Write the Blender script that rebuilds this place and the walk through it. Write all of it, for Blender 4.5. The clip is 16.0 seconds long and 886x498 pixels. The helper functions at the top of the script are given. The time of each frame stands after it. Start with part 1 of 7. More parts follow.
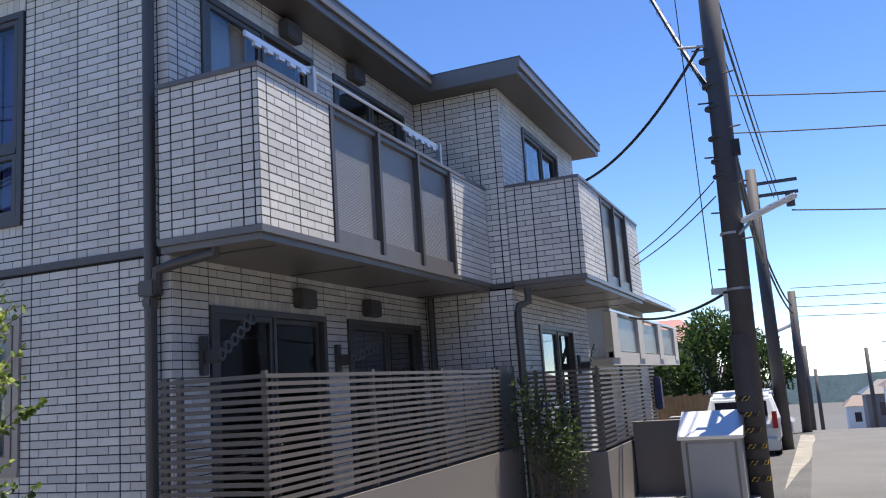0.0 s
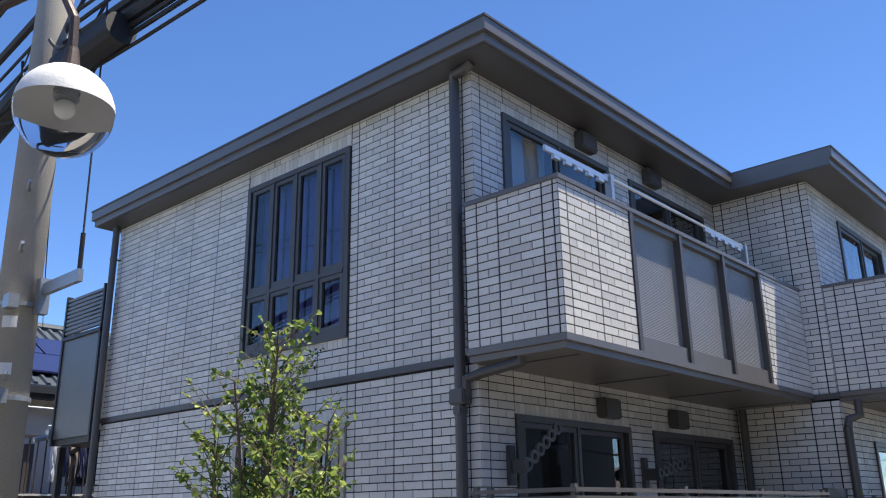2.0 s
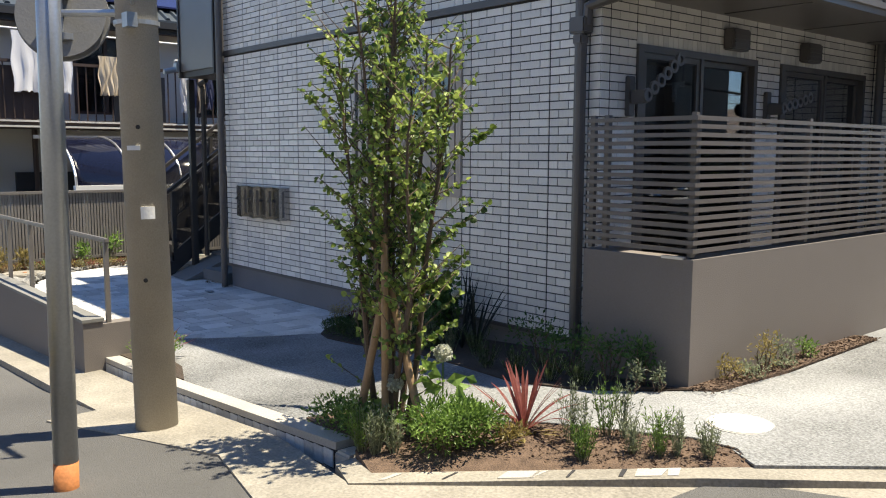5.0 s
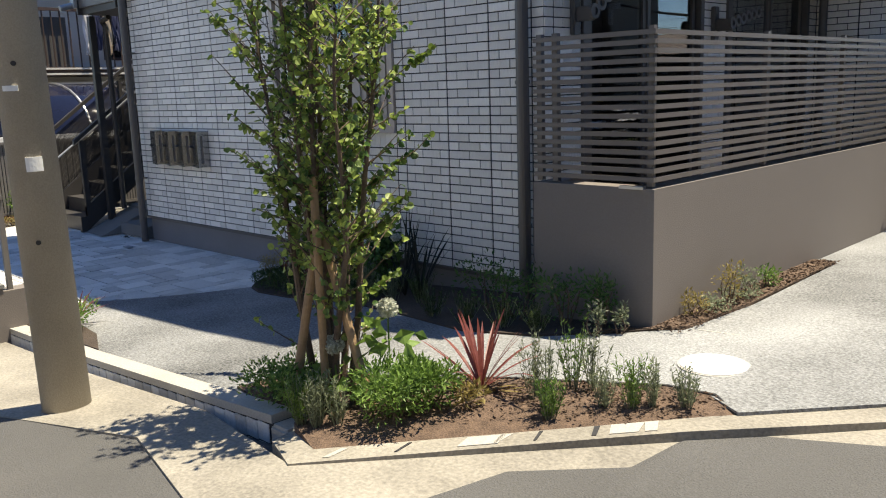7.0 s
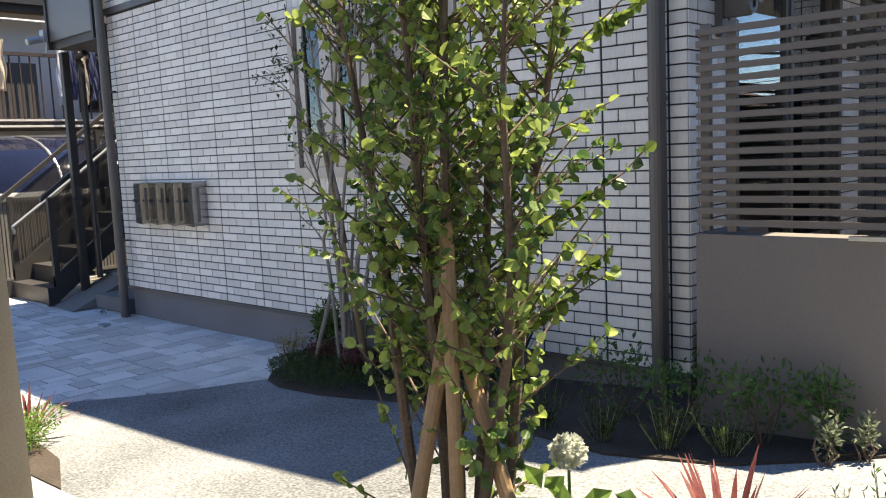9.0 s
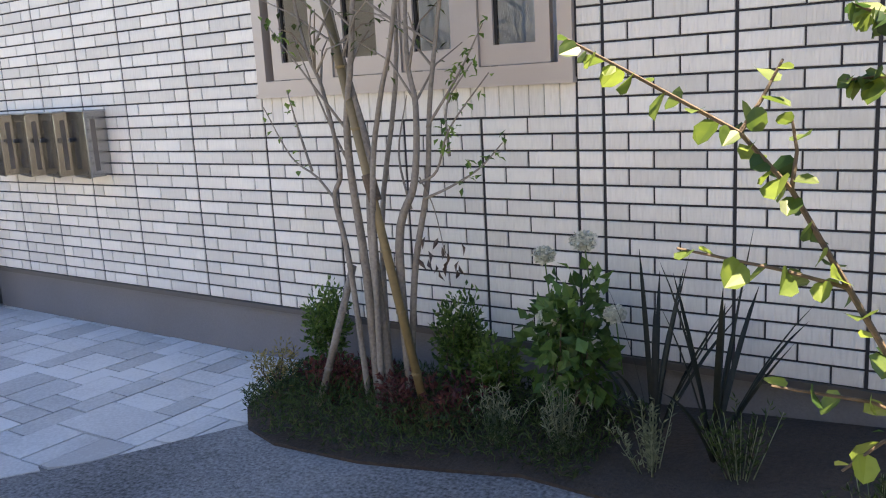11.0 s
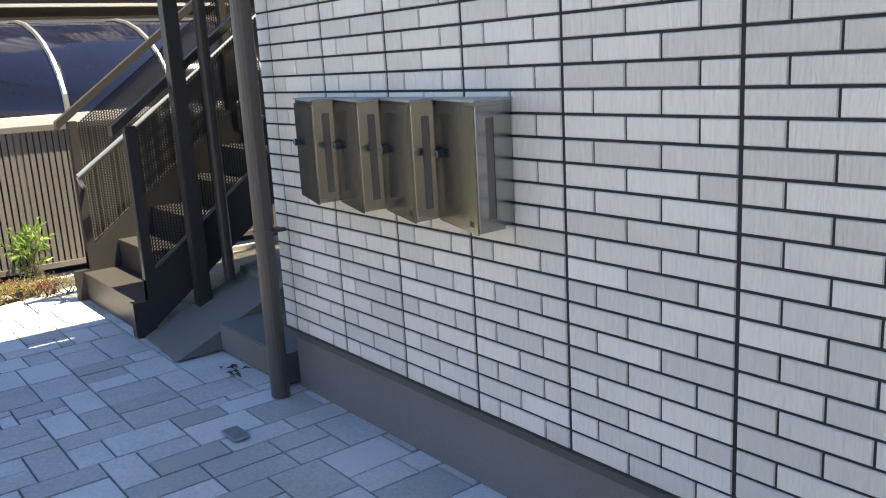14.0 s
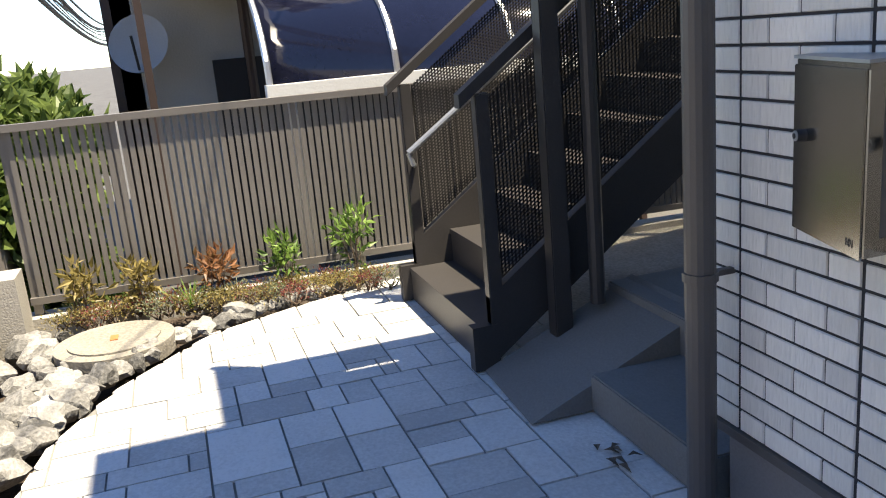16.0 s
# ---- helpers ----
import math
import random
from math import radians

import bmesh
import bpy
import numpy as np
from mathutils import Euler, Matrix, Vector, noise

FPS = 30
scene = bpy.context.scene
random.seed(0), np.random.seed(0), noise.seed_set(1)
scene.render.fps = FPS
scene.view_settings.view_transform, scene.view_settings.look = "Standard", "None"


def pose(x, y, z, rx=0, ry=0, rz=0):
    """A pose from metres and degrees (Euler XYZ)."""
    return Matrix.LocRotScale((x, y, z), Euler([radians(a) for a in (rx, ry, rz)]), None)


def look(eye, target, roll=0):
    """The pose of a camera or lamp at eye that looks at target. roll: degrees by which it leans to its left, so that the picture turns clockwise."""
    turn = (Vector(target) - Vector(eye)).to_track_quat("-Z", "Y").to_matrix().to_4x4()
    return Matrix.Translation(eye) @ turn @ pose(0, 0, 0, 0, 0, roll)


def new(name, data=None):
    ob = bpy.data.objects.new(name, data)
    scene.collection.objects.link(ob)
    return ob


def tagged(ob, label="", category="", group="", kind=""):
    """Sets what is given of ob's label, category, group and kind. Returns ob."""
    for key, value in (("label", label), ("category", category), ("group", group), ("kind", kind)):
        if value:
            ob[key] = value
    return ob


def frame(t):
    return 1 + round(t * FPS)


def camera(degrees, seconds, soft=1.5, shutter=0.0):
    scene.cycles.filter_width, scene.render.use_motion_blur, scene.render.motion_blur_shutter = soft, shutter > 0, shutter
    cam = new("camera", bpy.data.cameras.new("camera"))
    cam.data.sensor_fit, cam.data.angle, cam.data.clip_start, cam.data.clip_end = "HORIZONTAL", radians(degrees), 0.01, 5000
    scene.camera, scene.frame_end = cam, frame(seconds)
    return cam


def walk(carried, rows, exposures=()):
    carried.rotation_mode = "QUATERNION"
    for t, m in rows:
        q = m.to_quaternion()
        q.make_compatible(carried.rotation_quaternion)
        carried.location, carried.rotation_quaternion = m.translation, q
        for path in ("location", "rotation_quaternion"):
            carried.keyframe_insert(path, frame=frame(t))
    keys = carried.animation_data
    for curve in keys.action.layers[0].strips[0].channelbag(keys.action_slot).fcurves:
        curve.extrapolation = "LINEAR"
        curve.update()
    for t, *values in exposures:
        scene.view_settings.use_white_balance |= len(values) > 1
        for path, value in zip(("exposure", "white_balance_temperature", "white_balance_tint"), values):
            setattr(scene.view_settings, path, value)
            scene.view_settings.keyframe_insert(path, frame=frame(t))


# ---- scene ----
from mathutils.geometry import tessellate_polygon

cam = camera(55.6, 16.0, 1.1)
PATH = [
    (0, (4.202, -4.942, 1.791), (3.457, -3.115, 2.118), -3.9),
    (0.5, (4.175, -4.942, 1.803), (3.31, -3.193, 2.244), -3.7),
    (1, (4.151, -4.941, 1.814), (3.215, -3.265, 2.376), -3.1),
    (1.5, (4.141, -4.956, 1.807), (3.081, -3.377, 2.428), -2.2),
    (2, (4.1, -4.957, 1.813), (2.825, -3.538, 2.414), -0.9),
    (2.5, (4.051, -4.966, 1.807), (2.587, -3.693, 2.293), 0.1),
    (3, (4.025, -4.951, 1.797), (2.465, -3.729, 2.071), 0.2),
    (3.5, (4.002, -4.935, 1.777), (2.425, -3.706, 1.838), 0.2),
    (4, (4.002, -4.935, 1.761), (2.439, -3.69, 1.687), 0.2),
    (4.5, (4.002, -4.934, 1.747), (2.462, -3.668, 1.586), 0.1),
    (5, (4.007, -4.971, 1.728), (2.501, -3.675, 1.5), 0.2),
    (5.2, (3.993, -4.937, 1.729), (2.499, -3.632, 1.475), 0.3),
    (7.3, (3.402, -4.602, 1.643), (2.034, -3.195, 1.261), -2.0),
    (7.5, (3.247, -4.566, 1.607), (1.89, -3.147, 1.226), -1.8),
    (8, (2.869, -4.399, 1.59), (1.529, -2.952, 1.259), -1.3),
    (8.5, (2.437, -4.15, 1.531), (1.059, -2.721, 1.289), -2.2),
    (8.7, (2.259, -4.065, 1.513), (0.881, -2.633, 1.286), -2.3),
    (10.8, (0.063, -2.991, 1.344), (-1.053, -1.373, 0.971), -3.0),
    (11, (-0.115, -2.922, 1.348), (-1.243, -1.315, 0.966), -3.2),
    (11.5, (-0.515, -2.747, 1.336), (-1.678, -1.168, 0.943), -3.8),
    (12, (-0.878, -2.51, 1.365), (-2.14, -0.993, 1.041), -3.0),
    (12.5, (-1.271, -2.252, 1.455), (-2.754, -0.937, 1.191), -2.3),
    (13, (-1.709, -2.041, 1.442), (-3.238, -0.796, 1.104), -2.1),
    (13.5, (-2.162, -1.832, 1.394), (-3.676, -0.585, 1.001), -1.8),
    (14, (-2.669, -1.664, 1.435), (-4.217, -0.476, 0.996), -3.3),
    (14.5, (-3.128, -1.535, 1.437), (-4.651, -0.33, 0.958), -3.4),
    (15, (-3.578, -1.367, 1.404), (-5.173, -0.268, 0.905), -3.8),
    (15.5, (-3.885, -1.302, 1.43), (-5.611, -0.435, 0.913), -4.9),
    (16, (-4.13, -1.37, 1.44), (-5.981, -0.803, 0.937), -5.1),
]
walk(cam, [(t, look(eye, target, roll)) for t, eye, target, roll in PATH],
     exposures=[(0.0, 1.12, 6950, 11), (2.5, 1.17, 7150, 8), (3.5, 1.05, 7550, 8), (5.0, 1.3, 7900, 5), (7.5, 1.2, 8000, 5), (8.0, 1.3, 8050, 5), (8.5, 1.65, 8250, 5), (8.8, 1.8, 8400, 6), (10.8, 2.5, 9700, 10), (11.5, 2.6, 9750, 10), (12.0, 2.82, 9700, 9.5), (12.6, 2.5, 9300, 7), (13.5, 2.2, 9100, 5), (14.5, 2.05, 8950, 5.5), (15.0, 2.1, 8850, 7), (16.0, 1.7, 8300, 7)])

# world, sun
SUN = Vector((1.085, 1.5, 5.6)).normalized()
world = bpy.data.worlds.new("sky")
scene.world = world
world.use_nodes = True
wn = world.node_tree
sky = wn.nodes.new("ShaderNodeTexSky")
sky.sky_type, sky.sun_disc = "NISHITA", False
sky.altitude = 1500
sky.sun_elevation = math.asin(SUN.z)
sky.sun_rotation = math.atan2(SUN.x, SUN.y)
sky.air_density, sky.dust_density, sky.ozone_density = 0.75, 0.0, 3.0
deep = wn.nodes.new("ShaderNodeHueSaturation")
deep.inputs["Saturation"].default_value = 1.18
deep.inputs["Hue"].default_value = 0.507
wn.links.new(sky.outputs[0], deep.inputs["Color"])
wn.links.new(deep.outputs[0], wn.nodes["Background"].inputs[0])
wn.nodes["Background"].inputs[1].default_value = 0.125
sun = new("sun", bpy.data.lights.new("sun", "SUN"))
sun.data.energy, sun.data.angle, sun.data.color = 4.2, radians(0.53), (1.0, 0.96, 0.9)
sun.matrix_basis = look((6, 8, 40), Vector((6, 8, 40)) - SUN)


# ---- materials ----
def mat(name, col, rough=0.7, metal=0.0, vary=0.15, scale=3.0, grain=60.0, bump=0.15, tint=None, spec=0.5, stretch=(1, 1, 1), pick=""):
    """A two-scale noise material: large stains, fine grain, fine relief; pick: per piece variation."""
    m = bpy.data.materials.new(name)
    m.use_nodes = True
    nt = m.node_tree
    b = nt.nodes["Principled BSDF"]
    b.inputs["Roughness"].default_value = rough
    b.inputs["Metallic"].default_value = metal
    b.inputs["Specular IOR Level"].default_value = spec
    co = nt.nodes.new("ShaderNodeTexCoord")
    mp = nt.nodes.new("ShaderNodeMapping")
    mp.inputs["Scale"].default_value = stretch
    nt.links.new(co.outputs["Object"], mp.inputs[0])
    n1, n2 = nt.nodes.new("ShaderNodeTexNoise"), nt.nodes.new("ShaderNodeTexNoise")
    n1.inputs["Scale"].default_value, n1.inputs["Detail"].default_value = scale, 4
    n2.inputs["Scale"].default_value, n2.inputs["Detail"].default_value = grain, 3
    nt.links.new(mp.outputs[0], n1.inputs["Vector"])
    nt.links.new(mp.outputs[0], n2.inputs["Vector"])
    add = nt.nodes.new("ShaderNodeMath")
    add.operation = "ADD"
    nt.links.new(n1.outputs[0], add.inputs[0])
    nt.links.new(n2.outputs[0], add.inputs[1])
    src = add
    if pick:
        g = nt.nodes.new("ShaderNodeObjectInfo" if pick == "object" else "ShaderNodeNewGeometry")
        a2 = nt.nodes.new("ShaderNodeMath")
        a2.operation = "MULTIPLY_ADD"
        a2.inputs[1].default_value, a2.inputs[2].default_value = 0.9, -0.45
        nt.links.new(g.outputs["Random" if pick == "object" else "Random Per Island"], a2.inputs[0])
        a3 = nt.nodes.new("ShaderNodeMath")
        a3.operation = "ADD"
        nt.links.new(add.outputs[0], a3.inputs[0])
        nt.links.new(a2.outputs[0], a3.inputs[1])
        src = a3
    rmp = nt.nodes.new("ShaderNodeMapRange")
    rmp.inputs["From Min"].default_value, rmp.inputs["From Max"].default_value = 0.55, 1.45
    nt.links.new(src.outputs[0], rmp.inputs["Value"])
    mix = nt.nodes.new("ShaderNodeMix")
    mix.data_type = "RGBA"
    lo = [max(0.0, c * (1 - vary)) for c in col]
    hi = [min(1.0, c * (1 + vary)) for c in col]
    if tint:
        hi = list(tint)
    mix.inputs[6].default_value, mix.inputs[7].default_value = (*lo, 1), (*hi, 1)
    nt.links.new(rmp.outputs[0], mix.inputs[0])
    nt.links.new(mix.outputs[2], b.inputs["Base Color"])
    if bump:
        bp = nt.nodes.new("ShaderNodeBump")
        bp.inputs["Strength"].default_value, bp.inputs["Distance"].default_value = bump, 0.01
        nt.links.new(n2.outputs[0], bp.inputs["Height"])
        nt.links.new(bp.outputs[0], b.inputs["Normal"])
    return m


def leaf_mat(name, col, tip, rough=0.45):
    """Leaf: colour varies from leaf to leaf, and some light passes through."""
    m = mat(name, col, rough, 0, 0.3, 2, 40, 0.0, tip, 0.4, pick="island")
    b = m.node_tree.nodes["Principled BSDF"]
    tr = m.node_tree.nodes.new("ShaderNodeBsdfTranslucent")
    ms = m.node_tree.nodes.new("ShaderNodeMixShader")
    ms.inputs[0].default_value = 0.45
    src = b.inputs["Base Color"].links[0].from_socket
    m.node_tree.links.new(src, tr.inputs[0])
    m.node_tree.links.new(b.outputs[0], ms.inputs[1])
    m.node_tree.links.new(tr.outputs[0], ms.inputs[2])
    m.node_tree.links.new(ms.outputs[0], m.node_tree.nodes["Material Output"].inputs[0])
    return m


def glass_mat(name, col, rough=0.0, ior=1.5):
    m = bpy.data.materials.new(name)
    m.use_nodes = True
    b = m.node_tree.nodes["Principled BSDF"]
    b.inputs["Base Color"].default_value = (*col, 1)
    b.inputs["Roughness"].default_value = rough
    b.inputs["IOR"].default_value = ior
    b.inputs["Transmission Weight"].default_value = 1.0
    return m


TILE = mat("tile_glaze", (0.76, 0.735, 0.685), 0.45, 0, 0.13, 1.5, 110, 0.5, pick="island", stretch=(1, 1, 0.12))
TILE_ONE = mat("tile_glaze_piece", (0.76, 0.735, 0.685), 0.45, 0, 0.13, 1.5, 110, 0.5, pick="object", stretch=(1, 1, 0.12))
GROUT = mat("dark_joint", (0.032, 0.032, 0.036), 0.9, 0, 0.2)
TRIM = mat("taupe_metal", (0.118, 0.109, 0.104), 0.42, 0.35, 0.08, 4, 200, 0.03)
TRIM_LIGHT = mat("taupe_frame", (0.19, 0.175, 0.165), 0.38, 0.3, 0.06, 4, 200, 0.02)
PINKFRAME = mat("beige_frame", (0.49, 0.43, 0.385), 0.4, 0.15, 0.05, 4, 200, 0.02)
BASE = mat("grey_render", (0.20, 0.195, 0.20), 0.85, 0, 0.12, 2, 120, 0.3)
STUCCO = mat("taupe_stucco", (0.172, 0.152, 0.14), 0.9, 0, 0.1, 1.2, 120, 0.2)
CONC = mat("concrete", (0.40, 0.38, 0.345), 0.88, 0, 0.22, 1.6, 90, 0.4)
CONC_D = mat("weathered_concrete", (0.255, 0.235, 0.20), 0.9, 0, 0.5, 2.2, 60, 0.5)
ASPH = mat("asphalt", (0.10, 0.098, 0.096), 0.95, 0, 0.4, 0.8, 130, 1.0)
ASPH_R = mat("worn_asphalt", (0.135, 0.132, 0.128), 0.95, 0, 0.3, 0.5, 110, 0.8)
AGG = mat("exposed_aggregate", (0.20, 0.205, 0.208), 0.9, 0, 1.0, 0.9, 70, 1.0)
SLAB = mat("stone_slab", (0.58, 0.575, 0.56), 0.8, 0, 0.24, 2.2, 70, 0.35, pick="object")
SLAB_B = mat("stone_slab_far", (0.40, 0.41, 0.42), 0.8, 0, 0.16, 2.2, 70, 0.35, pick="island")
SAND = mat("joint_sand", (0.20, 0.195, 0.18), 0.95, 0, 0.2)
ROCK = mat("broken_rock", (0.225, 0.22, 0.21), 0.85, 0, 0.65, 7, 60, 0.8, pick="object")
DULL = mat("dull_steel", (0.40, 0.39, 0.375), 0.45, 0.1, 0.1, 2, 160, 0.08)
CONC_R = mat("smooth_concrete", (0.18, 0.178, 0.17), 0.85, 0, 0.16, 2.0, 90, 0.25)
STEEL = mat("brushed_steel", (0.385, 0.385, 0.385), 0.2, 1.0, 0.05, 1.5, 160, 0.025, stretch=(1, 1, 0.04))
ALU = mat("aluminium", (0.62, 0.62, 0.63), 0.35, 0.9, 0.06, 4, 100, 0.02)
GALV = mat("galvanised_steel", (0.42, 0.44, 0.46), 0.42, 0.8, 0.12, 5, 80, 0.05)
POLEC = mat("pole_concrete", (0.35, 0.32, 0.275), 0.85, 0, 0.2, 2.5, 120, 0.25)
POLED = mat("pole_dark", (0.076, 0.071, 0.076), 0.7, 0.1, 0.3, 3, 80, 0.2)
BLACK = mat("black_rubber", (0.02, 0.02, 0.022), 0.6, 0, 0.2)
BROWN = mat("dark_brown_steel", (0.075, 0.05, 0.042), 0.5, 0.2, 0.15)
STAIR = mat("stair_steel", (0.058, 0.054, 0.053), 0.45, 0.3, 0.12, 4, 100, 0.05)
FENCE = mat("fence_aluminium", (0.135, 0.12, 0.112), 0.42, 0.15, 0.08, 3, 150, 0.03)
WHITE = mat("white_paint", (0.78, 0.78, 0.76), 0.6, 0, 0.05)
PLASTER = mat("cream_plaster", (0.55, 0.53, 0.49), 0.9, 0, 0.08, 1, 60, 0.3)
ROOFT = mat("blue_roof_tile", (0.045, 0.058, 0.07), 0.4, 0, 0.2, 3, 60, 0.1)
SOLAR = mat("solar_cell", (0.03, 0.035, 0.10), 0.12, 0.2, 0.15, 2, 30, 0)
SOIL = mat("dark_soil", (0.055, 0.04, 0.03), 0.95, 0, 0.4, 5, 60, 1.0)
MULCH = mat("bark_mulch", (0.085, 0.052, 0.037), 0.9, 0, 0.6, 20, 120, 1.0, (0.20, 0.13, 0.09))
BARK = mat("grey_bark", (0.25, 0.22, 0.19), 0.85, 0, 0.4, 9, 80, 0.6)
BARK_D = mat("brown_bark", (0.12, 0.085, 0.06), 0.85, 0, 0.4, 9, 80, 0.6)
BAMBOO = mat("bamboo", (0.24, 0.175, 0.085), 0.5, 0, 0.25, 6, 50, 0.1)
LOG = mat("peeled_log", (0.315, 0.203, 0.112), 0.7, 0, 0.25, 6, 50, 0.3)
CLOTH_W = mat("white_cloth", (0.72, 0.72, 0.75), 0.9, 0, 0.06, 3, 60, 0.2)
CLOTH_B = mat("beige_cloth", (0.60, 0.50, 0.38), 0.9, 0, 0.1, 3, 60, 0.2)
CLOTH_N = mat("navy_cloth", (0.06, 0.07, 0.14), 0.9, 0, 0.2, 3, 60, 0.2)
YELLOW = mat("yellow_paint", (0.75, 0.47, 0.05), 0.8, 0, 0.15, 6, 90, 0.3)
ORANGE = mat("rust_orange", (0.45, 0.17, 0.06), 0.8, 0, 0.3, 8, 60, 0.2)
CARW = mat("pale_car_paint", (0.66, 0.70, 0.70), 0.25, 0, 0.03)
REDL = mat("red_lens", (0.4, 0.02, 0.02), 0.2, 0, 0.1)
GLASS = glass_mat("clear_glass", (0.75, 0.82, 0.85))
PANEL = mat("ribbed_panel", (0.24, 0.245, 0.25), 0.32, 0, 0.06, 1.5, 60, 0.05)
CARPORT = mat("smoked_polycarbonate", (0.010, 0.012, 0.028), 0.09, 0, 0.2, 2, 30, 0.0)
# unlit room interiors: their dimness is put into this near-black colour
DARKROOM = mat("painted_dim_room", (0.06, 0.06, 0.065), 0.9, 0, 0.2)
CURTAIN = mat("white_curtain", (0.72, 0.73, 0.76), 0.9, 0, 0.06, 2, 40, 0.3, stretch=(6, 6, 0.2))
BLUECURT = mat("blue_curtain", (0.20, 0.19, 0.60), 0.7, 0, 0.12, 2, 40, 0.1, stretch=(6, 6, 0.2))
KATSURA = leaf_mat("katsura_leaf", (0.08, 0.175, 0.05), (0.38, 0.47, 0.12))
OLIVE = leaf_mat("dark_leaf", (0.04, 0.07, 0.022), (0.10, 0.15, 0.045))
GREEN = leaf_mat("fresh_leaf", (0.10, 0.20, 0.045), (0.25, 0.39, 0.095))
SAGE = leaf_mat("sage_leaf", (0.17, 0.21, 0.13), (0.36, 0.40, 0.26))
GOLD = leaf_mat("golden_leaf", (0.24, 0.20, 0.06), (0.42, 0.34, 0.14))
CRIMSON = leaf_mat("crimson_leaf", (0.16, 0.035, 0.04), (0.36, 0.12, 0.10))
BLADE = leaf_mat("dark_blade", (0.018, 0.022, 0.018), (0.04, 0.045, 0.035))
RUST = leaf_mat("rusty_leaf", (0.16, 0.09, 0.04), (0.34, 0.16, 0.08))
# darker green than fresh_leaf: shade of the wall bed put into the colour
HYDRA = leaf_mat("hydrangea_leaf", (0.055, 0.12, 0.035), (0.12, 0.23, 0.06))
# katsura leaf copy, darkened to carry the crown's shade on side branches
SHADED_KATSURA = leaf_mat("shaded_katsura_leaf", (0.04, 0.105, 0.03), (0.22, 0.30, 0.06))
SHRUB = leaf_mat("shrub_leaf", (0.06, 0.125, 0.032), (0.15, 0.26, 0.06))
DARKRED = leaf_mat("dark_red_leaf", (0.085, 0.024, 0.028), (0.19, 0.065, 0.055))
PETAL = leaf_mat("white_petal", (0.65, 0.68, 0.55), (0.82, 0.82, 0.74))
FARTREE = leaf_mat("far_leaf", (0.035, 0.075, 0.02), (0.09, 0.15, 0.04))
PINE = leaf_mat("pine_needle", (0.07, 0.13, 0.03), (0.20, 0.27, 0.08))


# ---- building helpers ----
def clip_x(poly, x0, keep):
    """The part of a polygon on one side of the line x = x0."""
    out = []
    for (ax, ay), (bx, by) in zip(poly, poly[1:] + poly[:1]):
        if (ax - x0) * keep >= 0:
            out.append((ax, ay))
        if (ax - x0) * (bx - x0) < 0:
            out.append((x0, ay + (by - ay) * (x0 - ax) / (bx - ax)))
    return out


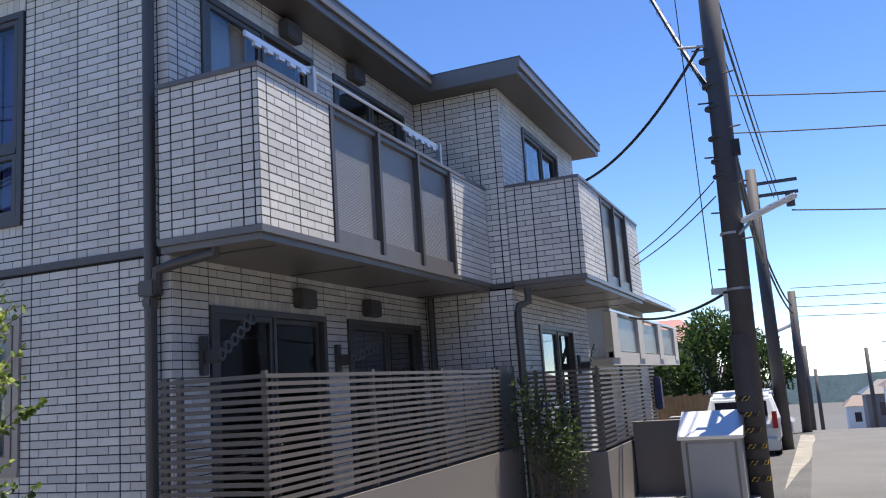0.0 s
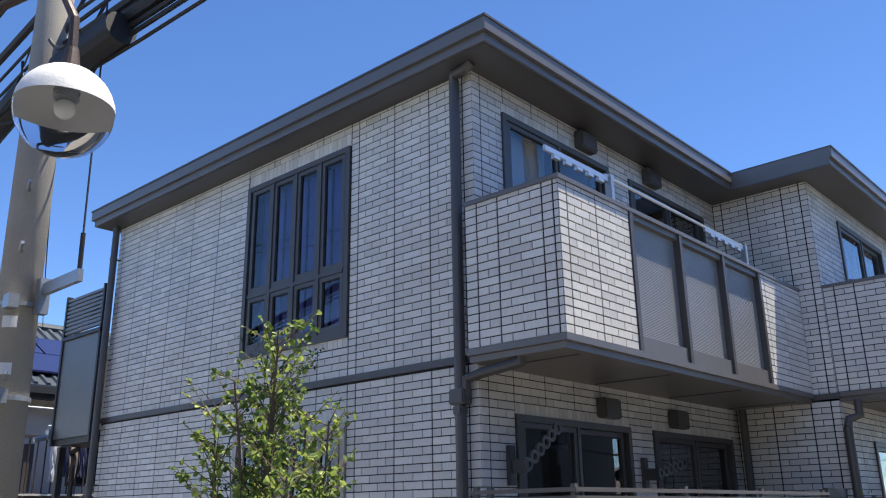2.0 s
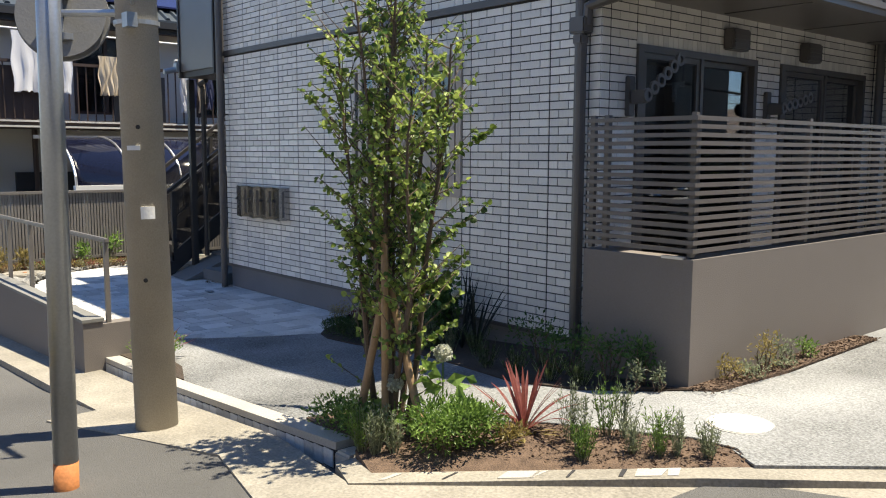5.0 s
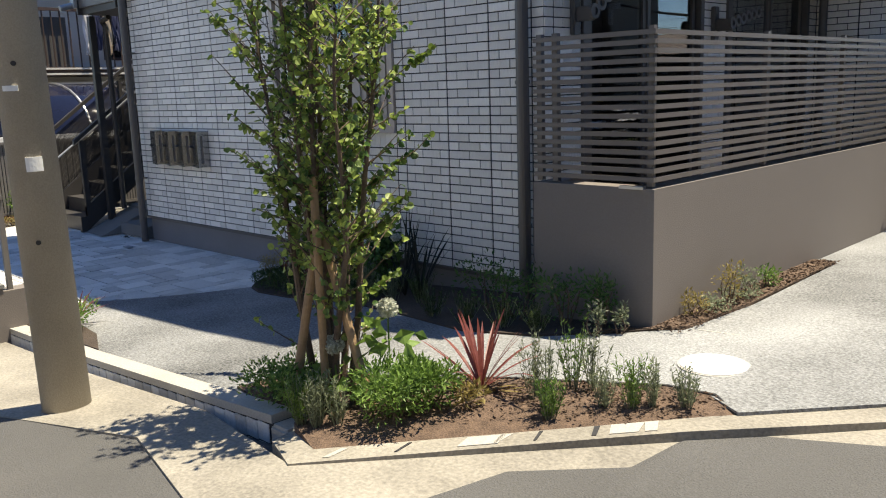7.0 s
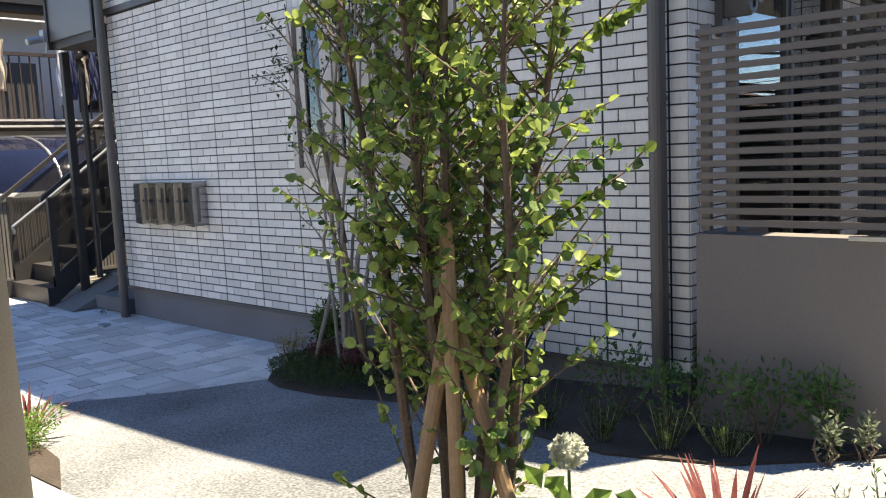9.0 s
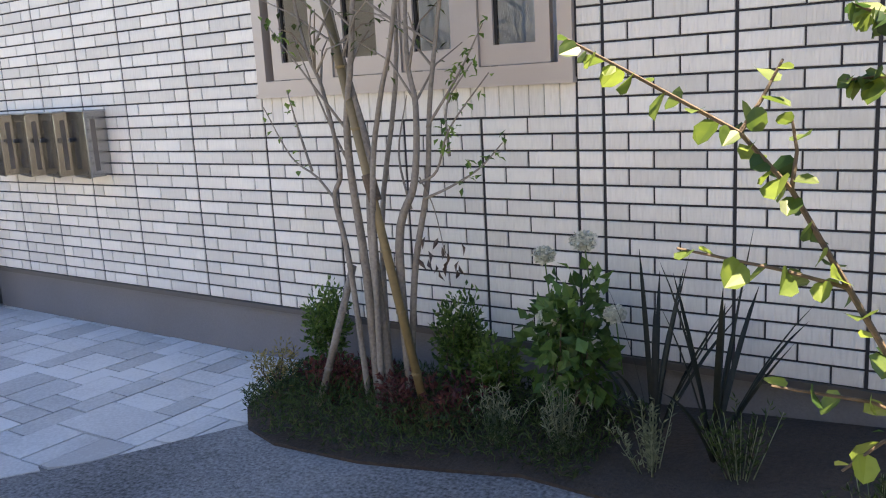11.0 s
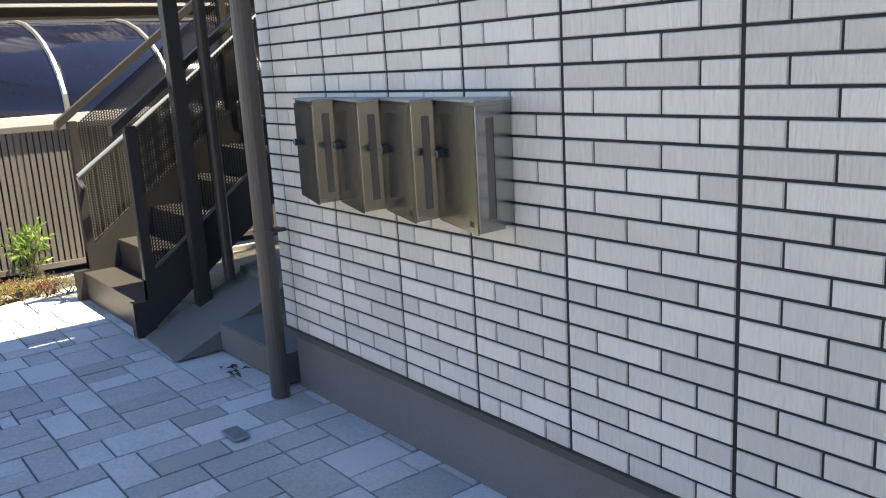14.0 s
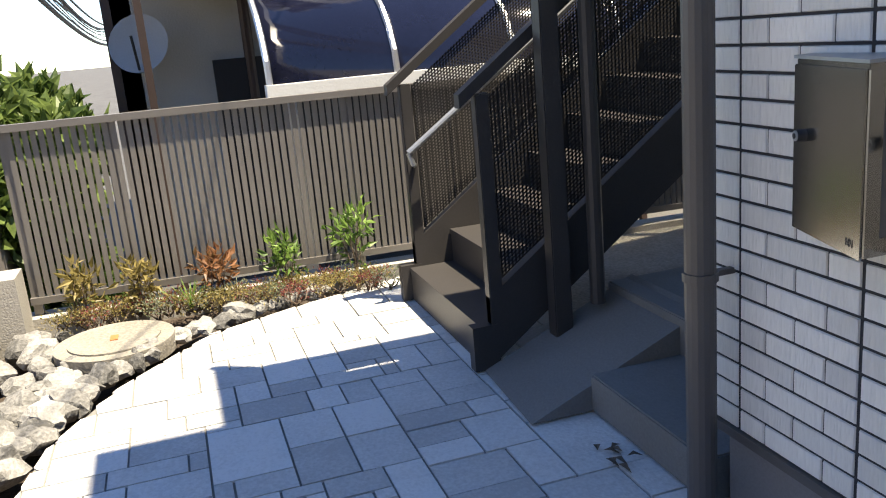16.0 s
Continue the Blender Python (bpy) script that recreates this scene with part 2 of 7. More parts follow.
class Geo:
    """Collects corners and faces; tf lays local (u, out, z) into the world."""

    def __init__(self, tf=None):
        self.v, self.f, self.tf = [], [], tf or (lambda a, b, c: (a, b, c))

    def box(self, a0, a1, b0, b1, c0, c1):
        n = len(self.v)
        self.v += [self.tf(a, b, c) for c in (c0, c1) for b in (b0, b1) for a in (a0, a1)]
        self.f += [tuple(n + i for i in q) for q in ((0, 2, 3, 1), (4, 5, 7, 6), (0, 1, 5, 4), (2, 6, 7, 3), (0, 4, 6, 2), (1, 3, 7, 5))]
        return self

    def tile(self, u0, u1, z0, z1, out, d=0.005, c=0.002):
        """A tile proud of its bed, with a chamfered face and no back."""
        n = len(self.v)
        self.v += [self.tf(u, out - d, z) for u, z in ((u0, z0), (u1, z0), (u1, z1), (u0, z1))]
        self.v += [self.tf(u, out, z) for u, z in ((u0 + c, z0 + c), (u1 - c, z0 + c), (u1 - c, z1 - c), (u0 + c, z1 - c))]
        self.f += [tuple(n + i for i in q) for q in ((4, 5, 6, 7), (0, 1, 5, 4), (1, 2, 6, 5), (2, 3, 7, 6), (3, 0, 4, 7))]

    def rod(self, p, q, r0, r1=None, n=10):
        r1 = r0 if r1 is None else r1
        p, q = Vector(self.tf(*p)), Vector(self.tf(*q))
        ax = (q - p).normalized()
        s = ax.cross(Vector((0, 0, 1)) if abs(ax.z) < 0.9 else Vector((1, 0, 0))).normalized()
        w = ax.cross(s)
        k = len(self.v)
        for c, r in ((p, r0), (q, r1)):
            self.v += [tuple(c + r * (math.cos(2 * math.pi * i / n) * s + math.sin(2 * math.pi * i / n) * w)) for i in range(n)]
        self.f += [(k + i, k + (i + 1) % n, k + n + (i + 1) % n, k + n + i) for i in range(n)]
        self.f += [tuple(k + i for i in reversed(range(n))), tuple(k + n + i for i in range(n))]
        return self

    def path(self, pts, r0, r1=None, n=8):
        """One bent tube along the points, its ring carried from point to point."""
        r1 = r0 if r1 is None else r1
        p = [Vector(self.tf(*c)) for c in pts]
        m = len(p) - 1
        k = len(self.v)
        s = None
        for i in range(m + 1):
            ax = (p[min(i + 1, m)] - p[max(i - 1, 0)]).normalized()
            if s is None:
                s = ax.cross(Vector((0, 0, 1)) if abs(ax.z) < 0.9 else Vector((1, 0, 0)))
            s = (s - ax * s.dot(ax)).normalized()
            w, r = ax.cross(s), r0 + (r1 - r0) * i / m
            self.v += [tuple(p[i] + r * (math.cos(2 * math.pi * j / n) * s + math.sin(2 * math.pi * j / n) * w)) for j in range(n)]
        self.f += [(k + i * n + j, k + i * n + (j + 1) % n, k + (i + 1) * n + (j + 1) % n, k + (i + 1) * n + j) for i in range(m) for j in range(n)]
        self.f += [tuple(k + j for j in reversed(range(n))), tuple(k + m * n + j for j in range(n))]
        return self

    def prism(self, poly, z0, z1):
        """A flat plate over a polygon; z0 and z1 may be functions of x, y."""
        f0, f1 = (z if callable(z) else (lambda a, b, k=z: k) for z in (z0, z1))
        k, n = len(self.v), len(poly)
        self.v += [self.tf(x, y, f0(x, y)) for x, y in poly] + [self.tf(x, y, f1(x, y)) for x, y in poly]
        for p, q, r in tessellate_polygon([[Vector((x, y, 0)) for x, y in poly]]):
            self.f += [(k + p, k + r, k + q), (k + n + p, k + n + q, k + n + r)]
        self.f += [(k + i, k + (i + 1) % n, k + n + (i + 1) % n, k + n + i) for i in range(n)]
        return self

    def plate(self, poly, z0, z1):
        """A prism cut where the forecourt changes slope, so that it follows the ramp."""
        cuts = (-3.3, -1.7, -0.4, 1.1, 2.0)
        for a, b in zip((None,) + cuts, cuts + (None,)):
            piece = poly if a is None else clip_x(poly, a, 1)
            piece = piece if b is None or len(piece) < 3 else clip_x(piece, b, -1)
            if len(piece) > 2:
                self.prism(piece, z0, z1)
        return self

    def ball(self, c, rx, ry=None, rz=None, n=12, m=8):
        ry, rz = ry or rx, rz or rx
        k = len(self.v)
        for j in range(m + 1):
            a = math.pi * j / m
            self.v += [self.tf(c[0] + rx * math.sin(a) * math.cos(2 * math.pi * i / n), c[1] + ry * math.sin(a) * math.sin(2 * math.pi * i / n), c[2] + rz * math.cos(a)) for i in range(n)]
        self.f += [(k + j * n + i, k + (j + 1) * n + i, k + (j + 1) * n + (i + 1) % n, k + j * n + (i + 1) % n) for j in range(m) for i in range(n)]
        return self

    def round_leaf(self, p, way, up, ln, wd, curl=0.1):
        """A rounded leaf folded along its midrib."""
        way = Vector(way).normalized()
        side = way.cross(Vector(up))
        side = side.normalized() if side.length > 1e-4 else Vector((1, 0, 0))
        nrm = side.cross(way)
        p = Vector(p)
        k = len(self.v)
        for a, s, h in ((0, 0, 0), (0.12, -0.34, 0.08), (0.45, -0.52, 0.12), (0.82, -0.34, 0.03), (1, 0, -curl), (0.82, 0.34, 0.03), (0.45, 0.52, 0.12), (0.12, 0.34, 0.08)):
            self.v.append(tuple(p + way * (a * ln) + side * (s * wd) + nrm * (h * ln)))
        self.f += [(k, k + 4, k + 3, k + 2, k + 1), (k, k + 7, k + 6, k + 5, k + 4)]

    def leaf(self, p, way, up, ln, wd, curl=0.25):
        """A folded pointed leaf of four faces."""
        way = Vector(way).normalized()
        side = way.cross(Vector(up))
        side = side.normalized() if side.length > 1e-4 else Vector((1, 0, 0))
        nrm = side.cross(way)
        p = Vector(p)
        k = len(self.v)
        for a, s, h in ((0, 0, 0), (0.45, -0.5, 0.12), (0.45, 0, 0), (0.45, 0.5, 0.12), (1, 0, -curl)):
            self.v.append(tuple(p + way * (a * ln) + side * (s * wd) + nrm * (h * ln)))
        self.f += [(k, k + 2, k + 1), (k, k + 3, k + 2), (k + 1, k + 2, k + 4), (k + 2, k + 3, k + 4)]


def link(name, geo, material, smooth=False, bevel=0.0, up=False):
    me = bpy.data.meshes.new(name)
    me.from_pydata(geo.v, [], geo.f)
    me.materials.append(material)
    if bevel or up or len(geo.f) < 60:
        bm = bmesh.new()
        bm.from_mesh(me)
        bmesh.ops.recalc_face_normals(bm, faces=bm.faces)
        if bevel:
            bmesh.ops.bevel(bm, geom=list(bm.edges), offset=bevel, segments=2, affect="EDGES", clamp_overlap=True)
        bm.to_mesh(me)
        bm.free()
    if smooth:
        for p in me.polygons:
            p.use_smooth = True
    me.update()
    return new(name, me)


def part(name, geo, material, parent, label="", smooth=False, bevel=0.0, up=False):
    """One mesh, in world coordinates, under a thing or a part."""
    ob = link(name, geo, material, smooth, bevel, up)
    ob.parent = parent
    if parent.parent is None:
        ob.matrix_parent_inverse = parent.matrix_basis.inverted()
    return tagged(ob, label)


def thing(name, base, label, category, group="", kind=""):
    ob = new(name)
    ob.empty_display_size = 0.1
    ob.matrix_basis = pose(*base)
    return tagged(ob, label, category, group, kind)


def single(name, geo, material, label, category, group="", kind="", smooth=False, bevel=0.0, up=False):
    return tagged(link(name, geo, material, smooth, bevel, up), label, category, group, kind)


def gable(u, d, z):
    return (u, -d, z)


def facing(x0):
    return lambda u, d, z: (x0 + d, u, z)


rnd = random.Random(7)


def path_z(x, y=0):
    """The forecourt: level before the mailboxes, then rising to the corner."""
    ramp = ((-99.0, -0.01), (-3.3, -0.01), (-1.7, 0.06), (-0.4, 0.15), (1.1, 0.255), (2.0, 0.28), (6.0, 0.32), (99.0, 0.32))
    for (xa, za), (xb, zb) in zip(ramp[:-1], ramp[1:]):
        if x <= xb:
            return za + (zb - za) * (x - xa) / (xb - xa)
    return 0.32


def road_z(x, y):
    """The road: down the side street, nearly level at the corner, then downhill."""
    ramp = ((-30.0, -1.5), (-3.0, -0.16), (-0.8, 0.045), (0.4, 0.125), (2.0, 0.225), (4.0, 0.25), (1e9, 0.25))
    z = ramp[0][1]
    for (xa, za), (xb, zb) in zip(ramp[:-1], ramp[1:]):
        if xa <= x <= xb:
            z = za + (zb - za) * (x - xa) / (xb - xa)
    if x > -0.5 or y < 12:
        z -= 0.025 * max(0.0, min(y, 25.0) - 2)
        z -= 0.08 * max(0.0, min(y, 130.0) - 25)
    else:
        z = min(z, -0.3 - 0.08 * max(0.0, min(y, 130.0) - 25))
    return z - 0.05 * max(0.0, min(y, 700.0) - 130)


def inside_bed(x, y, poly):
    hit = False
    for (x0, y0), (x1, y1) in zip(poly, poly[1:] + poly[:1]):
        if (y0 > y) != (y1 > y) and x < x0 + (y - y0) / (y1 - y0) * (x1 - x0):
            hit = not hit
    return hit


# grey darkened so the mirror's back looks shaded
MIRROR_BACK = mat("grey_back_plate", (0.20, 0.20, 0.20), 0.6, 0.2, 0.15)

YARDFENCE = mat("yard_fence_aluminium", (0.21, 0.195, 0.183), 0.45, 0.3, 0.08, 3, 150, 0.03)


# ---- structure: ground ----
def ground_sheet():
    g = Geo()
    xs = [-400, -120, -60, -30, -20, -14, -12, -10, -8, -6, -4, -3, -2, -1, 0, 1, 2, 3, 4, 5, 6, 7, 8, 10, 14, 20, 40, 100, 300]
    ys = [-200, -60, -25, -12, -8, -6, -5, -4, -3.4, -2.8, -2, -1, 0, 1, 2, 4, 6, 8, 12, 16, 20, 25, 30, 40, 55, 75, 100, 130, 300, 700, 2500]
    for y in ys:
        for x in xs:
            dip = 0.25 if (-9.4 < x < 1.1 and -2.4 < y < 12) else 0.0
            g.v.append((x, y, road_z(x, y) - dip))
    n = len(xs)
    g.f += [(j * n + i, j * n + i + 1, (j + 1) * n + i + 1, (j + 1) * n + i) for j in range(len(ys) - 1) for i in range(n - 1)]
    single("ground", g, ASPH, "grey asphalt roadway sloping down beside the building", "ground", kind="structure")


ground_sheet()

COURT = [(-3.75, -2.5), (-0.2, -2.5), (0.15, -2.5), (0.55, -2.5), (0.615, -2.455), (1.90, -1.272), (2.09, -1.39), (3.55, 0.2), (3.6, 6.6), (2.1, 6.6), (2.1, 4.7), (1.13, 4.7), (1.13, 0.0), (-2.5, 0.0), (-2.7, -0.72), (-3.0, -1.25), (-3.5, -1.85)]
single("forecourt", Geo().plate(COURT, -0.35, path_z), AGG, "pale exposed aggregate concrete forecourt beside the building", "paving", kind="structure")
PAVE = [(-9.2, 0.4), (-9.03, -0.04), (-8.77, -0.84), (-8.54, -1.35), (-8.0, -1.79), (-7.5, -2.03), (-6.8, -2.15), (-5.5, -2.25), (-4.2, -2.4), (-3.75, -2.5), (-3.5, -1.85), (-3.0, -1.25), (-2.7, -0.72), (-2.5, 0.06), (-6.1, 0.06), (-6.1, 0.4)]


def pave_z(x, y=0):
    return path_z(x) - 0.085


single("paving_bed", Geo().plate(PAVE, -0.35, pave_z), GROUT, "dark jointing bed beneath the stone paving", "paving", kind="structure")
single("yard_soil", Geo().plate([(-9.3, 0.4), (-9.3, -2.6), (-3.2, -2.6), (-3.2, -2.3), (-3.75, -2.45), (-5.5, -2.22), (-7.5, -2.0), (-8.5, -1.3), (-9.0, 0.4)], -0.4, lambda x, y: path_z(x) - 0.085), SOIL, "bare brown soil strip along the yard edge", "soil", kind="structure")
single("back_floor", Geo().box(-9.3, -6.1, 0.4, 9, -0.3, -0.01), CONC_D, "plain concrete ground behind the building", "paving", kind="structure")

# main street surface, gutters
G = Geo()
ys = [-1.5, 2, 6, 10, 14, 20, 25, 30, 40, 55, 75, 110]
for y in ys:
    G.v += [(4.05 + 0.012 * y, y, road_z(4.5, y) + 0.006), (8.2 + 0.02 * y, y, road_z(4.5, y) + 0.006)]
G.f += [(2 * i, 2 * i + 1, 2 * i + 3, 2 * i + 2) for i in range(len(ys) - 1)]
single("road", G, ASPH_R, "sunlit worn grey asphalt street running downhill", "road", kind="structure")


def strip(poly, h0, h1, name, material, label):
    return single(name, Geo().prism(poly, lambda x, y: road_z(x, y) - 0.2, lambda x, y: road_z(x, y) + (h0 if (x, y) in poly[:2] else h1)), material, label, "kerb", kind="structure")


strip([(-0.1, -3.03), (1.09, -3.33), (0.86, -2.83), (-0.1, -2.66)], 0.012, 0.03, "gutter_corner", CONC_D, "weathered tan concrete gutter along the corner")
strip([(1.09, -3.33), (4.35, -0.2), (3.7, 0.08), (0.86, -2.83)], 0.012, 0.03, "gutter_chamfer", CONC_D, "weathered tan concrete gutter along the cut corner")
strip([(4.35, -0.1), (4.35, 22), (4.0, 22), (3.7, 0.15)], 0.012, 0.03, "gutter_street", CONC_D, "weathered concrete gutter along the street")
strip([(-1.75, -3.45), (-0.1, -3.03), (-0.1, -2.66), (-1.75, -2.66)], 0.012, 0.03, "apron", CONC_D, "tan concrete apron round the utility pole base")
strip([(-14, -3.15), (-1.75, -3.12), (-1.75, -2.66), (-14, -2.66)], 0.012, 0.03, "gutter_side", CONC_D, "weathered concrete gutter beneath the low wall")

# tile faced kerb between side road and forecourt
kerb = thing("tiled_kerb", (-1.6, -2.6, -0.2), "grey tile-faced kerb edging the forecourt", "kerb", kind="structure")
part("coping", Geo().plate([(-3.4, -2.62), (0.42, -2.62), (0.42, -2.5), (-3.4, -2.5)], lambda x, y: path_z(x) - 0.03, lambda x, y: path_z(x) + 0.012), CONC, kerb)
part("bed", Geo().plate([(-3.4, -2.608), (0.415, -2.608), (0.415, -2.5), (-3.4, -2.5)], -0.5, lambda x, y: path_z(x) - 0.03), GROUT, kerb)
for i in range(38):
    u = -3.35 + i * 0.0985
    for j in range(3):
        t = path_z(u) - 0.035 - j * 0.1
        ob = Geo(lambda a, d, z: (a, -2.608 - d, z))
        ob.tile(u + 0.003, u + 0.0955, t - 0.093, t, 0.012)
        part("tile", ob, SLAB, kerb)
# kerb of the corner bed
part("end_stone", Geo().box(0.422, 0.56, -2.635, -2.505, -0.2, path_z(0.42) - 0.025), CONC, kerb, bevel=0.015)
single("bed_kerb", Geo().plate([(0.565, -2.72), (0.86, -2.84), (2.17, -1.50), (3.72, 0.08), (3.5, 0.2), (2.08, -1.38), (0.82, -2.68), (0.565, -2.60)], -0.3, lambda x, y: road_z(x, y) + 0.038), CONC_D, "weathered concrete kerb in front of the planted corner", "kerb", kind="structure")
# pale mortar repairs and joints on that kerb
for k, ln_, m_ in ((0.06, 0.03, CONC), (0.36, 0.16, CONC), (0.44, 0.02, CONC), (0.66, 0.02, GROUT), (0.78, 0.05, CONC), (0.70, 0.12, CONC), (0.22, 0.012, GROUT), (0.53, 0.012, GROUT)):
    p0, q0 = Vector((0.855, -2.80)).lerp(Vector((2.15, -1.47)), k), Vector((0.845, -2.69)).lerp(Vector((2.08, -1.385)), k)
    p1, q1 = p0 + Vector((0.7, 0.714)) * ln_, q0 + Vector((0.7, 0.714)) * ln_ * 1.2
    single("mortar_patch", Geo().prism([tuple(p0), tuple(p1), tuple(q1), tuple(q0)], lambda x, y: road_z(x, y), lambda x, y: road_z(x, y) + 0.042), m_, "thin mortar repair across the weathered kerb", "mortar", "kerb repairs", "structure")

# low wall with handrail
low = thing("low_wall", (-6.2, -2.7, -0.5), "taupe rendered low retaining wall with pale coping", "wall", kind="structure")
part("wall_body", Geo().box(-12.5, -3.05, -2.79, -2.63, -0.9, 0.325), STUCCO, low)
part("coping", Geo().box(-12.5, -3.04, -2.80, -2.62, 0.325, 0.352), CONC_R, low)
part("return_wall", Geo().box(-3.2, -3.05, -2.63, -2.25, -0.4, 0.3), STUCCO, low)
rail = thing("handrail", (-5.8, -2.58, 0.1), "bronze metal handrail with slim posts beside the low wall", "handrail")
part("top_rail", Geo().box(-8.9, -3.06, -2.585, -2.545, 0.975, 1.01), TRIM_LIGHT, rail, bevel=0.006)
for x in (-3.1, -4.3, -5.35, -6.2, -7.05, -7.9, -8.75):
    part("post", Geo().box(x - 0.018, x + 0.018, -2.583, -2.547, -0.02, 0.975), TRIM_LIGHT, rail)

# ---- the apartment building ----
CH, TW = 0.0657, 0.213
GV = [-6.05, -5.94, -5.52, -5.10, -4.69, -4.275, -3.735, -3.19, -2.745, -2.338, -1.944, -1.518, -1.41, -0.93, -0.50, -0.11, 0.0]


def tile_face(parent, tf, out, verts, z0, z1, holes=(), pick=None, part_name="tile"):
    """Courses of tiles between vertical joints, bonded by halves; holes are left open. Those in pick become pieces."""
    g = Geo(tf)
    n, k = 0, 0
    z = z0
    while z < z1 - 0.012:
        zt = min(z + CH - 0.0075, z1)
        zm = (z + zt) / 2
        for idx, (a, b) in enumerate(zip(verts[:-1], verts[1:])):
            w = b - a
            halves = max(1, round(w / TW * 2))
            h = w / halves
            cuts = [a]
            i = 0
            if halves == 1:
                pass
            elif halves % 2:
                i = 2 if (k + idx) % 2 else 1
                while i < halves:
                    cuts.append(a + i * h)
                    i += 2
            else:
                i = 2 if k % 2 else 1
                while i < halves:
                    cuts.append(a + i * h)
                    i += 2
            cuts.append(b)
            for c, d in zip(cuts[:-1], cuts[1:]):
                segs = [(c, d)]
                for h0, h1, hz0, hz1 in holes:
                    if hz0 < zm < hz1:
                        segs = [s for p, q in segs for s in ((p, min(q, h0)), (max(p, h1), q)) if s[1] - s[0] > 0.02]
                for p, q in segs:
                    if pick and pick[0] < (p + q) / 2 < pick[1] and pick[2] < zm < pick[3] and n < 300:
                        o = Geo(tf)
                        o.tile(p + (0.0062 if p == a else 0.0032), q - (0.0062 if q == b else 0.0032), z, zt, out)
                        part(part_name, o, TILE_ONE, parent)
                        n += 1
                    else:
                        g.tile(p + (0.0062 if p == a else 0.0032), q - (0.0062 if q == b else 0.0032), z, zt, out)
        z += CH
        k += 1
    return g


def soldiers(g, u0, u1, z0, z1, out):
    n = round((u1 - u0) / 0.068)
    for i in range(n):
        g.tile(u0 + (u1 - u0) * i / n + 0.001, u0 + (u1 - u0) * (i + 1) / n - 0.001, z0, z1, out, c=0.002)


def pierced(tf, out, thick, u0, u1, z0, z1, holes):
    """A wall of real thickness with openings through it."""
    g = Geo(tf)
    us = sorted({u0, u1, *[h[0] for h in holes], *[h[1] for h in holes]})
    zs = sorted({z0, z1, *[h[2] for h in holes], *[h[3] for h in holes]})
    for a, b in zip(us[:-1], us[1:]):
        for c, d in zip(zs[:-1], zs[1:]):
            if not any(h[0] < (a + b) / 2 < h[1] and h[2] < (c + d) / 2 < h[3] for h in holes):
                g.box(a, b, out - thick, out, c, d)
    return g


BELT, EAVE = 2.96, 5.445
# openings: u0, u1, z0, z1
G_HOLES = [(-3.175, -1.525, 3.36, 5.22), (-3.19, -1.52, 1.35, 2.58)]
F_HOLES = [(0.43, 2.19, 0.72, 2.56), (2.63, 4.43, 0.72, 2.56), (0.40, 2.15, 3.36, 5.19), (2.57, 4.33, 3.36, 5.19)]
B_HOLES = [(5.6, 7.4, 3.36, 5.19), (5.65, 7.4, 0.72, 2.53)]

house = thing("apartment_building", (-3, 3, 0), "two-storey apartment building clad in pale grey tiles", "building", kind="structure")
part("wall_gable", pierced(gable, -0.005, 0.2, -6.05, -0.005, 0.28, EAVE, G_HOLES), GROUT, house)
part("wall_front", pierced(facing(0), -0.005, 0.2, 0.205, 4.66, 0.28, EAVE, F_HOLES), GROUT, house)
part("wall_side", Geo().box(-0.2, 1.145, 4.66, 4.85, 0.28, EAVE), GROUT, house)
part("wall_front_far", pierced(facing(1.15), -0.005, 0.2, 4.66, 8.47, 0.28, EAVE, B_HOLES), GROUT, house)
part("wall_back", Geo().box(-6.05, -5.85, 0.2, 8.47, 0.28, EAVE), PLASTER, house)
part("wall_end", Geo().box(-5.85, 1.138, 8.27, 8.47, 0.28, EAVE), TILE, house)
part("foundation", Geo().box(-6.02, -0.02, 0.03, 8.4, -0.3, 0.28), BASE, house)
part("flashing", Geo(gable).box(-6.06, 0.0, -0.03, 0.012, 0.262, 0.288), TRIM, house)
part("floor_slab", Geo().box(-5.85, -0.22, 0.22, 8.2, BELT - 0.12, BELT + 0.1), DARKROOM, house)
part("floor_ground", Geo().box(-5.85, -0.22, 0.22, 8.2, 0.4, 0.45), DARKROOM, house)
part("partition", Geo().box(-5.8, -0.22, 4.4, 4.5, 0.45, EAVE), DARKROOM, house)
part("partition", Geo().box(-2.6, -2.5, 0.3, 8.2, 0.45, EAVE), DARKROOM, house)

# roof slab with stepped fascia
OX, OY = 0.42, 0.32
top_plan = [(-6.25, -OY), (OX, -OY), (OX, 4.66 - 0.32), (1.15 + OX, 4.66 - 0.32), (1.15 + OX, 8.8), (-6.25, 8.8)]


def inset(poly, d):
    return [(x + (d if x < -3 else -d), y + (d if y < 4 else (-d if y > 8 else 0))) for x, y in poly]


part("roof", Geo().prism(top_plan, EAVE + 0.09, EAVE + 0.205), TRIM_LIGHT, house, up=True)
part("fascia", Geo().prism(inset(top_plan, 0.035), EAVE + 0.01, EAVE + 0.092), TRIM_LIGHT, house, up=True)
part("soffit", Geo().prism(inset(top_plan, 0.06), EAVE, EAVE + 0.012), TRIM, house, up=True)
part("roof_flashing", Geo().prism(inset(top_plan, -0.01), EAVE + 0.205, EAVE + 0.225), TRIM, house, up=True)

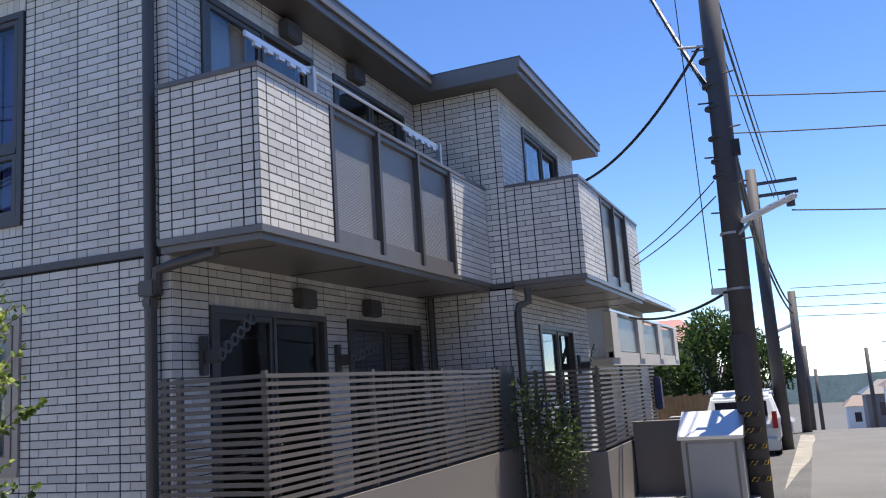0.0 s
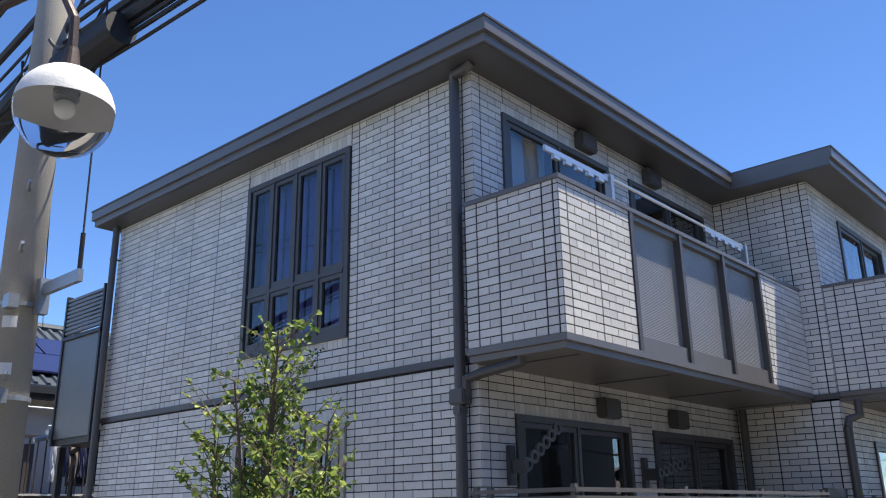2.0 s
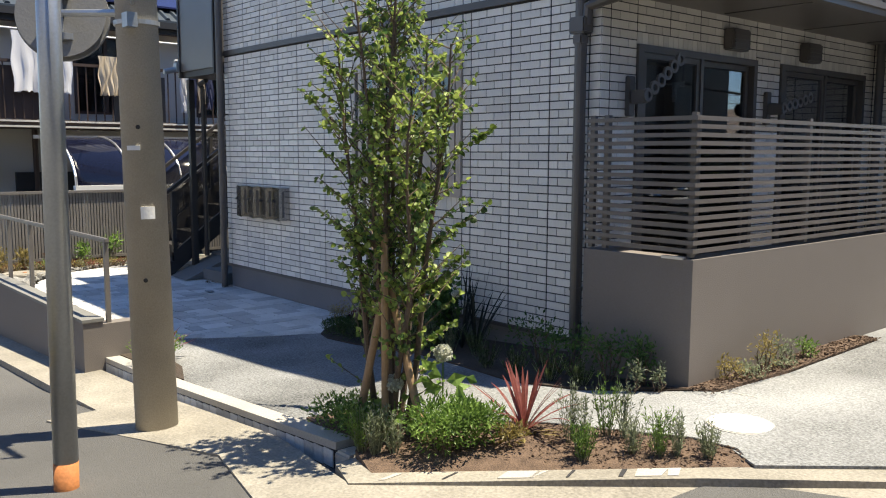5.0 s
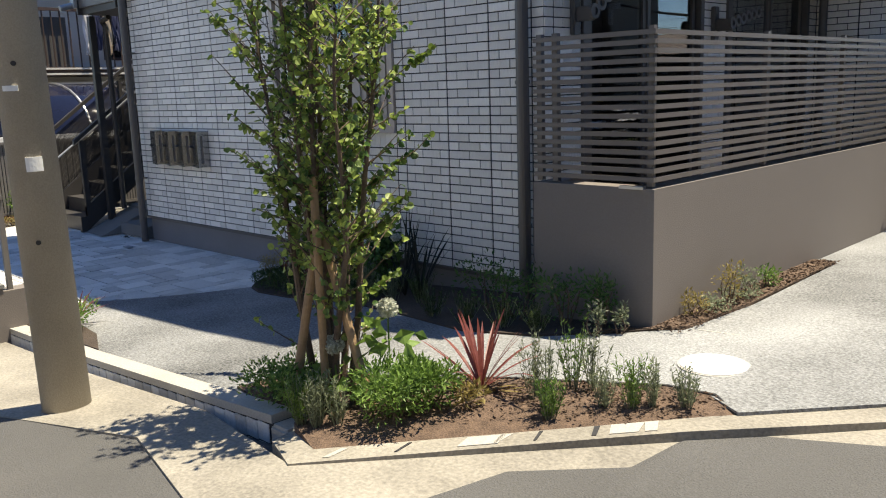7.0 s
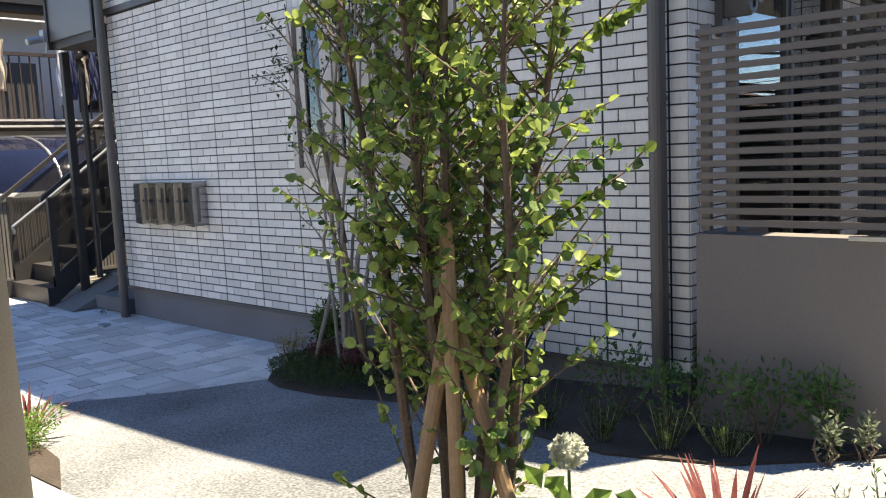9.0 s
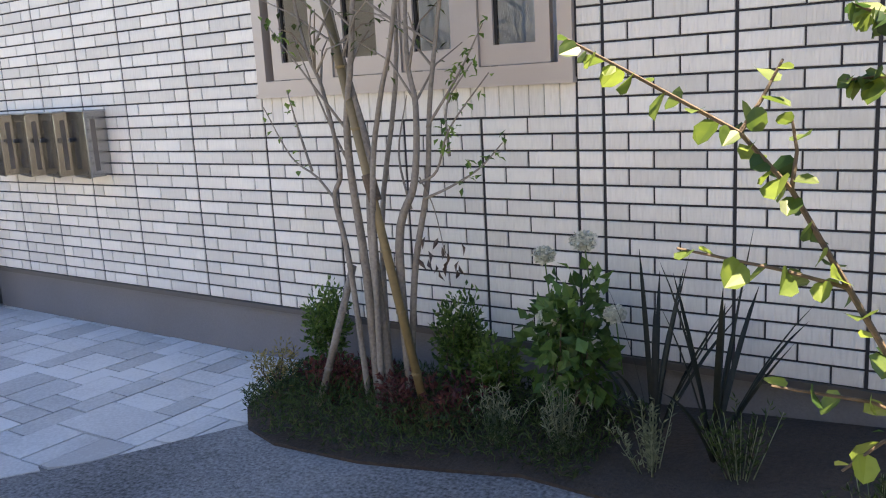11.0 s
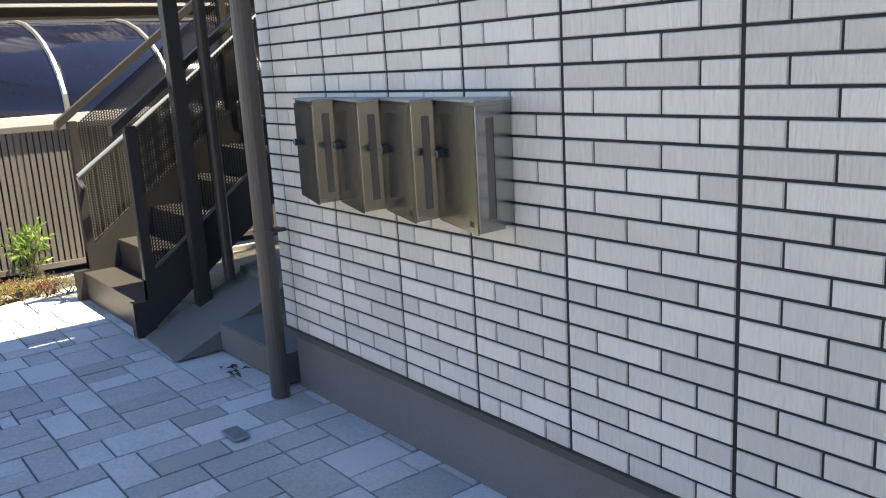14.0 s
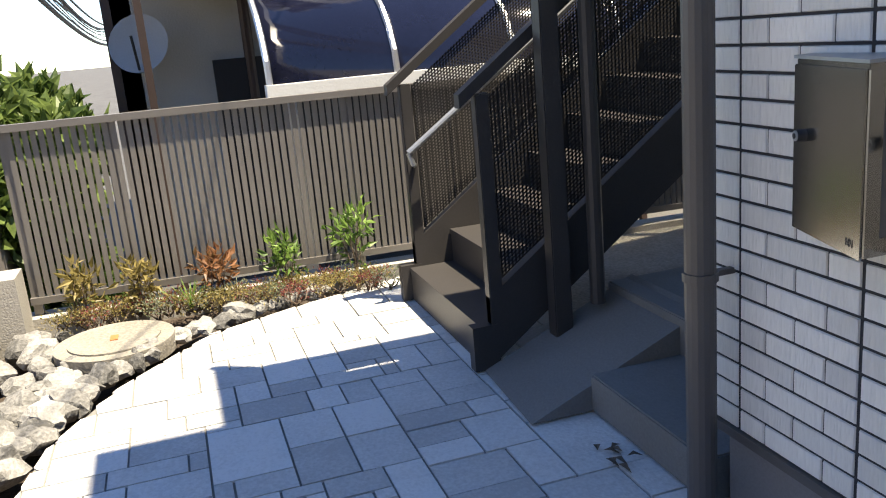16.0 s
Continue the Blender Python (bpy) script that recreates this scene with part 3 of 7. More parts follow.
# string course
part("belt", Geo(gable).box(-6.06, -0.0, -0.02, 0.022, BELT - 0.03, BELT + 0.03), TRIM, house)
part("belt", Geo(facing(0)).box(0.0, 4.66, -0.02, 0.02, BELT - 0.03, BELT + 0.03), TRIM, house)
part("belt", Geo().box(0.0, 1.172, 4.632, 4.66, BELT - 0.03, BELT + 0.03), TRIM, house)
part("belt", Geo(facing(1.15)).box(4.66, 8.47, -0.02, 0.02, BELT - 0.03, BELT + 0.03), TRIM, house)


def window_frame(tf, out, u0, u1, z0, z1, columns, split=None, frame_mat=TRIM, back=DARKROOM, label="", recess=0.03, wide=0.055, sash=0.045, dress=None, bar=0.02):
    """Outer frame, mullions, sashes and panes; dress: a curtain behind some of the columns."""
    w = thing("window", tf((u0 + u1) / 2, out, z0), label, "window", kind="structure")
    o = out - recess + 0.05
    part("window_frame", Geo(tf).box(u0, u1, o - 0.1, o, z1 - wide, z1).box(u0, u1, o - 0.1, o, z0, z0 + wide)
         .box(u0, u0 + wide, o - 0.1, o, z0 + wide, z1 - wide).box(u1 - wide, u1, o - 0.1, o, z0 + wide, z1 - wide), frame_mat, w)
    inner = u1 - u0 - 2 * wide
    for c in range(columns):
        a = u0 + wide + inner * c / columns
        b = u0 + wide + inner * (c + 1) / columns
        if c:
            part("mullion", Geo(tf).box(a - bar, a + bar, o - 0.1, o - 0.004, z0 + wide, z1 - wide), frame_mat, w)
        rows = [(z0 + wide, z1 - wide)] if split is None else [(z0 + wide, split - 0.02), (split + 0.02, z1 - wide)]
        if split is not None:
            part("transom", Geo(tf).box(a + 0.02, b - 0.02, o - 0.1, o - 0.006, split - 0.02, split + 0.02), frame_mat, w)
        for p, q in rows:
            a2, b2 = a + bar + 0.002, b - bar - 0.002
            s = o - 0.016 - (0.03 if (split is None and columns == 2 and c % 2) else 0)
            part("sash", Geo(tf).box(a2, b2, s - 0.03, s, q - sash, q - 0.003).box(a2, b2, s - 0.03, s, p + 0.003, p + sash + 0.02)
                 .box(a2, a2 + sash, s - 0.03, s, p + sash + 0.02, q - sash).box(b2 - sash, b2, s - 0.03, s, p + sash + 0.02, q - sash), frame_mat, w)
            part("gasket", Geo(tf).box(a2 + sash, b2 - sash, s - 0.028, s - 0.012, q - sash - 0.012, q - sash).box(a2 + sash, a2 + sash + 0.012, s - 0.028, s - 0.012, p + sash + 0.02, q - sash - 0.012), BLACK, w)
            pane = part("pane", Geo(tf).box(a2 + sash, b2 - sash, s - 0.022, s - 0.018, p + sash + 0.02, q - sash), GLASS, w)
            pane.visible_shadow = False
        if dress and c in dress:
            part("curtain", Geo(tf).box(a + 0.02, b - 0.02, o - 0.19, o - 0.18, z0 + 0.06, z1 - 0.06), dress[c], w)
    part("window_sill", Geo(tf).box(u0 - 0.005, u1 + 0.005, out - 0.05, out + 0.03, z0 - 0.018, z0 + 0.002), frame_mat, w)
    return w


window_frame(gable, 0, -3.175, -1.525, 3.36, 5.22, 4, 3.99, TRIM, label="tall four-bay taupe window with blue blinds, upper storey", dress={i: BLUECURT for i in range(4)})
window_frame(gable, 0, -3.19, -1.52, 1.35, 2.58, 4, None, PINKFRAME, label="four-bay beige-framed window above the shrubs", dress={2: CURTAIN, 3: CURTAIN}, sash=0.062, wide=0.06, bar=0.036)
window_frame(facing(0), 0, 0.43, 2.19, 0.72, 2.56, 2, None, TRIM, label="dark sliding terrace window behind the slatted fence")
window_frame(facing(0), 0, 2.63, 4.43, 0.72, 2.56, 2, None, TRIM, label="dark sliding terrace window behind the slatted fence")
window_frame(facing(0), 0, 0.40, 2.15, 3.36, 5.19, 2, None, TRIM, label="sliding balcony window with a white curtain", dress={0: CURTAIN})
window_frame(facing(0), 0, 2.57, 4.33, 3.36, 5.19, 2, None, TRIM, label="dark sliding balcony window")
window_frame(facing(1.15), 0, 5.6, 7.4, 3.36, 5.19, 2, None, TRIM, label="sliding balcony window with blue blind", dress={0: BLUECURT})
window_frame(facing(1.15), 0, 5.65, 7.4, 0.72, 2.53, 2, None, TRIM, label="dark sliding terrace window beyond the planter")


def vent_hood(tf, u, z):
    v = thing("vent_hood", tf(u, 0.0, z), "small taupe louvred vent hood on the tiled wall", "vent", "vent hoods")
    part("hood", Geo(tf).box(u - 0.14, u + 0.14, 0.0, 0.10, z - 0.09, z + 0.09), TRIM, v, bevel=0.012)
    for i in range(4):
        part("slat", Geo(tf).box(u - 0.12, u + 0.12, 0.1, 0.106, z - 0.07 + i * 0.035, z - 0.05 + i * 0.035), TRIM, v)


for u, z in ((1.77, 2.70), (3.11, 2.69), (1.70, 5.31), (3.02, 5.31)):
    vent_hood(facing(0), u, z)


def downpipe(x, y, z0, z1, label, r=0.038, brackets=(), elbow=None):
    d = thing("downpipe", (x, y, z0), label, "drainpipe", "downpipes")
    g = Geo().rod((x, y, z0), (x, y, z1), r, n=16)
    if elbow:
        g.path([(x, y, z1)] + elbow, r, n=16)
    part("pipe", g, TRIM, d, smooth=False)
    for z in brackets:
        part("bracket", Geo().rod((x, y, z - 0.012), (x, y, z + 0.012), r + 0.006, n=16).box(x - 0.01, x + 0.01, y, y + 0.12, z - 0.008, z + 0.008), TRIM, d)
    return d


downpipe(-5.97, -0.10, 0.0, EAVE, "taupe round downpipe at the far wall corner", brackets=(0.75, 2.2, 3.7, 5.0), r=0.042)
dp = downpipe(-0.135, -0.07, path_z(0) - 0.1, 2.55, "taupe downpipe with a hopper at the near wall corner", r=0.045, brackets=(0.7, 1.7))
part("hopper", Geo().box(-0.205, -0.055, -0.135, -0.02, 2.60, 2.72).box(-0.18, -0.09, -0.12, -0.03, 2.52, 2.60), TRIM, dp, bevel=0.012)
part("upper_pipe", Geo().rod((-0.135, -0.07, 2.70), (-0.135, -0.07, EAVE - 0.1), 0.045, n=16).path([(-0.135, -0.07, EAVE - 0.1), (-0.12, -0.09, EAVE - 0.04), (0.03, -0.1, EAVE - 0.03), (0.09, -0.1, EAVE)], 0.045, n=12), TRIM, dp)
part("branch_pipe", Geo().path([(-0.08, -0.07, 2.66), (-0.07, -0.07, 2.79), (0.06, -0.06, 2.82), (0.45, -0.06, 2.86), (0.45, -0.06, 2.96)], 0.04, n=10), TRIM, dp)
downpipe(0.10, 4.58, 0.5, 2.9, "taupe downpipe in the recessed corner", r=0.04)
downpipe(1.22, 4.58, 0.25, 2.62, "taupe downpipe at the far wall corner", r=0.045, elbow=[(1.24, 4.6, 2.7), (1.34, 4.64, 2.74), (1.34, 4.64, 2.9)])


# balconies
def balcony(y0, y1, xw, xo, label, pans, side_tiles):
    b = thing("balcony", (xw, y0, 2.9), label, "balcony", "balconies", "structure")
    z0, z1 = 3.0, 4.155
    part("slab", Geo().box(xw, xo - 0.02, y0 + 0.02, y1 - 0.02, 2.90, 2.96), TRIM_LIGHT, b)
    part("edge_beam", Geo().box(xw, xo + 0.012, y0 - 0.012, y1, 2.95, 3.0), TRIM_LIGHT, b)
    for i in range(4):
        y = y0 + 0.3 + i * (y1 - y0 - 0.6) / 3
        part("joint", Geo().box(xw + 0.05, xo - 0.1, y - 0.01, y + 0.01, 2.893, 2.90), TRIM, b)
    part("side_wall", Geo().box(xw, xo - 0.005, y0 + 0.005, y0 + 0.12, z0, z1), GROUT, b)
    ys_ = [y0, pans[0]], [pans[1], y1]
    for a, c in ys_:
        part("front_wall", Geo().box(xo - 0.12, xo - 0.005, a + 0.12 if a == y0 else a, c, z0, z1), GROUT, b)
        nn = max(1, round((c - a) / TW * 2)) * TW / 2
        part("tiles", tile_face(b, facing(xo), 0, [a, a + 0.11, (a + c) / 2, c] if c - a > 0.7 else [a, a + 0.11, c], z0 + 0.005, z1, ()), TILE, b)["kind"] = "stuff"
    part("tiles", tile_face(b, lambda u, d, z: (u, y0 - d, z), 0, side_tiles, z0 + 0.005, z1, ()), TILE, b)["kind"] = "stuff"
    part("coping", Geo().box(xw, xo + 0.015, y0 - 0.015, y0 + 0.13, z1, z1 + 0.035).box(xo - 0.13, xo + 0.015, y0 + 0.13, y1, z1, z1 + 0.035), TRIM_LIGHT, b)
    n = pans[2]
    part("panel_frame", Geo().box(xo - 0.08, xo - 0.01, pans[0], pans[1], z0, z0 + 0.13).box(xo - 0.08, xo - 0.01, pans[0], pans[1], z1 - 0.05, z1 - 0.002), TRIM_LIGHT, b)
    for i in range(n + 1):
        y = pans[0] + (pans[1] - pans[0]) * i / n
        y = min(max(y, pans[0] + 0.025), pans[1] - 0.025)
        part("panel_post", Geo().box(xo - 0.07, xo + 0.012, y - 0.025, y + 0.025, z0, z1), TRIM, b)
    for i in range(n):
        a = pans[0] + (pans[1] - pans[0]) * i / n + 0.03
        c = pans[0] + (pans[1] - pans[0]) * (i + 1) / n - 0.03
        g = Geo()
        m = 70
        for k in range(m):
            za = z0 + 0.14 + (z1 - z0 - 0.2) * k / m
            zb = z0 + 0.14 + (z1 - z0 - 0.2) * (k + 1) / m
            q = len(g.v)
            g.v += [(xo - 0.05, a, za), (xo - 0.05, c, za), (xo - 0.0485, a, (za + zb) / 2), (xo - 0.0485, c, (za + zb) / 2), (xo - 0.05, a, zb), (xo - 0.05, c, zb)]
            g.f += [(q, q + 1, q + 3, q + 2), (q + 2, q + 3, q + 5, q + 4)]
        part("panel", g, PANEL, b, "grey ribbed translucent panel")
    return b


balcony(-0.13, 4.64, 0.0, 0.90, "tile-fronted balcony with three grey ribbed panels", (0.88, 3.52, 3), [0.0, 0.12, 0.33, 0.75, 0.85, 0.9])
balcony(4.67, 8.6, 1.15, 2.06, "tile-fronted balcony with two grey ribbed panels", (5.83, 7.6, 2), [1.15, 1.27, 1.48, 1.9, 2.0, 2.06])


def clothes_bar(y, x=0.72, z=4.185, away=0.95):
    b = thing("clothes_bracket", (x, y, z), "folding aluminium laundry pole bracket on the balcony", "bracket", "laundry brackets")
    part("post", Geo().box(x - 0.03, x + 0.03, y - 0.03, y + 0.03, z, z + 0.36), GALV, b, bevel=0.006)
    part("arm", Geo().box(x - 0.012, x + 0.012, y - away, y, z + 0.28, z + 0.33), ALU, b, bevel=0.005)
    for i in range(5):
        part("ring", Geo().box(x - 0.016, x + 0.016, y - away + 0.12 + i * 0.16, y - away + 0.2 + i * 0.16, z + 0.25, z + 0.28), ALU, b)


clothes_bar(0.93)
clothes_bar(3.66)
part_pole = single("laundry_pole", Geo().rod((0.72, 0.85, 4.515), (0.72, 3.7, 4.515), 0.016, n=10), ALU, "thin aluminium laundry pole above the balcony", "laundry pole")


def wall_bracket(y, x, z, tilt):
    b = thing("wall_bracket", (x, y, z), "dark folding laundry bracket on the wall", "bracket", "wall brackets")
    part("plate", Geo().box(x, x + 0.04, y - 0.04, y + 0.04, z - 0.15, z + 0.15), TRIM, b, bevel=0.006)
    part("hinge", Geo().box(x + 0.04, x + 0.18, y - 0.02, y + 0.02, z - 0.06, z + 0.04), TRIM, b, bevel=0.006)
    dy, dz = 0.5 * math.sin(tilt), 0.5 * math.cos(tilt)
    for i in range(6):
        g = Geo()
        c0 = (x + 0.16 + 0.02, y + dy * i / 5, z + dz * i / 5)
        n, k = 14, len(g.v)
        for j in range(n):
            a = 2 * math.pi * j / n
            for r, e in ((0.052, -0.01), (0.052, 0.01), (0.028, 0.01), (0.028, -0.01)):
                g.v.append((c0[0] + e, c0[1] + r * math.sin(a), c0[2] + r * math.cos(a)))
        for j in range(n):
            for s in range(4):
                g.f.append((k + 4 * j + s, k + 4 * j + (s + 1) % 4, k + 4 * ((j + 1) % n) + (s + 1) % 4, k + 4 * ((j + 1) % n) + s))
        part("ring", g, TRIM, b)


wall_bracket(0.33, 0.0, 2.16, 0.95)
wall_bracket(2.38, 0.0, 2.14, 1.35)
wall_bracket(7.6, 1.15, 2.0, 1.0)


# planters with slatted fences
def slat_fence(x0, x1, y0, y1, zb, zt, label):
    f = thing("slatted_fence", (x1, y0, zb), label, "fence", "terrace fences")
    n = 17
    for i in range(n):
        z = zb + 0.04 + (zt - zb - 0.075) * i / (n - 1)
        h = 0.0135
        part("slat", Geo().box(x0, x1, y0, y0 + 0.02, z - h, z + h), FENCE, f)
        part("slat", Geo().box(x1 - 0.02, x1, y0 + 0.022, y1, z - h, z + h), FENCE, f)
    part("corner_post", Geo().box(x1 - 0.055, x1 - 0.022, y0 + 0.022, y0 + 0.055, zb, zt), FENCE, f)
    for y in (y0 + 1.5, y0 + 2.9, y1 - 0.1):
        part("post", Geo().box(x1 - 0.055, x1 - 0.022, y - 0.02, y + 0.02, zb, zt), FENCE, f)
    for x in (x0 + 0.03, x0 + 0.15):
        part("post", Geo().box(x - 0.02, x + 0.02, y0 + 0.022, y0 + 0.055, zb, zt), FENCE, f)
    return f


def planter(x0, x1, y0, y1, zt, label):
    p = thing("planter_wall", (x1, y0, 0.0), label, "wall", kind="structure")
    part("wall_body", Geo().prism([(x0, y0), (x1, y0), (x1, y1), (x1 - 0.15, y1), (x1 - 0.15, y0 + 0.15), (x0 + 0.12, y0 + 0.15), (x0 + 0.12, y0 + 0.5), (x0, y0 + 0.5)], -0.3, zt), STUCCO, p, up=True)
    part("terrace", Geo().box(x0 - 0.25, x1 - 0.15, y0 + 0.5, y1, 0.3, 0.55), BASE, p)
    return p


planter(0.26, 1.125, -0.462, 4.66, 1.075, "taupe stucco terrace wall below the slatted fence")
slat_fence(0.26, 1.115, -0.452, 4.05, 1.085, 1.98, "dark bronze horizontal slat fence on the terrace wall")
planter(1.17, 2.1, 4.7, 8.7, 0.97, "taupe stucco terrace wall with a dark stain")
slat_fence(1.17, 2.09, 4.71, 8.65, 0.98, 1.93, "dark bronze horizontal slat fence on the far terrace wall")
single("terrace_light", Geo().box(0.90, 1.06, -0.475, -0.44, 1.07, 1.087), ALU, "small aluminium cap plate on the terrace wall", "plate")
single("end_screen", Geo().box(1.05, 1.1, 4.06, 4.62, 0.5, 2.0), TRIM, "dark solid privacy screen at the fence end", "screen")


# ---- mailboxes ----
def lettering(text, size, place, parent, material):
    cu = bpy.data.curves.new("number", "FONT")
    cu.body, cu.size, cu.align_x = text, size, "CENTER"
    cu.extrude = 0.0004
    tmp = bpy.data.objects.new("number", cu)
    scene.collection.objects.link(tmp)
    me = bpy.data.meshes.new_from_object(tmp.evaluated_get(bpy.context.evaluated_depsgraph_get()))
    bpy.data.objects.remove(tmp)
    me.materials.clear()
    me.materials.append(material)
    ob = new("number", me)
    ob.parent = parent
    ob.matrix_parent_inverse = parent.matrix_basis.inverted()
    ob.matrix_basis = place
    return ob


def mailbox(xr, number):
    """A wedge in plan: the door slants out from the wall to a deep slotted side."""
    w, near, deep_, zb, zt = 0.296, 0.05, 0.14, 0.948, 1.314
    xl = xr - w
    m = thing("mailbox", (xl + w / 2, 0, zb), "brushed stainless wedge-shaped wall mailbox with a black dial knob", "mailbox", "row of four mailboxes")
    part("body", Geo().prism([(xl, -0.002), (xl, -near), (xr - 0.001, -deep_), (xr - 0.001, -0.002)], zb, zt), STEEL, m, bevel=0.002, up=True)
    ln = math.hypot(w, deep_ - near)
    ex, ey = w / ln, -(deep_ - near) / ln
    slant = lambda u, d, z: (xl + u * ex + d * ey, -near + u * ey - d * ex, z)
    part("door", Geo(slant).box(0.002, ln - 0.001, 0.001, 0.007, zb - 0.012, zt - 0.012), STEEL, m, "brushed stainless door", bevel=0.0015)
    y0, y1 = -deep_ + 0.032, -deep_ + 0.062
    part("rim", Geo().box(xr, xr + 0.005, -deep_ - 0.003, y0, zb - 0.006, zt - 0.012).box(xr, xr + 0.005, y1, y1 + 0.032, zb - 0.006, zt - 0.012)
         .box(xr, xr + 0.005, y0, y1, zt - 0.045, zt - 0.012).box(xr, xr + 0.005, y0, y1, zb - 0.006, zb + 0.03), STEEL, m, "stainless slot rim")
    part("slot_cover", Geo().box(xr, xr + 0.0015, y0, y1, zb + 0.03, zt - 0.045), TRIM_LIGHT, m, "dull grey slot cover")
    part("cap", Geo().prism([(xl - 0.004, -0.002), (xl - 0.004, -near - 0.006), (xr + 0.006, -deep_ - 0.008), (xr + 0.006, -0.002)], zt, zt + 0.007), GALV, m, "dull grey cap", up=True)
    ku, kz = 0.060, zb + 0.205
    knob = part("knob", Geo(slant).rod((ku, 0.007, kz), (ku, 0.027, kz), 0.0135, n=18), BLACK, m, "black dial knob")
    part("dial", Geo(slant).rod((ku, 0.027, kz), (ku, 0.030, kz), 0.0115, n=18), GALV, knob)
    part("pointer", Geo(slant).rod((ku, 0.030, kz), (ku, 0.032, kz), 0.006, n=10), BLACK, knob)
    x, y, z = slant(ln - 0.042, 0.0076, zb + 0.008)
    lettering(number, 0.024, pose(x, y, z, 90, 0, math.degrees(math.atan2(ey, ex))), m, BLACK)
    return m


for i, num in enumerate(("101", "102", "201", "202")):
    mailbox(-4.474 - (3 - i) * 0.302, num)


# ---- outside stair, ramp and steps ----
RISE, GO = 0.185, 0.25
stair = thing("steel_staircase", (-7.95, 0.0, 0.0), "dark steel outside staircase with perforated side panels", "staircase")
XA, XB = -7.36, -8.50


def lattice(x, y0, y1, zl, h, pitch=0.017, bar=0.0085):
    """A perforated sheet that rises with the flight."""
    g = Geo()
    k = RISE / GO
    n = int((y1 - y0) / pitch)
    for i in range(n + 1):
        y = y0 + i * pitch
        z = zl + (y - y0) * k
        q = len(g.v)
        g.v += [(x, y, z), (x, y + bar, z + bar * k), (x, y + bar, z + h + bar * k), (x, y, z + h)]
        g.f.append((q, q + 1, q + 2, q + 3))
    for j in range(int(h / pitch) + 1):
        z = zl + j * pitch
        q = len(g.v)
        g.v += [(x, y0, z), (x, y1, z + (y1 - y0) * k), (x, y1, z + (y1 - y0) * k + bar), (x, y0, z + bar)]
        g.f.append((q, q + 1, q + 2, q + 3))
    return g


def slanted(x, w, y0, y1, z0, h):
    k = RISE / GO
    g = Geo()
    g.v += [(x + s * w / 2, y, z) for s in (-1, 1) for y, z in ((y0, z0), (y1, z0 + (y1 - y0) * k), (y1, z0 + (y1 - y0) * k + h), (y0, z0 + h))]
    g.f += [(0, 1, 2, 3), (7, 6, 5, 4), (0, 4, 5, 1), (1, 5, 6, 2), (2, 6, 7, 3), (3, 7, 4, 0)]
    return g


for i in range(15):
    y, z = -0.24 + i * GO, RISE * (i + 1)
    step = part("tread", Geo().box(XB + 0.03, XA - 0.03, y, y + GO + 0.02, z - 0.03, z), STAIR, stair)
    part("riser", Geo().box(XB + 0.03, XA - 0.03, y + 0.004, y + 0.012, z - RISE, z - 0.03), STAIR, stair)
for x in (XA, XB):
    part("stringer", slanted(x, 0.05, -0.2, 3.7, 0.02, 0.30), STAIR, stair, up=True)
    part("foot", Geo().box(x - 0.03, x + 0.03, -0.29, -0.17, 0.0, 0.2), STAIR, stair)
    part("newel_post", Geo().box(x - 0.028, x + 0.028, -0.2, -0.14, 0.15, 1.18), STAIR, stair, bevel=0.004)
    part("handrail", slanted(x, 0.06, -0.27, 3.7, 1.13, 0.055), STAIR, stair, up=True)
    part("perforated_panel", lattice(x, -0.13, 3.6, 0.39, 0.78), STAIR, stair)
    for y in (0.95, 2.2, 3.4):
        part("panel_post", Geo().box(x - 0.025, x + 0.025, y - 0.025, y + 0.025, 0.3 + y * RISE / GO, 1.25 + y * RISE / GO), STAIR, stair)
part("grab_rail", Geo().path([(XB + 0.12, -0.21, 0.83), (XB + 0.12, 0.6, 1.40), (XB + 0.12, 3.0, 3.17)], 0.018, n=10), GALV, stair, "pale galvanised inner handrail")
part("rail_end", Geo().path([(XB + 0.12, -0.21, 0.83), (XB + 0.12, -0.19, 0.77), (XB + 0.03, -0.16, 0.75)], 0.014, n=8), GALV, stair)

walkway = thing("upper_walkway", (-6.7, 2.5, 2.7), "dark steel upper access walkway with a solid end screen", "walkway", kind="structure")
part("deck", Geo().box(-7.10, -6.06, -0.08, 8.4, 2.72, 2.86), STAIR, walkway)
part("end_screen", Geo().box(-7.10, -6.10, -0.11, -0.07, 2.80, 4.08), TRIM_LIGHT, walkway)
part("screen_frame", Geo().box(-7.14, -7.10, -0.13, -0.06, 2.72, 4.70).box(-6.10, -6.06, -0.13, -0.06, 2.72, 4.70).box(-7.14, -6.06, -0.14, -0.06, 4.08, 4.13), STAIR, walkway)
for i in range(9):
    part("louvre", Geo().box(-7.10, -6.1, -0.12, -0.08, 4.17 + i * 0.056, 4.205 + i * 0.056), TRIM_LIGHT, walkway)
part("side_screen", Geo().box(-7.14, -7.11, -0.06, 8.4, 2.86, 4.08), TRIM_LIGHT, walkway)
part("post", Geo().box(-7.30, -7.22, 0.05, 0.13, 0.12, 2.72), STAIR, walkway, bevel=0.005)
part("post", Geo().box(-7.30, -7.22, 2.6, 2.68, 0.3, 2.72), STAIR, walkway, bevel=0.005)
part("drain_pipe", Geo().rod((-7.2, 0.24, 0.26), (-7.2, 0.24, 2.6), 0.033, n=12).path([(-7.2, 0.24, 2.6), (-7.2, 0.2, 2.66), (-7.0, 0.2, 2.7)], 0.033), STAIR, walkway)
cam_box = thing("security_camera", (-7.15, -0.14, 2.85), "small pale wall camera on the walkway corner", "camera")
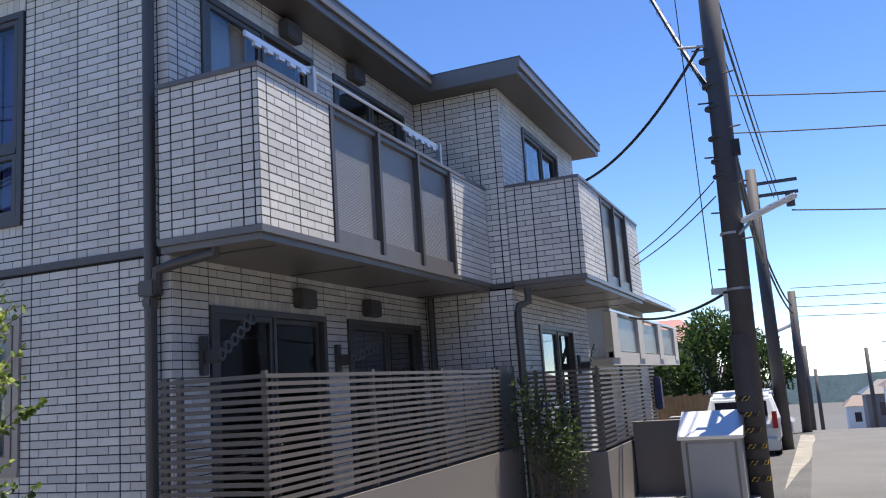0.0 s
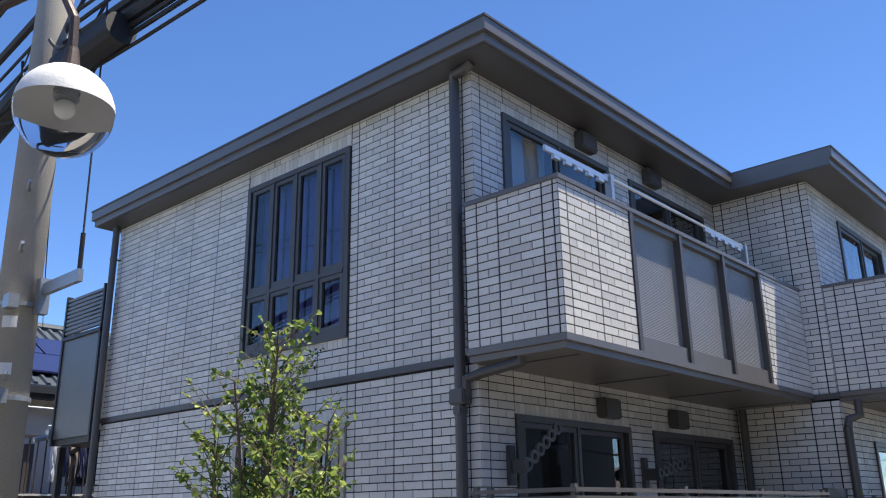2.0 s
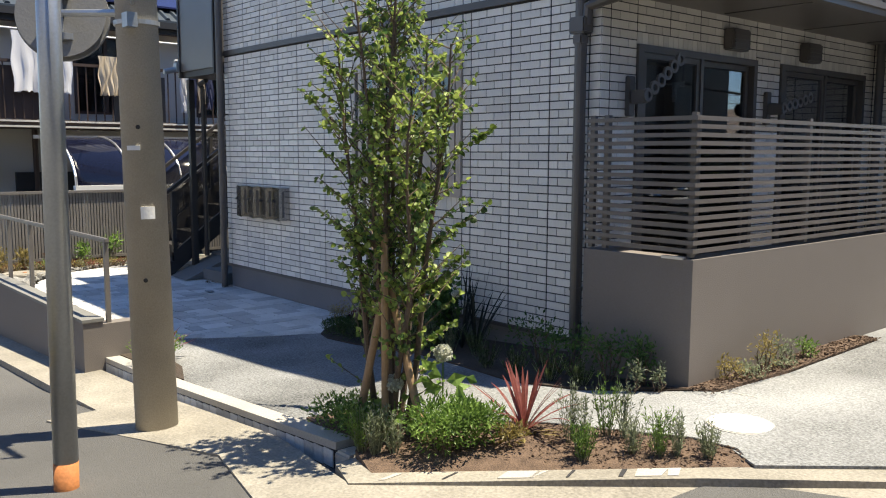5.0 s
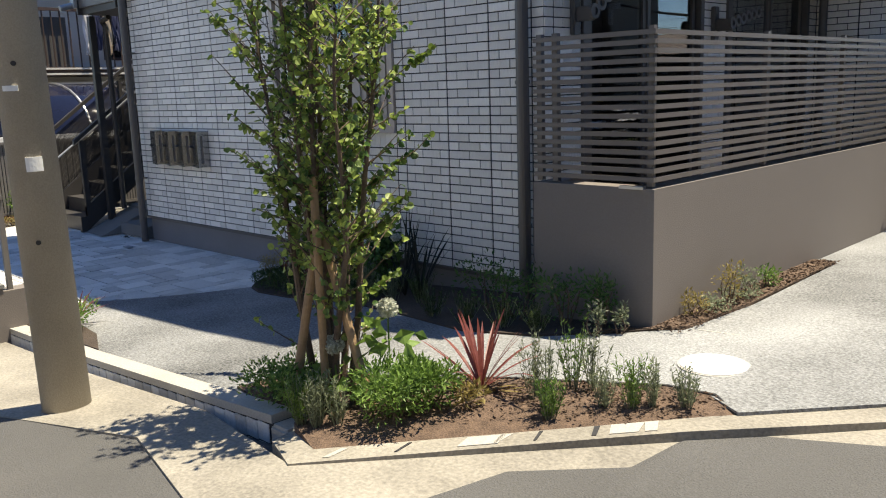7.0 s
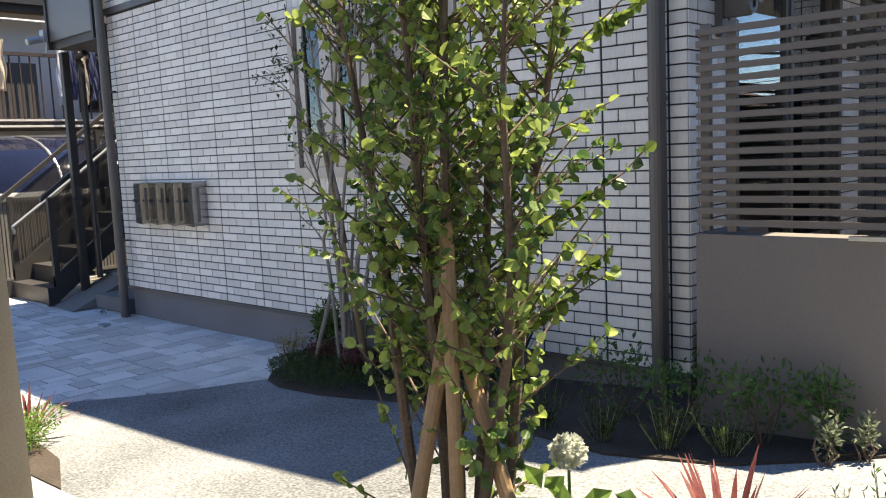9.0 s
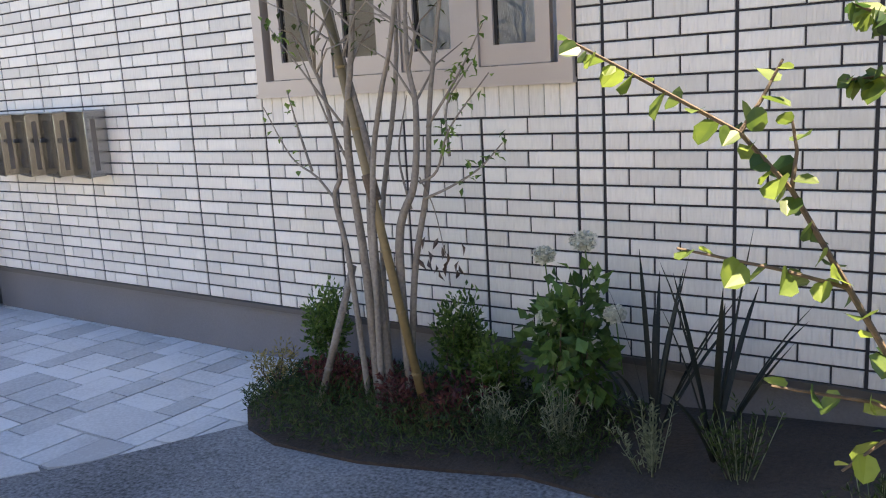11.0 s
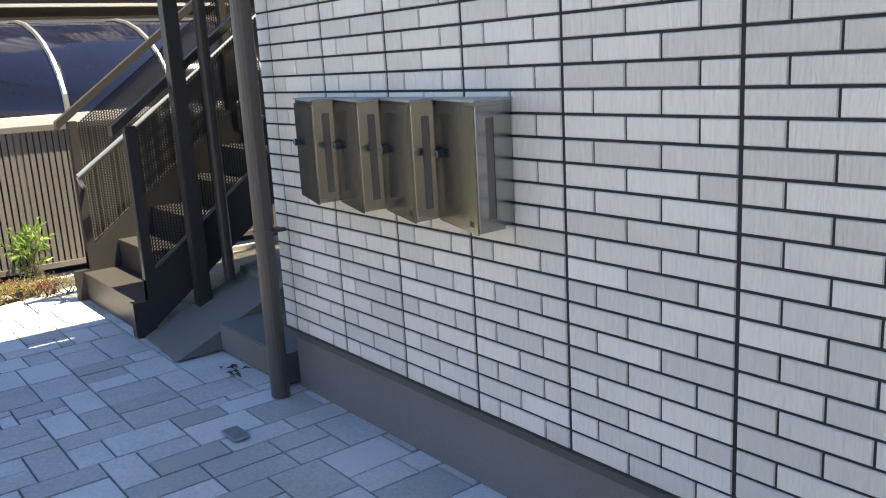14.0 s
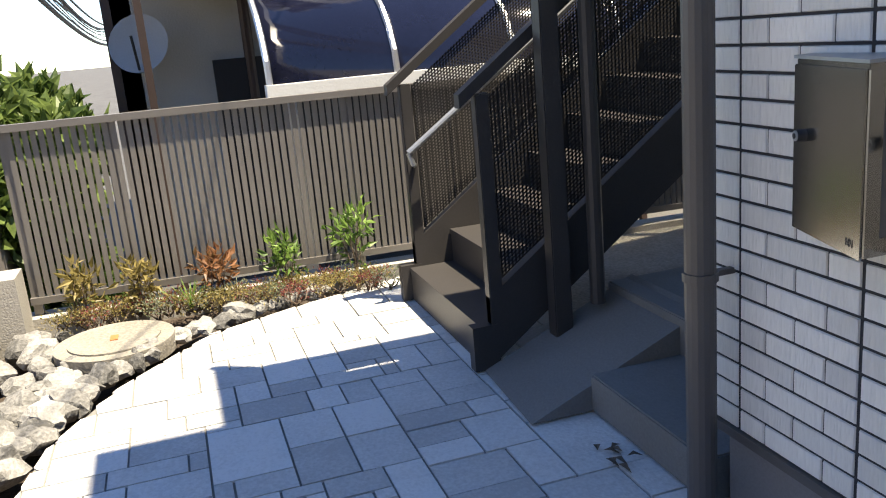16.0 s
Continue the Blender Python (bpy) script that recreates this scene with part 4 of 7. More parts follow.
part("mount", Geo().box(-7.18, -7.08, -0.18, -0.14, 2.80, 2.92), GALV, cam_box)
part("barrel", Geo().rod((-7.14, -0.18, 2.83), (-7.14, -0.33, 2.79), 0.035, n=12), GALV, cam_box)

entry = thing("entrance_steps", (-6.7, 0.5, 0.0), "grey concrete entrance steps below the walkway", "steps", kind="structure")
part("step", Geo().box(-6.77, -6.05, -0.03, 0.36, 0.0, 0.15), CONC_R, entry, bevel=0.006)
part("platform", Geo().box(-7.33, -6.05, 0.36, 8.3, 0.0, 0.30), CONC_R, entry, bevel=0.006)
ramp = Geo()
ramp.v += [(-7.33, -0.25, 0.0), (-6.77, -0.28, 0.0), (-6.77, 0.48, 0.0), (-7.33, 0.48, 0.0), (-6.77, 0.48, 0.312), (-7.33, 0.48, 0.312)]
ramp.f += [(0, 3, 2, 1), (0, 1, 4, 5), (1, 2, 4), (0, 5, 3), (2, 3, 5, 4)]
single("ramp", ramp, CONC_R, "small smooth grey concrete ramp beside the entrance steps", "ramp", up=True)
single("drain_cover", Geo().box(-5.78, -5.66, -0.47, -0.40, 0.0, 0.012), GALV, "small metal drain cover in the paving", "drain cover")
twigs = Geo()
for i in range(9):
    a = rnd.uniform(0, 6.3)
    x, y = -6.42 + rnd.uniform(-0.07, 0.07), -0.13 + rnd.uniform(-0.04, 0.04)
    twigs.leaf((x, y, 0.006), (math.cos(a), math.sin(a), 0.1), (0, 0, 1), 0.06, 0.025)
single("dry_leaves", twigs, BARK_D, "few dry brown leaves by the step", "leaves", kind="stuff")


# ---- slatted boundary fence ----
bf = thing("boundary_fence", (-9.32, -0.2, 0.0), "taupe metal fence of upright slats at the yard edge", "fence")


def fx(y):
    return -9.34 + 0.06 * (y + 2.25)


for i in range(136):
    y = -2.25 + i * 0.0425
    x = fx(y)
    part("slat", Geo().box(x - 0.008, x + 0.008, y, y + 0.030, 0.14, 1.10), YARDFENCE, bf)
for y in (-2.27, -1.72, -0.35, 1.1, 2.5, 3.5):
    x = fx(y)
    part("post", Geo().box(x - 0.055, x - 0.009, y - 0.025, y + 0.025, -0.1, 1.14), YARDFENCE, bf)
for z0, z1, w in ((1.10, 1.14, 0.035), (0.10, 0.14, 0.02), (0.5, 0.53, 0.0)):
    G = Geo()
    G.prism([(fx(-2.3) - 0.03, -2.3), (fx(-2.3) + w, -2.3), (fx(3.55) + w, 3.55), (fx(3.55) - 0.03, 3.55)], z0, z1)
    if w:
        part("rail", G, YARDFENCE, bf, up=True)
single("fence_footing", Geo().prism([(-9.46, -2.6), (-9.28, -2.6), (-8.96, 3.5), (-9.12, 3.5)], -0.6, 0.03), CONC, "concrete block footing beneath the slatted fence", "footing", kind="structure")
single("corner_block", Geo().box(-9.28, -9.02, -2.6, -2.3, -0.3, 0.34), CONC, "grey concrete block at the fence corner", "block", kind="structure")


# ---- neighbouring house ----
nb = thing("neighbour_house", (-15, 2, -1.2), "cream rendered house with a tiled roof, solar panels and brown balcony", "house", kind="structure")
part("wall", pierced(facing(-12.6), 0, 0.2, -1.75, 7.5, -1.5, 4.15, [(0.2, 1.4, 2.45, 3.9), (2.6, 4.2, 2.45, 3.9)]), PLASTER, nb)
part("wall", Geo().box(-19, -12.6, -1.75, -1.55, -1.5, 4.15), PLASTER, nb)
part("wall", Geo().box(-19, -18.8, -1.55, 7.5, -1.5, 4.15), PLASTER, nb)
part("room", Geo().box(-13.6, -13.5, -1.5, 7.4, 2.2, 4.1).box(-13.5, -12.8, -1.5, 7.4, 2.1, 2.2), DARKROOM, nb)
for a, b in ((0.2, 1.4), (2.6, 4.2)):
    wdw = part("window", Geo(facing(-12.6)).box(a, b, -0.06, 0.01, 3.86, 3.92).box(a, b, -0.06, 0.01, 2.43, 2.48).box(a, a + 0.05, -0.06, 0.01, 2.48, 3.86).box(b - 0.05, b, -0.06, 0.01, 2.48, 3.86).box((a + b) / 2 - 0.03, (a + b) / 2 + 0.03, -0.06, 0.01, 2.48, 3.86), BROWN, nb)
    part("pane", Geo(facing(-12.6)).box(a + 0.05, b - 0.05, -0.04, -0.034, 2.48, 3.86), GLASS, wdw, up=True)
EZ, RZ, EX, RX = 4.22, 5.95, -11.95, -15.2
roof = Geo()
roof.v += [(EX, -2.3, EZ), (EX, 8, EZ), (RX, 5, RZ), (RX, 0.9, RZ), (-18.6, -2.3, EZ), (-18.6, 8, EZ)]
roof.v += [(x, y, z - 0.12) for x, y, z in roof.v]
roof.f += [(0, 1, 2, 3), (0, 3, 4), (1, 5, 2), (4, 3, 2, 5), (6, 9, 8, 7), (6, 10, 9), (7, 8, 11), (10, 11, 8, 9), (0, 6, 7, 1), (1, 7, 11, 5), (5, 11, 10, 4), (4, 10, 6, 0)]
rf = part("roof", roof, ROOFT, nb, up=True)
for i in range(44):
    y = -2.2 + i * 0.235
    t = 1.0 if 0.9 < y < 5 else (max(0.0, (y + 2.3) / 3.2) if y <= 0.9 else max(0.0, (8 - y) / 3))
    if t > 0.04:
        part("tile_roll", Geo().rod((EX - 0.02, y, EZ + 0.01), (EX + (RX - EX) * t, y, EZ + (RZ - EZ) * t + 0.01), 0.05, 0.05, 6), ROOFT, rf)
part("ridge", Geo().rod((RX, 0.8, RZ + 0.03), (RX, 5.1, RZ + 0.03), 0.11, n=8).rod((EX, -2.3, EZ + 0.03), (RX, 0.9, RZ + 0.03), 0.09, n=8), ROOFT, rf)
part("gutter", Geo().box(EX - 0.02, EX + 0.1, -2.35, 8.05, EZ - 0.17, EZ - 0.05), BLACK, nb)
part("fascia", Geo().box(EX - 0.1, EX - 0.02, -2.3, 8.0, EZ - 0.26, EZ - 0.1), BLACK, nb)
part("eave_soffit", Geo().box(-12.6, EX - 0.1, -2.2, 7.9, EZ - 0.2, EZ - 0.16), BROWN, nb)
SL = (RZ - EZ) / (EX - RX)
for r, (y0, n) in enumerate(((-0.75, 6), (0.0, 5))):
    for i in range(n):
        a = 0.35 + r * 0.95
        xa, xb = EX - a, EX - a - 0.9
        g = Geo()
        z = lambda x: EZ + (EX - x) * SL + 0.10
        y = y0 + i * 1.1
        g.v += [(x, yy, z(x) + h) for h in (0, 0.035) for x, yy in ((xa, y), (xa, y + 1.06), (xb, y + 1.06), (xb, y))]
        g.f += [(3, 2, 1, 0), (4, 5, 6, 7), (0, 1, 5, 4), (1, 2, 6, 5), (2, 3, 7, 6), (3, 0, 4, 7)]
        pn = part("solar_panel", g, SOLAR, nb, "dark blue solar panel", up=True)
nbb = part("balcony", Geo().box(-12.6, -11.45, -1.6, 5.5, 2.12, 2.26), BROWN, nb, "dark brown steel balcony")
part("edge_strip", Geo().box(-11.45, -11.42, -1.62, 5.5, 2.13, 2.16).box(-11.45, -11.42, -1.62, 5.5, 2.22, 2.25), PLASTER, nbb)
part("top_rail", Geo().box(-11.5, -11.44, -1.6, 5.5, 3.2, 3.25).box(-12.6, -11.5, -1.6, -1.55, 3.2, 3.25), BROWN, nbb)
for i in range(48):
    part("baluster", Geo().box(-11.48, -11.46, -1.58 + i * 0.148, -1.56 + i * 0.148, 2.26, 3.2), BROWN, nbb)
for i in range(8):
    part("baluster", Geo().box(-12.5 + i * 0.14, -12.48 + i * 0.14, -1.585, -1.565, 2.26, 3.2), BROWN, nbb)
part("screen", Geo().box(-11.52, -11.5, -1.4, -0.5, 2.27, 3.15), BROWN, nbb)
part("screen", Geo().box(-11.54, -11.52, 0.55, 1.5, 2.27, 3.1), TRIM, nbb)
part("awning_post", Geo().box(-11.5, -11.44, -1.6, -1.54, 3.25, 3.95), BROWN, nbb)
part("awning_post", Geo().box(-11.5, -11.44, 3.0, 3.06, -1.0, 2.12).box(-11.5, -11.44, -1.5, -1.44, -1.0, 2.12), BROWN, nbb)
part("lower_wall_band", Geo().box(-12.58, -12.5, -0.9, 5, -1.5, 1.35), BLACK, nb, "black weatherboard lower wall")
part("downpipe", Geo().rod((-12.52, -0.55, -1), (-12.52, -0.55, 4.0), 0.05, n=10), BROWN, nb)
part("corner_board", Geo().box(-12.62, -12.54, -1.80, -1.72, -1.5, 4.1), BROWN, nb)
part("window_awning", Geo().box(-12.6, -11.9, -2.2, -1.2, 3.62, 3.75), WHITE, nb)


def cloth(name, x, y0, y1, z0, z1, material, label, seed):
    r = random.Random(seed)
    g = Geo()
    n, m = 22, 10
    for side_ in (0, 1):
        for j in range(m + 1):
            for i in range(n + 1):
                y = y0 + (y1 - y0) * i / n
                d = 0.03 * math.sin(i * 1.3 + seed) * (j / m) + 0.015 * math.sin(i * 2.9)
                g.v.append((x + d + side_ * 0.012, y + 0.02 * math.sin(j * 0.9 + i * 0.4), z1 - (z1 - z0) * j / m - 0.05 * r.random() * (j == m)))
    o = (n + 1) * (m + 1)
    for side_ in (0, 1):
        g.f += [(side_ * o + j * (n + 1) + i, side_ * o + j * (n + 1) + i + 1, side_ * o + (j + 1) * (n + 1) + i + 1, side_ * o + (j + 1) * (n + 1) + i) for j in range(m) for i in range(n)]
    single(name, g, material, label, "laundry", "laundry on the balcony", smooth=True)


cloth("sheet", -11.40, -1.15, -0.2, 2.75, 3.72, CLOTH_W, "white sheet hung to dry on the balcony", 1)
cloth("towel", -11.40, 0.25, 0.6, 2.75, 3.4, CLOTH_B, "cream towel hung over the balcony rail", 2)
cloth("towel", -11.40, 0.65, 1.0, 2.7, 3.42, CLOTH_B, "beige towel hung over the balcony rail", 3)
for i, (m_, l_) in enumerate(((CLOTH_W, "white shirt on the drying rack"), (CLOTH_N, "navy shirt on the drying rack"), (CLOTH_B, "beige shirt on the drying rack"), (CLOTH_N, "dark trousers on the drying rack"))):
    cloth("shirt", -11.38, 1.75 + i * 0.17, 1.88 + i * 0.17, 2.5 + 0.08 * (i % 2), 3.38, m_, l_, 5 + i)
single("drying_pole", Geo().rod((-11.6, -1.55, 3.78), (-11.6, 3.0, 3.74), 0.016, n=8), WHITE, "white laundry pole above the balcony", "laundry pole")
single("drying_rack", Geo().rod((-11.38, 1.65, 3.42), (-11.38, 2.5, 3.45), 0.014, n=8).rod((-11.5, 1.65, 3.24), (-11.38, 1.65, 3.42), 0.012, n=8), WHITE, "small white drying rack arm", "drying rack")

dish = thing("satellite_dish", (-12.5, -1.5, 1.2), "grey satellite dish on the neighbouring wall", "satellite dish")
dm = look((-12.22, -1.52, 1.55), Vector((-12.22, -1.52, 1.55)) - Vector((1.0, -0.25, 0.45)))
g = Geo(lambda a, b, c: tuple(dm @ Vector((a, b, c))))
n = 28
for ring in range(6):
    r = 0.26 * ring / 5
    g.v += [g.tf(r * math.cos(2 * math.pi * i / n), 1.06 * r * math.sin(2 * math.pi * i / n), r * r * 0.7 - 0.03) for i in range(n)]
g.f += [(a * n + i, a * n + (i + 1) % n, (a + 1) * n + (i + 1) % n, (a + 1) * n + i) for a in range(5) for i in range(n)]
part("reflector", g, mat("dish_paint", (0.42, 0.42, 0.42), 0.6, 0, 0.06), dish, smooth=True)
part("feed_arm", Geo(g.tf).rod((0, -0.25, 0.02), (0, -0.02, 0.22), 0.012, n=8), BLACK, dish)
part("mast", Geo().path([(-12.26, -1.50, 1.5), (-12.3, -1.48, 1.1), (-12.58, -1.48, 1.08)], 0.025), BLACK, dish)

cp = thing("carport", (-10.6, 0.8, -1.0), "barrel carport roof of smoked panels on white aluminium ribs", "carport")
arc = [(-9.75 - 1.55 * (1 - math.cos(a)) * 0.98 - 0.0, 1.17 + 0.80 * math.sin(a)) for a in [i * math.pi / 2 / 8 for i in range(9)]]
g = Geo()
for x, z in arc:
    g.v += [(x, -0.70, z), (x, 3.6, z), (x - 0.01, 3.6, z - 0.012), (x - 0.01, -0.70, z - 0.012)]
for i in range(8):
    for s in range(4):
        g.f.append((4 * i + s, 4 * i + (s + 1) % 4, 4 * i + 4 + (s + 1) % 4, 4 * i + 4 + s))
part("roof_sheet", g, CARPORT, cp, smooth=True)
for k in range(6):
    y = -0.72 + k * 0.86
    part("rib", Geo().path([(x + 0.012, y, z + 0.01) for x, z in arc], 0.022, n=6), ALU, cp)
part("eave_rail", Geo().box(-9.80, -9.68, -0.75, 3.65, 1.09, 1.19), WHITE, cp)
part("rear_rail", Geo().box(-11.34, -11.26, -0.9, 3.65, 1.94, 2.0), ALU, cp)
for y in (-0.6, 3.4):
    part("post", Geo().box(-9.78, -9.70, y - 0.04, y + 0.04, -1.0, 1.1), ALU, cp)


# ---- poles, lamp, mirror, wires ----
up_ = thing("utility_pole", (-1.15, -3.1, 0), "tan concrete utility pole with steel bands and step bolts", "utility pole")
part("shaft", Geo().rod((-1.15, -3.1, -0.2), (-1.15, -3.1, 9.0), 0.128, 0.095, 28), POLEC, up_, smooth=True)
for z in (2.47, 3.01):
    part("band", Geo().rod((-1.15, -3.1, z - 0.014), (-1.15, -3.1, z + 0.012), 0.130, n=24), GALV, up_)
    part("band_lug", Geo().box(-1.06, -0.98, -3.22, -3.16, z - 0.04, z + 0.04), GALV, up_)
for z in (0.97, 1.87):
    part("socket", Geo().rod((-1.15 + 0.118 * math.cos(-0.55), -3.1 + 0.118 * math.sin(-0.55), z), (-1.15 + 0.128 * math.cos(-0.55), -3.1 + 0.128 * math.sin(-0.55), z), 0.013, n=10), BLACK, up_)
for z in (2.57, 3.32, 3.70, 4.1):
    part("step_bolt", Geo().rod((-1.05, -3.16, z), (-0.93, -3.20, z + 0.02), 0.011, n=8), GALV, up_)
for z, h, a in ((1.37, 0.055, -0.62), (2.63, 0.05, -0.95), (2.90, 0.05, -0.95), (1.75, 0.02, -1.15)):
    g = Geo(lambda u, d, zz: (-1.15 + (0.125 + d) * math.cos(u), -3.1 + (0.125 + d) * math.sin(u), zz))
    for k in range(5):
        g.box(a + k * 0.13, a + (k + 1) * 0.13, -0.012, 0.0, z - h / 1.5, z + h / 1.5)
    part("label_plate", g, WHITE, up_)
part("side_bracket", Geo().box(-1.02, -0.96, -3.06, -3.0, 2.95, 3.16).box(-0.96, -0.52, -3.045, -3.015, 3.06, 3.13), GALV, up_, "pale galvanised side bracket")
part("stay_wire", Geo().rod((-0.54, -3.03, 3.1), (-0.54, -3.03, 9.0), 0.006, n=6).rod((-0.54, -3.03, 3.12), (-0.54, -3.03, 3.34), 0.014, n=8), BLACK, up_)
part("splice_box", Geo().rod((-2.1, -3.14, 4.3), (-1.35, -3.12, 4.52), 0.085, n=12), BLACK, up_, "black cable splice closure")
part("splice_box", Geo().rod((-0.95, -3.08, 4.5), (-0.3, -3.04, 4.54), 0.10, n=14), BLACK, up_, "black cable splice closure")

up_.matrix_basis = pose(-0.98, -3.015, 0.0, 0.8)

mirror = thing("traffic_mirror", (-1.6, -3.3, 2.4), "round grey traffic mirror seen from behind on a bracket", "traffic mirror")
mdir = Vector((-0.72, 0.42, -0.12)).normalized()
mc = Vector((-1.67, -3.265, 2.585))
part("back_plate", Geo().rod(mc, mc + mdir * 0.05, 0.27, 0.26, 40), MIRROR_BACK, mirror)
part("rim", Geo().rod(mc + mdir * 0.045, mc + mdir * 0.075, 0.283, 0.283, 40), MIRROR_BACK, mirror)
part("bracket_arm", Geo().rod(mc - mdir * 0.02, (-1.03, -3.12, 2.53), 0.022, n=8), GALV, mirror)
part("mount", Geo().rod(mc - mdir * 0.015 + Vector((0, 0, -0.17)), mc - mdir * 0.015 + Vector((0, 0, 0.17)), 0.018, n=8), GALV, mirror)
for s in (-0.14, 0.12):
    part("clamp", Geo().box(mc.x + 0.0, mc.x + 0.07, mc.y - 0.08, mc.y + 0.05, mc.z + s - 0.02, mc.z + s + 0.02), GALV, mirror)

sp = thing("steel_pole", (-0.2, -3.78, 0.05), "slim silver steel pole with a rusty orange foot", "pole")
part("shaft", Geo().rod((-0.2, -3.78, 0.22), (-0.2, -3.745, 4.0), 0.058, 0.050, 24), GALV, sp, smooth=True)
part("foot", Geo().rod((-0.2, -3.785, -0.05), (-0.2, -3.78, 0.22), 0.0585, n=24), ORANGE, sp, smooth=True)
part("joint_band", Geo().rod((-0.2, -3.757, 2.62), (-0.2, -3.757, 2.66), 0.058, n=24), GALV, sp)
part("sleeve", Geo().rod((-0.2, -3.745, 3.95), (-0.2, -3.743, 4.5), 0.066, n=20), BROWN, sp)
part("arm", Geo().rod((-0.2, -3.743, 4.05), (-1.1, -4.4, 4.9), 0.018, n=8), BROWN, sp)
part("lamp_arm", Geo().path([(-0.2, -3.743, 4.15), (-0.05, -3.68, 4.33), (0.14, -3.59, 4.38), (0.29, -3.52, 4.32), (0.37, -3.485, 4.16), (0.38, -3.48, 3.98)], 0.024, n=10), BROWN, sp)
LC = (0.38, -3.48, 3.655)
lamp = thing("globe_lamp", LC, "clear globe street lamp with a white upper half", "street lamp")
part("collar", Geo().rod((0.38, -3.48, 3.86), (0.38, -3.48, 3.99), 0.05, 0.03, 16), BROWN, lamp)
part("globe", Geo().ball(LC, 0.224, n=40, m=24), glass_mat("globe_plastic", (0.93, 0.93, 0.95), 0.05, 1.1), lamp, smooth=True)
cap = Geo()
for j in range(9):
    a = math.radians(86) * j / 8
    cap.v += [(LC[0] + 0.2265 * math.sin(a) * math.cos(i * math.pi / 18), LC[1] + 0.2265 * math.sin(a) * math.sin(i * math.pi / 18), LC[2] + 0.2265 * math.cos(a)) for i in range(36)]
cap.f += [(j * 36 + i, (j + 1) * 36 + i, (j + 1) * 36 + (i + 1) % 36, j * 36 + (i + 1) % 36) for j in range(8) for i in range(36)]
part("reflector", cap, WHITE, lamp, smooth=True)
part("socket", Geo().rod((0.38, -3.48, 3.82), (0.38, -3.48, 3.70), 0.05, 0.042, 16), GALV, lamp)
for k in range(3):
    part("ring", Geo().rod((0.38, -3.48, 3.71 + 0.03 * k), (0.38, -3.48, 3.72 + 0.03 * k), 0.054, n=16), GALV, lamp)
part("bulb", Geo().ball((0.38, -3.48, 3.665), 0.045, n=14, m=8), WHITE, lamp, smooth=True)


def street_pole(x, y, r, h, label, lean=0.0, zb=0.2):
    p = thing("utility_pole", (x, y, zb), label, "utility pole", "poles along the street")
    part("shaft", Geo().rod((x, y, zb - 0.2), (x + lean, y, h), r, r * 0.8, 20), POLED, p, smooth=True)
    return p


pa = street_pole(3.58, 6.1, 0.15, 9.5, "dark utility pole with striped yellow and black bands", 0.18)
for i in range(6):
    z = 0.45 + i * 0.19
    gy = Geo().rod((3.585, 6.1, z), (3.585, 6.1, z + 0.06), 0.156, n=20)
    b_ = part("stripe_band", gy, BLACK, pa)
    for k in range(6):
        a = k * math.pi / 3
        part("stripe", Geo(lambda u, d, zz: (3.585 + (0.159 + d) * math.cos(u + (zz - z) * 5), 6.1 + (0.159 + d) * math.sin(u + (zz - z) * 5), zz)).box(a, a + 0.45, -0.01, 0.0, z + 0.005, z + 0.055), YELLOW, b_)
part("guard", Geo().rod((3.59, 6.1, 1.25), (3.60, 6.1, 2.2), 0.155, n=20), POLED, pa)
for z in (2.75, 3.45, 4.2, 4.4, 4.7, 5.1, 5.4, 5.75):
    part("band", Geo().rod((3.63, 6.1, z), (3.63, 6.1, z + 0.03), 0.145, n=16), GALV if z < 4 else POLED, pa)
part("side_bracket", Geo().box(3.30, 3.52, 6.07, 6.11, 2.72, 2.80).box(3.44, 3.5, 6.07, 6.12, 2.5, 2.75), GALV, pa)
part("stay_wire", Geo().rod((3.32, 6.09, 2.8), (3.28, 6.09, 6.9), 0.007, n=6), BLACK, pa)
part("junction_box", Geo().box(3.75, 3.86, 6.0, 6.1, 4.45, 4.65), BLACK, pa)
part("bracket", Geo().rod((3.6, 6.05, 5.95), (3.25, 6.0, 5.98), 0.02, n=8), GALV, pa)
for i in range(9):
    part("step_bolt", Geo().rod((3.66, 6.0, 3.0 + i * 0.36), (3.66 + (0.24 if i % 2 else -0.24), 6.0, 3.02 + i * 0.36), 0.011, n=6), POLED, pa)
sl = thing("street_lamp", (3.75, 6.0, 3.5), "white tubular street light on an arm of the dark pole", "street lamp")
part("arm", Geo().rod((3.7, 6.0, 3.42), (3.86, 6.0, 3.56), 0.02, n=8), GALV, sl)
part("head", Geo().box(-0.36, 0.36, -0.05, 0.05, -0.035, 0.035), WHITE, sl, bevel=0.02)
sl.children[-1].matrix_basis = pose(4.10, 5.95, 3.70, 0, -19, -8)
sl.children[-1].matrix_parent_inverse = sl.matrix_basis.inverted()

pb = street_pole(3.72, 16.3, 0.155, 6.5, "dark utility pole with crossarms along the street", -0.03, -0.14)
for z in (6.1, 5.8):
    part("crossarm", Geo().box(3.2, 4.7, 16.26, 16.34, z, z + 0.07), POLED, pb)
part("transformer", Geo().rod((4.5, 16.3, 5.5), (4.5, 16.3, 5.85), 0.1, n=12), POLED, pb)
pc = street_pole(4.18, 24.0, 0.15, 4.1, "slim dark utility pole along the street", 0.08, -0.33)
part("lamp_arm", Geo().rod((3.6, 24, 2.85), (4.3, 24, 3.1), 0.06, n=8), WHITE, pc)
street_pole(4.42, 36.0, 0.15, 2.6, "slim dark utility pole along the street", 0.05, -1.2)
street_pole(5.2, 60.0, 0.14, 1.4, "slim dark utility pole along the street", 0, -3.2)
